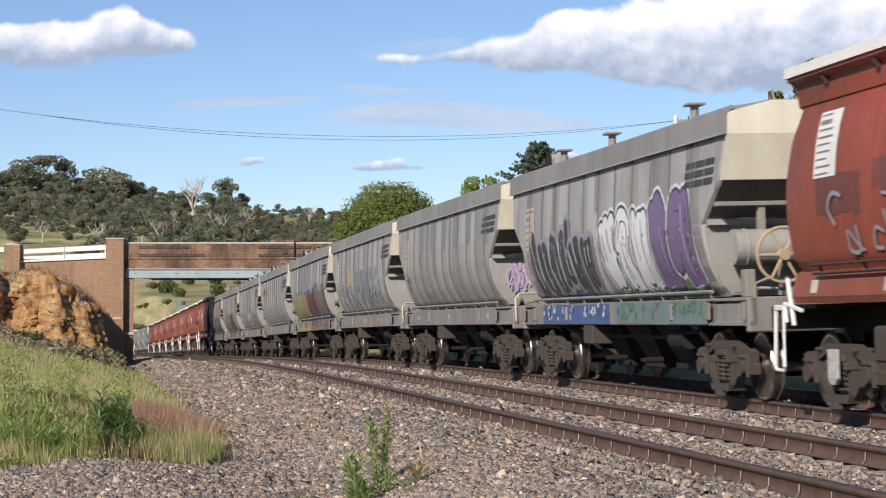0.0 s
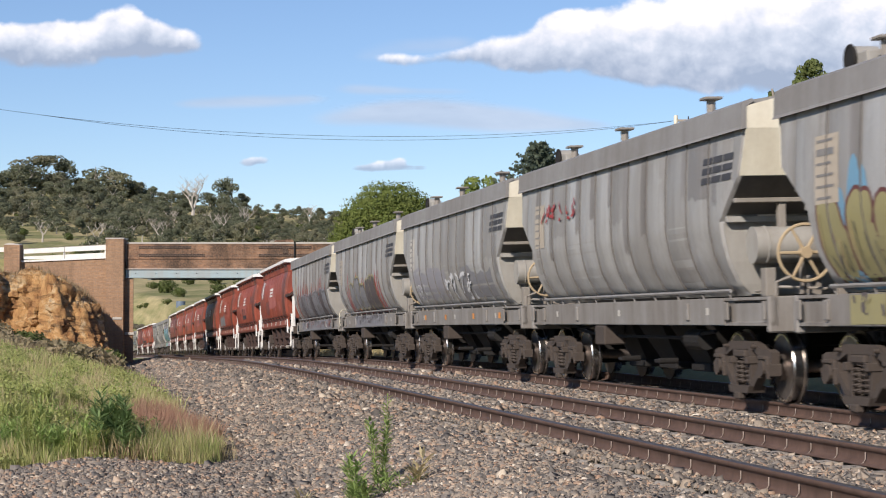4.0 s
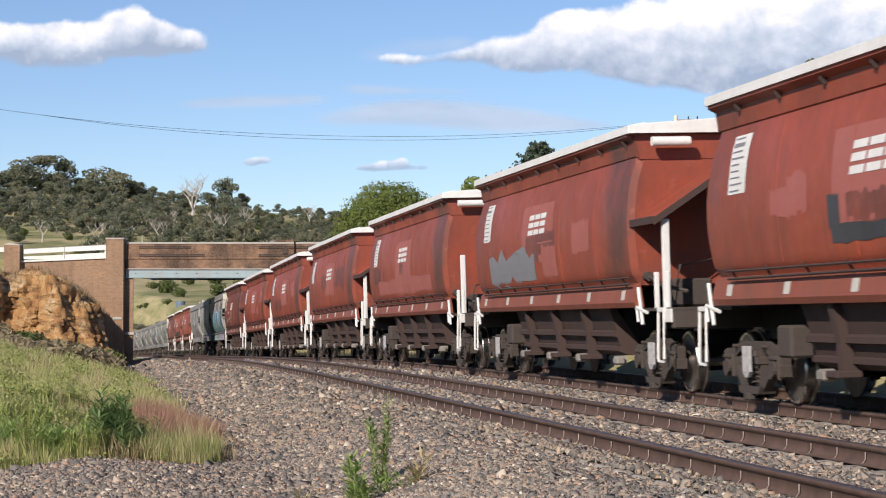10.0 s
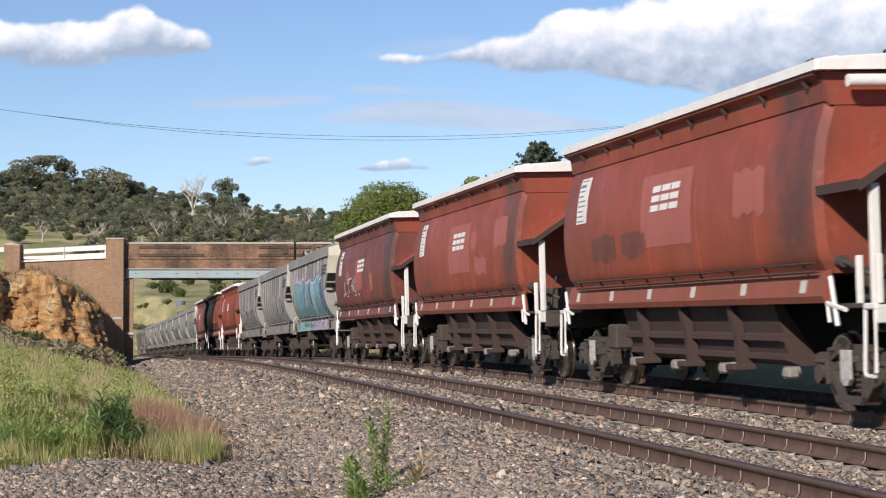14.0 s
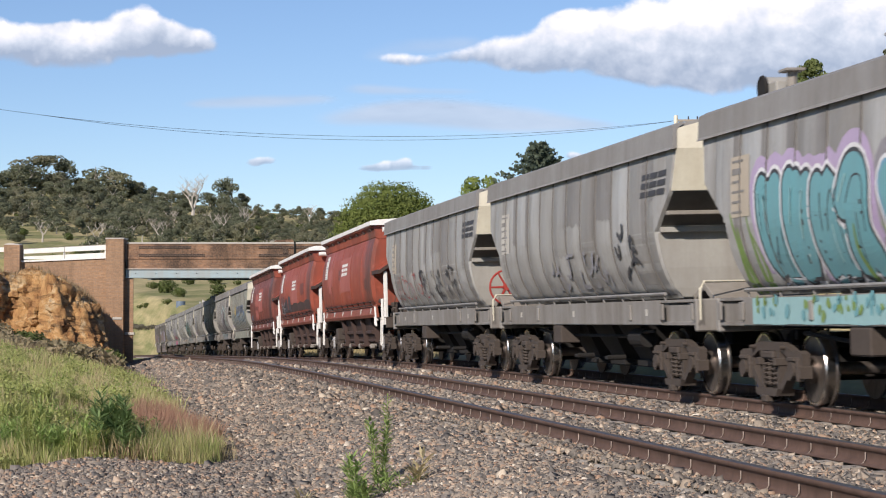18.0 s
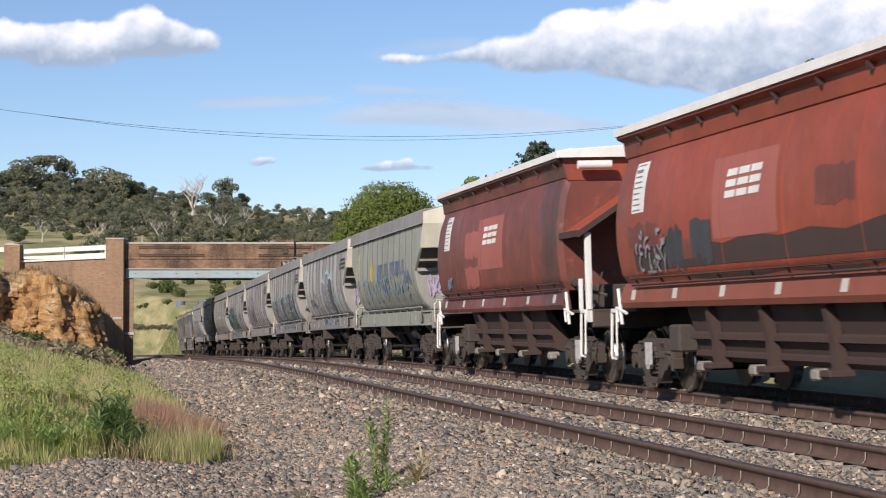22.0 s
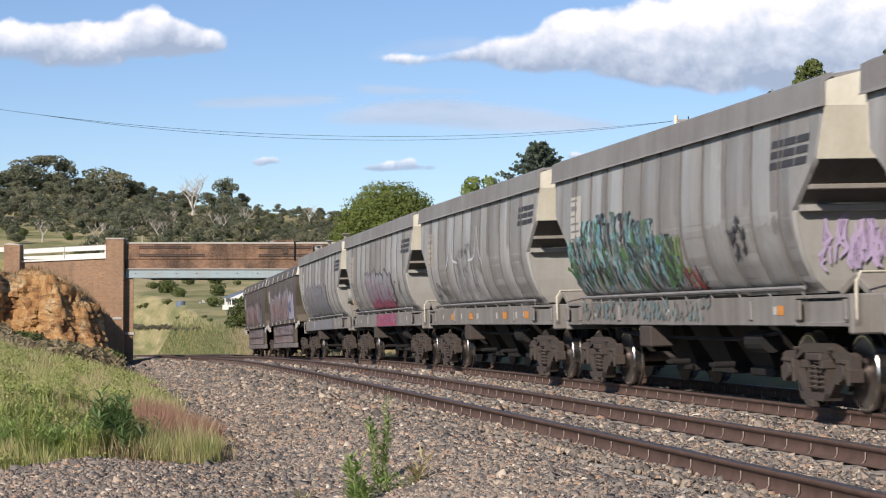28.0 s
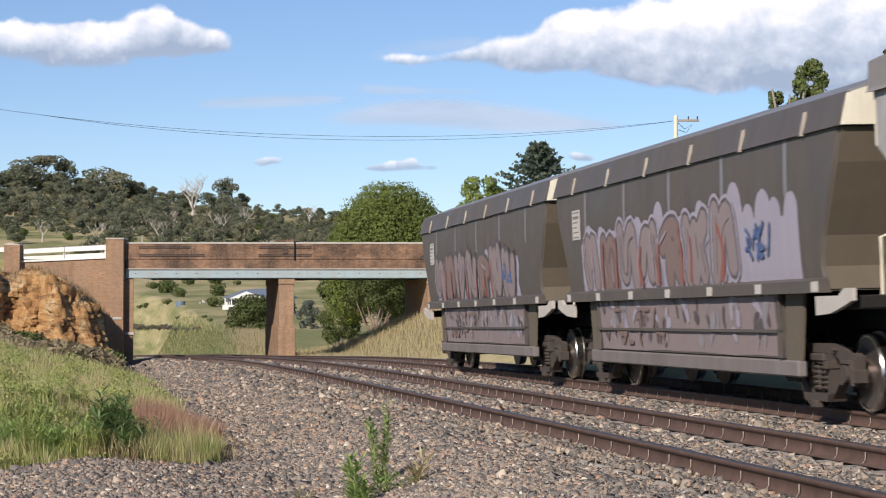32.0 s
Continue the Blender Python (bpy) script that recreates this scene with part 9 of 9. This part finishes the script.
def build_car():
    """A dark estate car that crosses the bridge."""
    c = tagged(empty("estate_car"), "dark green four-wheel-drive estate car crossing the bridge", "car")
    paint = plain("dark_green_car_paint", (0.02, 0.032, 0.035), 0.25, 0.3)
    glass = plain("tinted_car_glass", (0.05, 0.07, 0.08), 0.1, 0.0)
    bm = bmesh.new()
    prof = [(-2.30, 0.42), (-2.36, 0.75), (-2.30, 1.02), (-2.22, 1.10), (-2.05, 1.62), (-1.9, 1.70), (0.25, 1.72), (0.5, 1.66), (1.05, 1.12), (2.05, 1.00), (2.30, 0.85), (2.36, 0.55), (2.30, 0.36), (1.85, 0.32), (1.75, 0.62), (1.40, 0.74), (1.05, 0.62), (0.95, 0.30), (-0.95, 0.30), (-1.05, 0.62), (-1.40, 0.74), (-1.75, 0.62), (-1.85, 0.34)]
    vs = prism(bm, prof, "y", -0.88, 0.88)
    for v in vs:
        if v.co.z > 1.1:
            v.co.y *= 0.86
    part("body", bm, paint, c, smooth=False)
    for a, b, p, q in ((-1.95, -1.25, -1.95, -1.3), (-1.15, -0.35, -1.2, -0.4), (-0.25, 0.85, -0.3, 0.42)):
        for sg in (-1, 1):
            bm = bmesh.new()
            v = [bm.verts.new(t) for t in ((a, sg * 0.88, 1.12), (b, sg * 0.88, 1.12), (q, sg * 0.765, 1.6), (p, sg * 0.765, 1.6))]
            bm.faces.new(v)
            part("side_window", bm, glass, c)
    for x in (-1.40, 1.40):
        for sg in (-1, 1):
            bm = bmesh.new()
            rod(bm, (x, sg * 0.66, 0.36), (x, sg * 0.88, 0.36), 0.36, 24)
            wh = part("wheel", bm, M["black"], c)
            bm = bmesh.new()
            rod(bm, (x, sg * 0.87, 0.36), (x, sg * 0.895, 0.36), 0.20, 18)
            part("rim", bm, M["wheel"], wh)
    for sg in (-1, 1):
        bm = bmesh.new()
        box(bm, -2.36, -2.22, sg * 0.72 - 0.12, sg * 0.72 + 0.12, 0.95, 1.3)
        part("tail_light", bm, plain("red_lens", (0.35, 0.02, 0.02), 0.2), c)
        bm = bmesh.new()
        box(bm, 2.22, 2.34, sg * 0.66 - 0.16, sg * 0.66 + 0.16, 0.78, 0.92)
        part("headlight", bm, M["plate"], c)
        bm = bmesh.new()
        box(bm, -1.9, 0.2, sg * 0.62 - 0.02, sg * 0.62 + 0.02, 1.73, 1.79)
        part("roof_rail", bm, M["black"], c)
    y = BY + 2.6
    k = y / 3555.9

    def at(t):
        px = 133 + 256 * (t - 11.0)
        return pose((px - 784) * k, y, bz(459.5))
    drifting.append((c, [(0.0, at(0.0)), (8.0, at(8.0)), (11.0, at(11.0)), (16.0, at(16.0)), (32.0, at(32.0))]))


build_car()


def motions():
    """Everything that moves: the train, its wheels, the car and the clouds."""
    times = [i * 1.0 for i in range(33)]
    for ob, u in train:
        rows = []
        for t in times:
            s = u - travelled(t)
            ax, ay, az, _ = line(s - 5.1, TRACK + GAUGE / 2)
            bx, by, bz, _ = line(s + 5.1, TRACK + GAUGE / 2)
            a, b = Vector((ax, ay, az)), Vector((bx, by, bz))
            d = b - a
            m = Matrix.Translation((a + b) / 2 + Vector((0, 0, CANT / 2))) @ Matrix.Rotation(math.atan2(-d.x, d.y), 4, "Z") @ Matrix.Rotation(math.atan2(d.z, d.length), 4, "X") @ Matrix.Rotation(-CANT / GAUGE, 4, "Y")
            rows.append((t, m))
        walk(ob, rows)
    first = {}
    for w in wheelsets:
        key = round(w.location.y, 2)
        if key not in first:
            loc = w.location.copy()
            walk(w, [(i / 30, Matrix.Translation(loc) @ Matrix.Rotation(travelled(i / 30) / 0.46, 4, "X")) for i in range(961)])
            first[key] = w
        else:
            src = first[key].animation_data
            w.rotation_mode = "QUATERNION"
            d = w.animation_data_create()
            d.action = src.action
            d.action_slot = src.action_slot
    for ob, rows in drifting:
        walk(ob, rows)


motions()
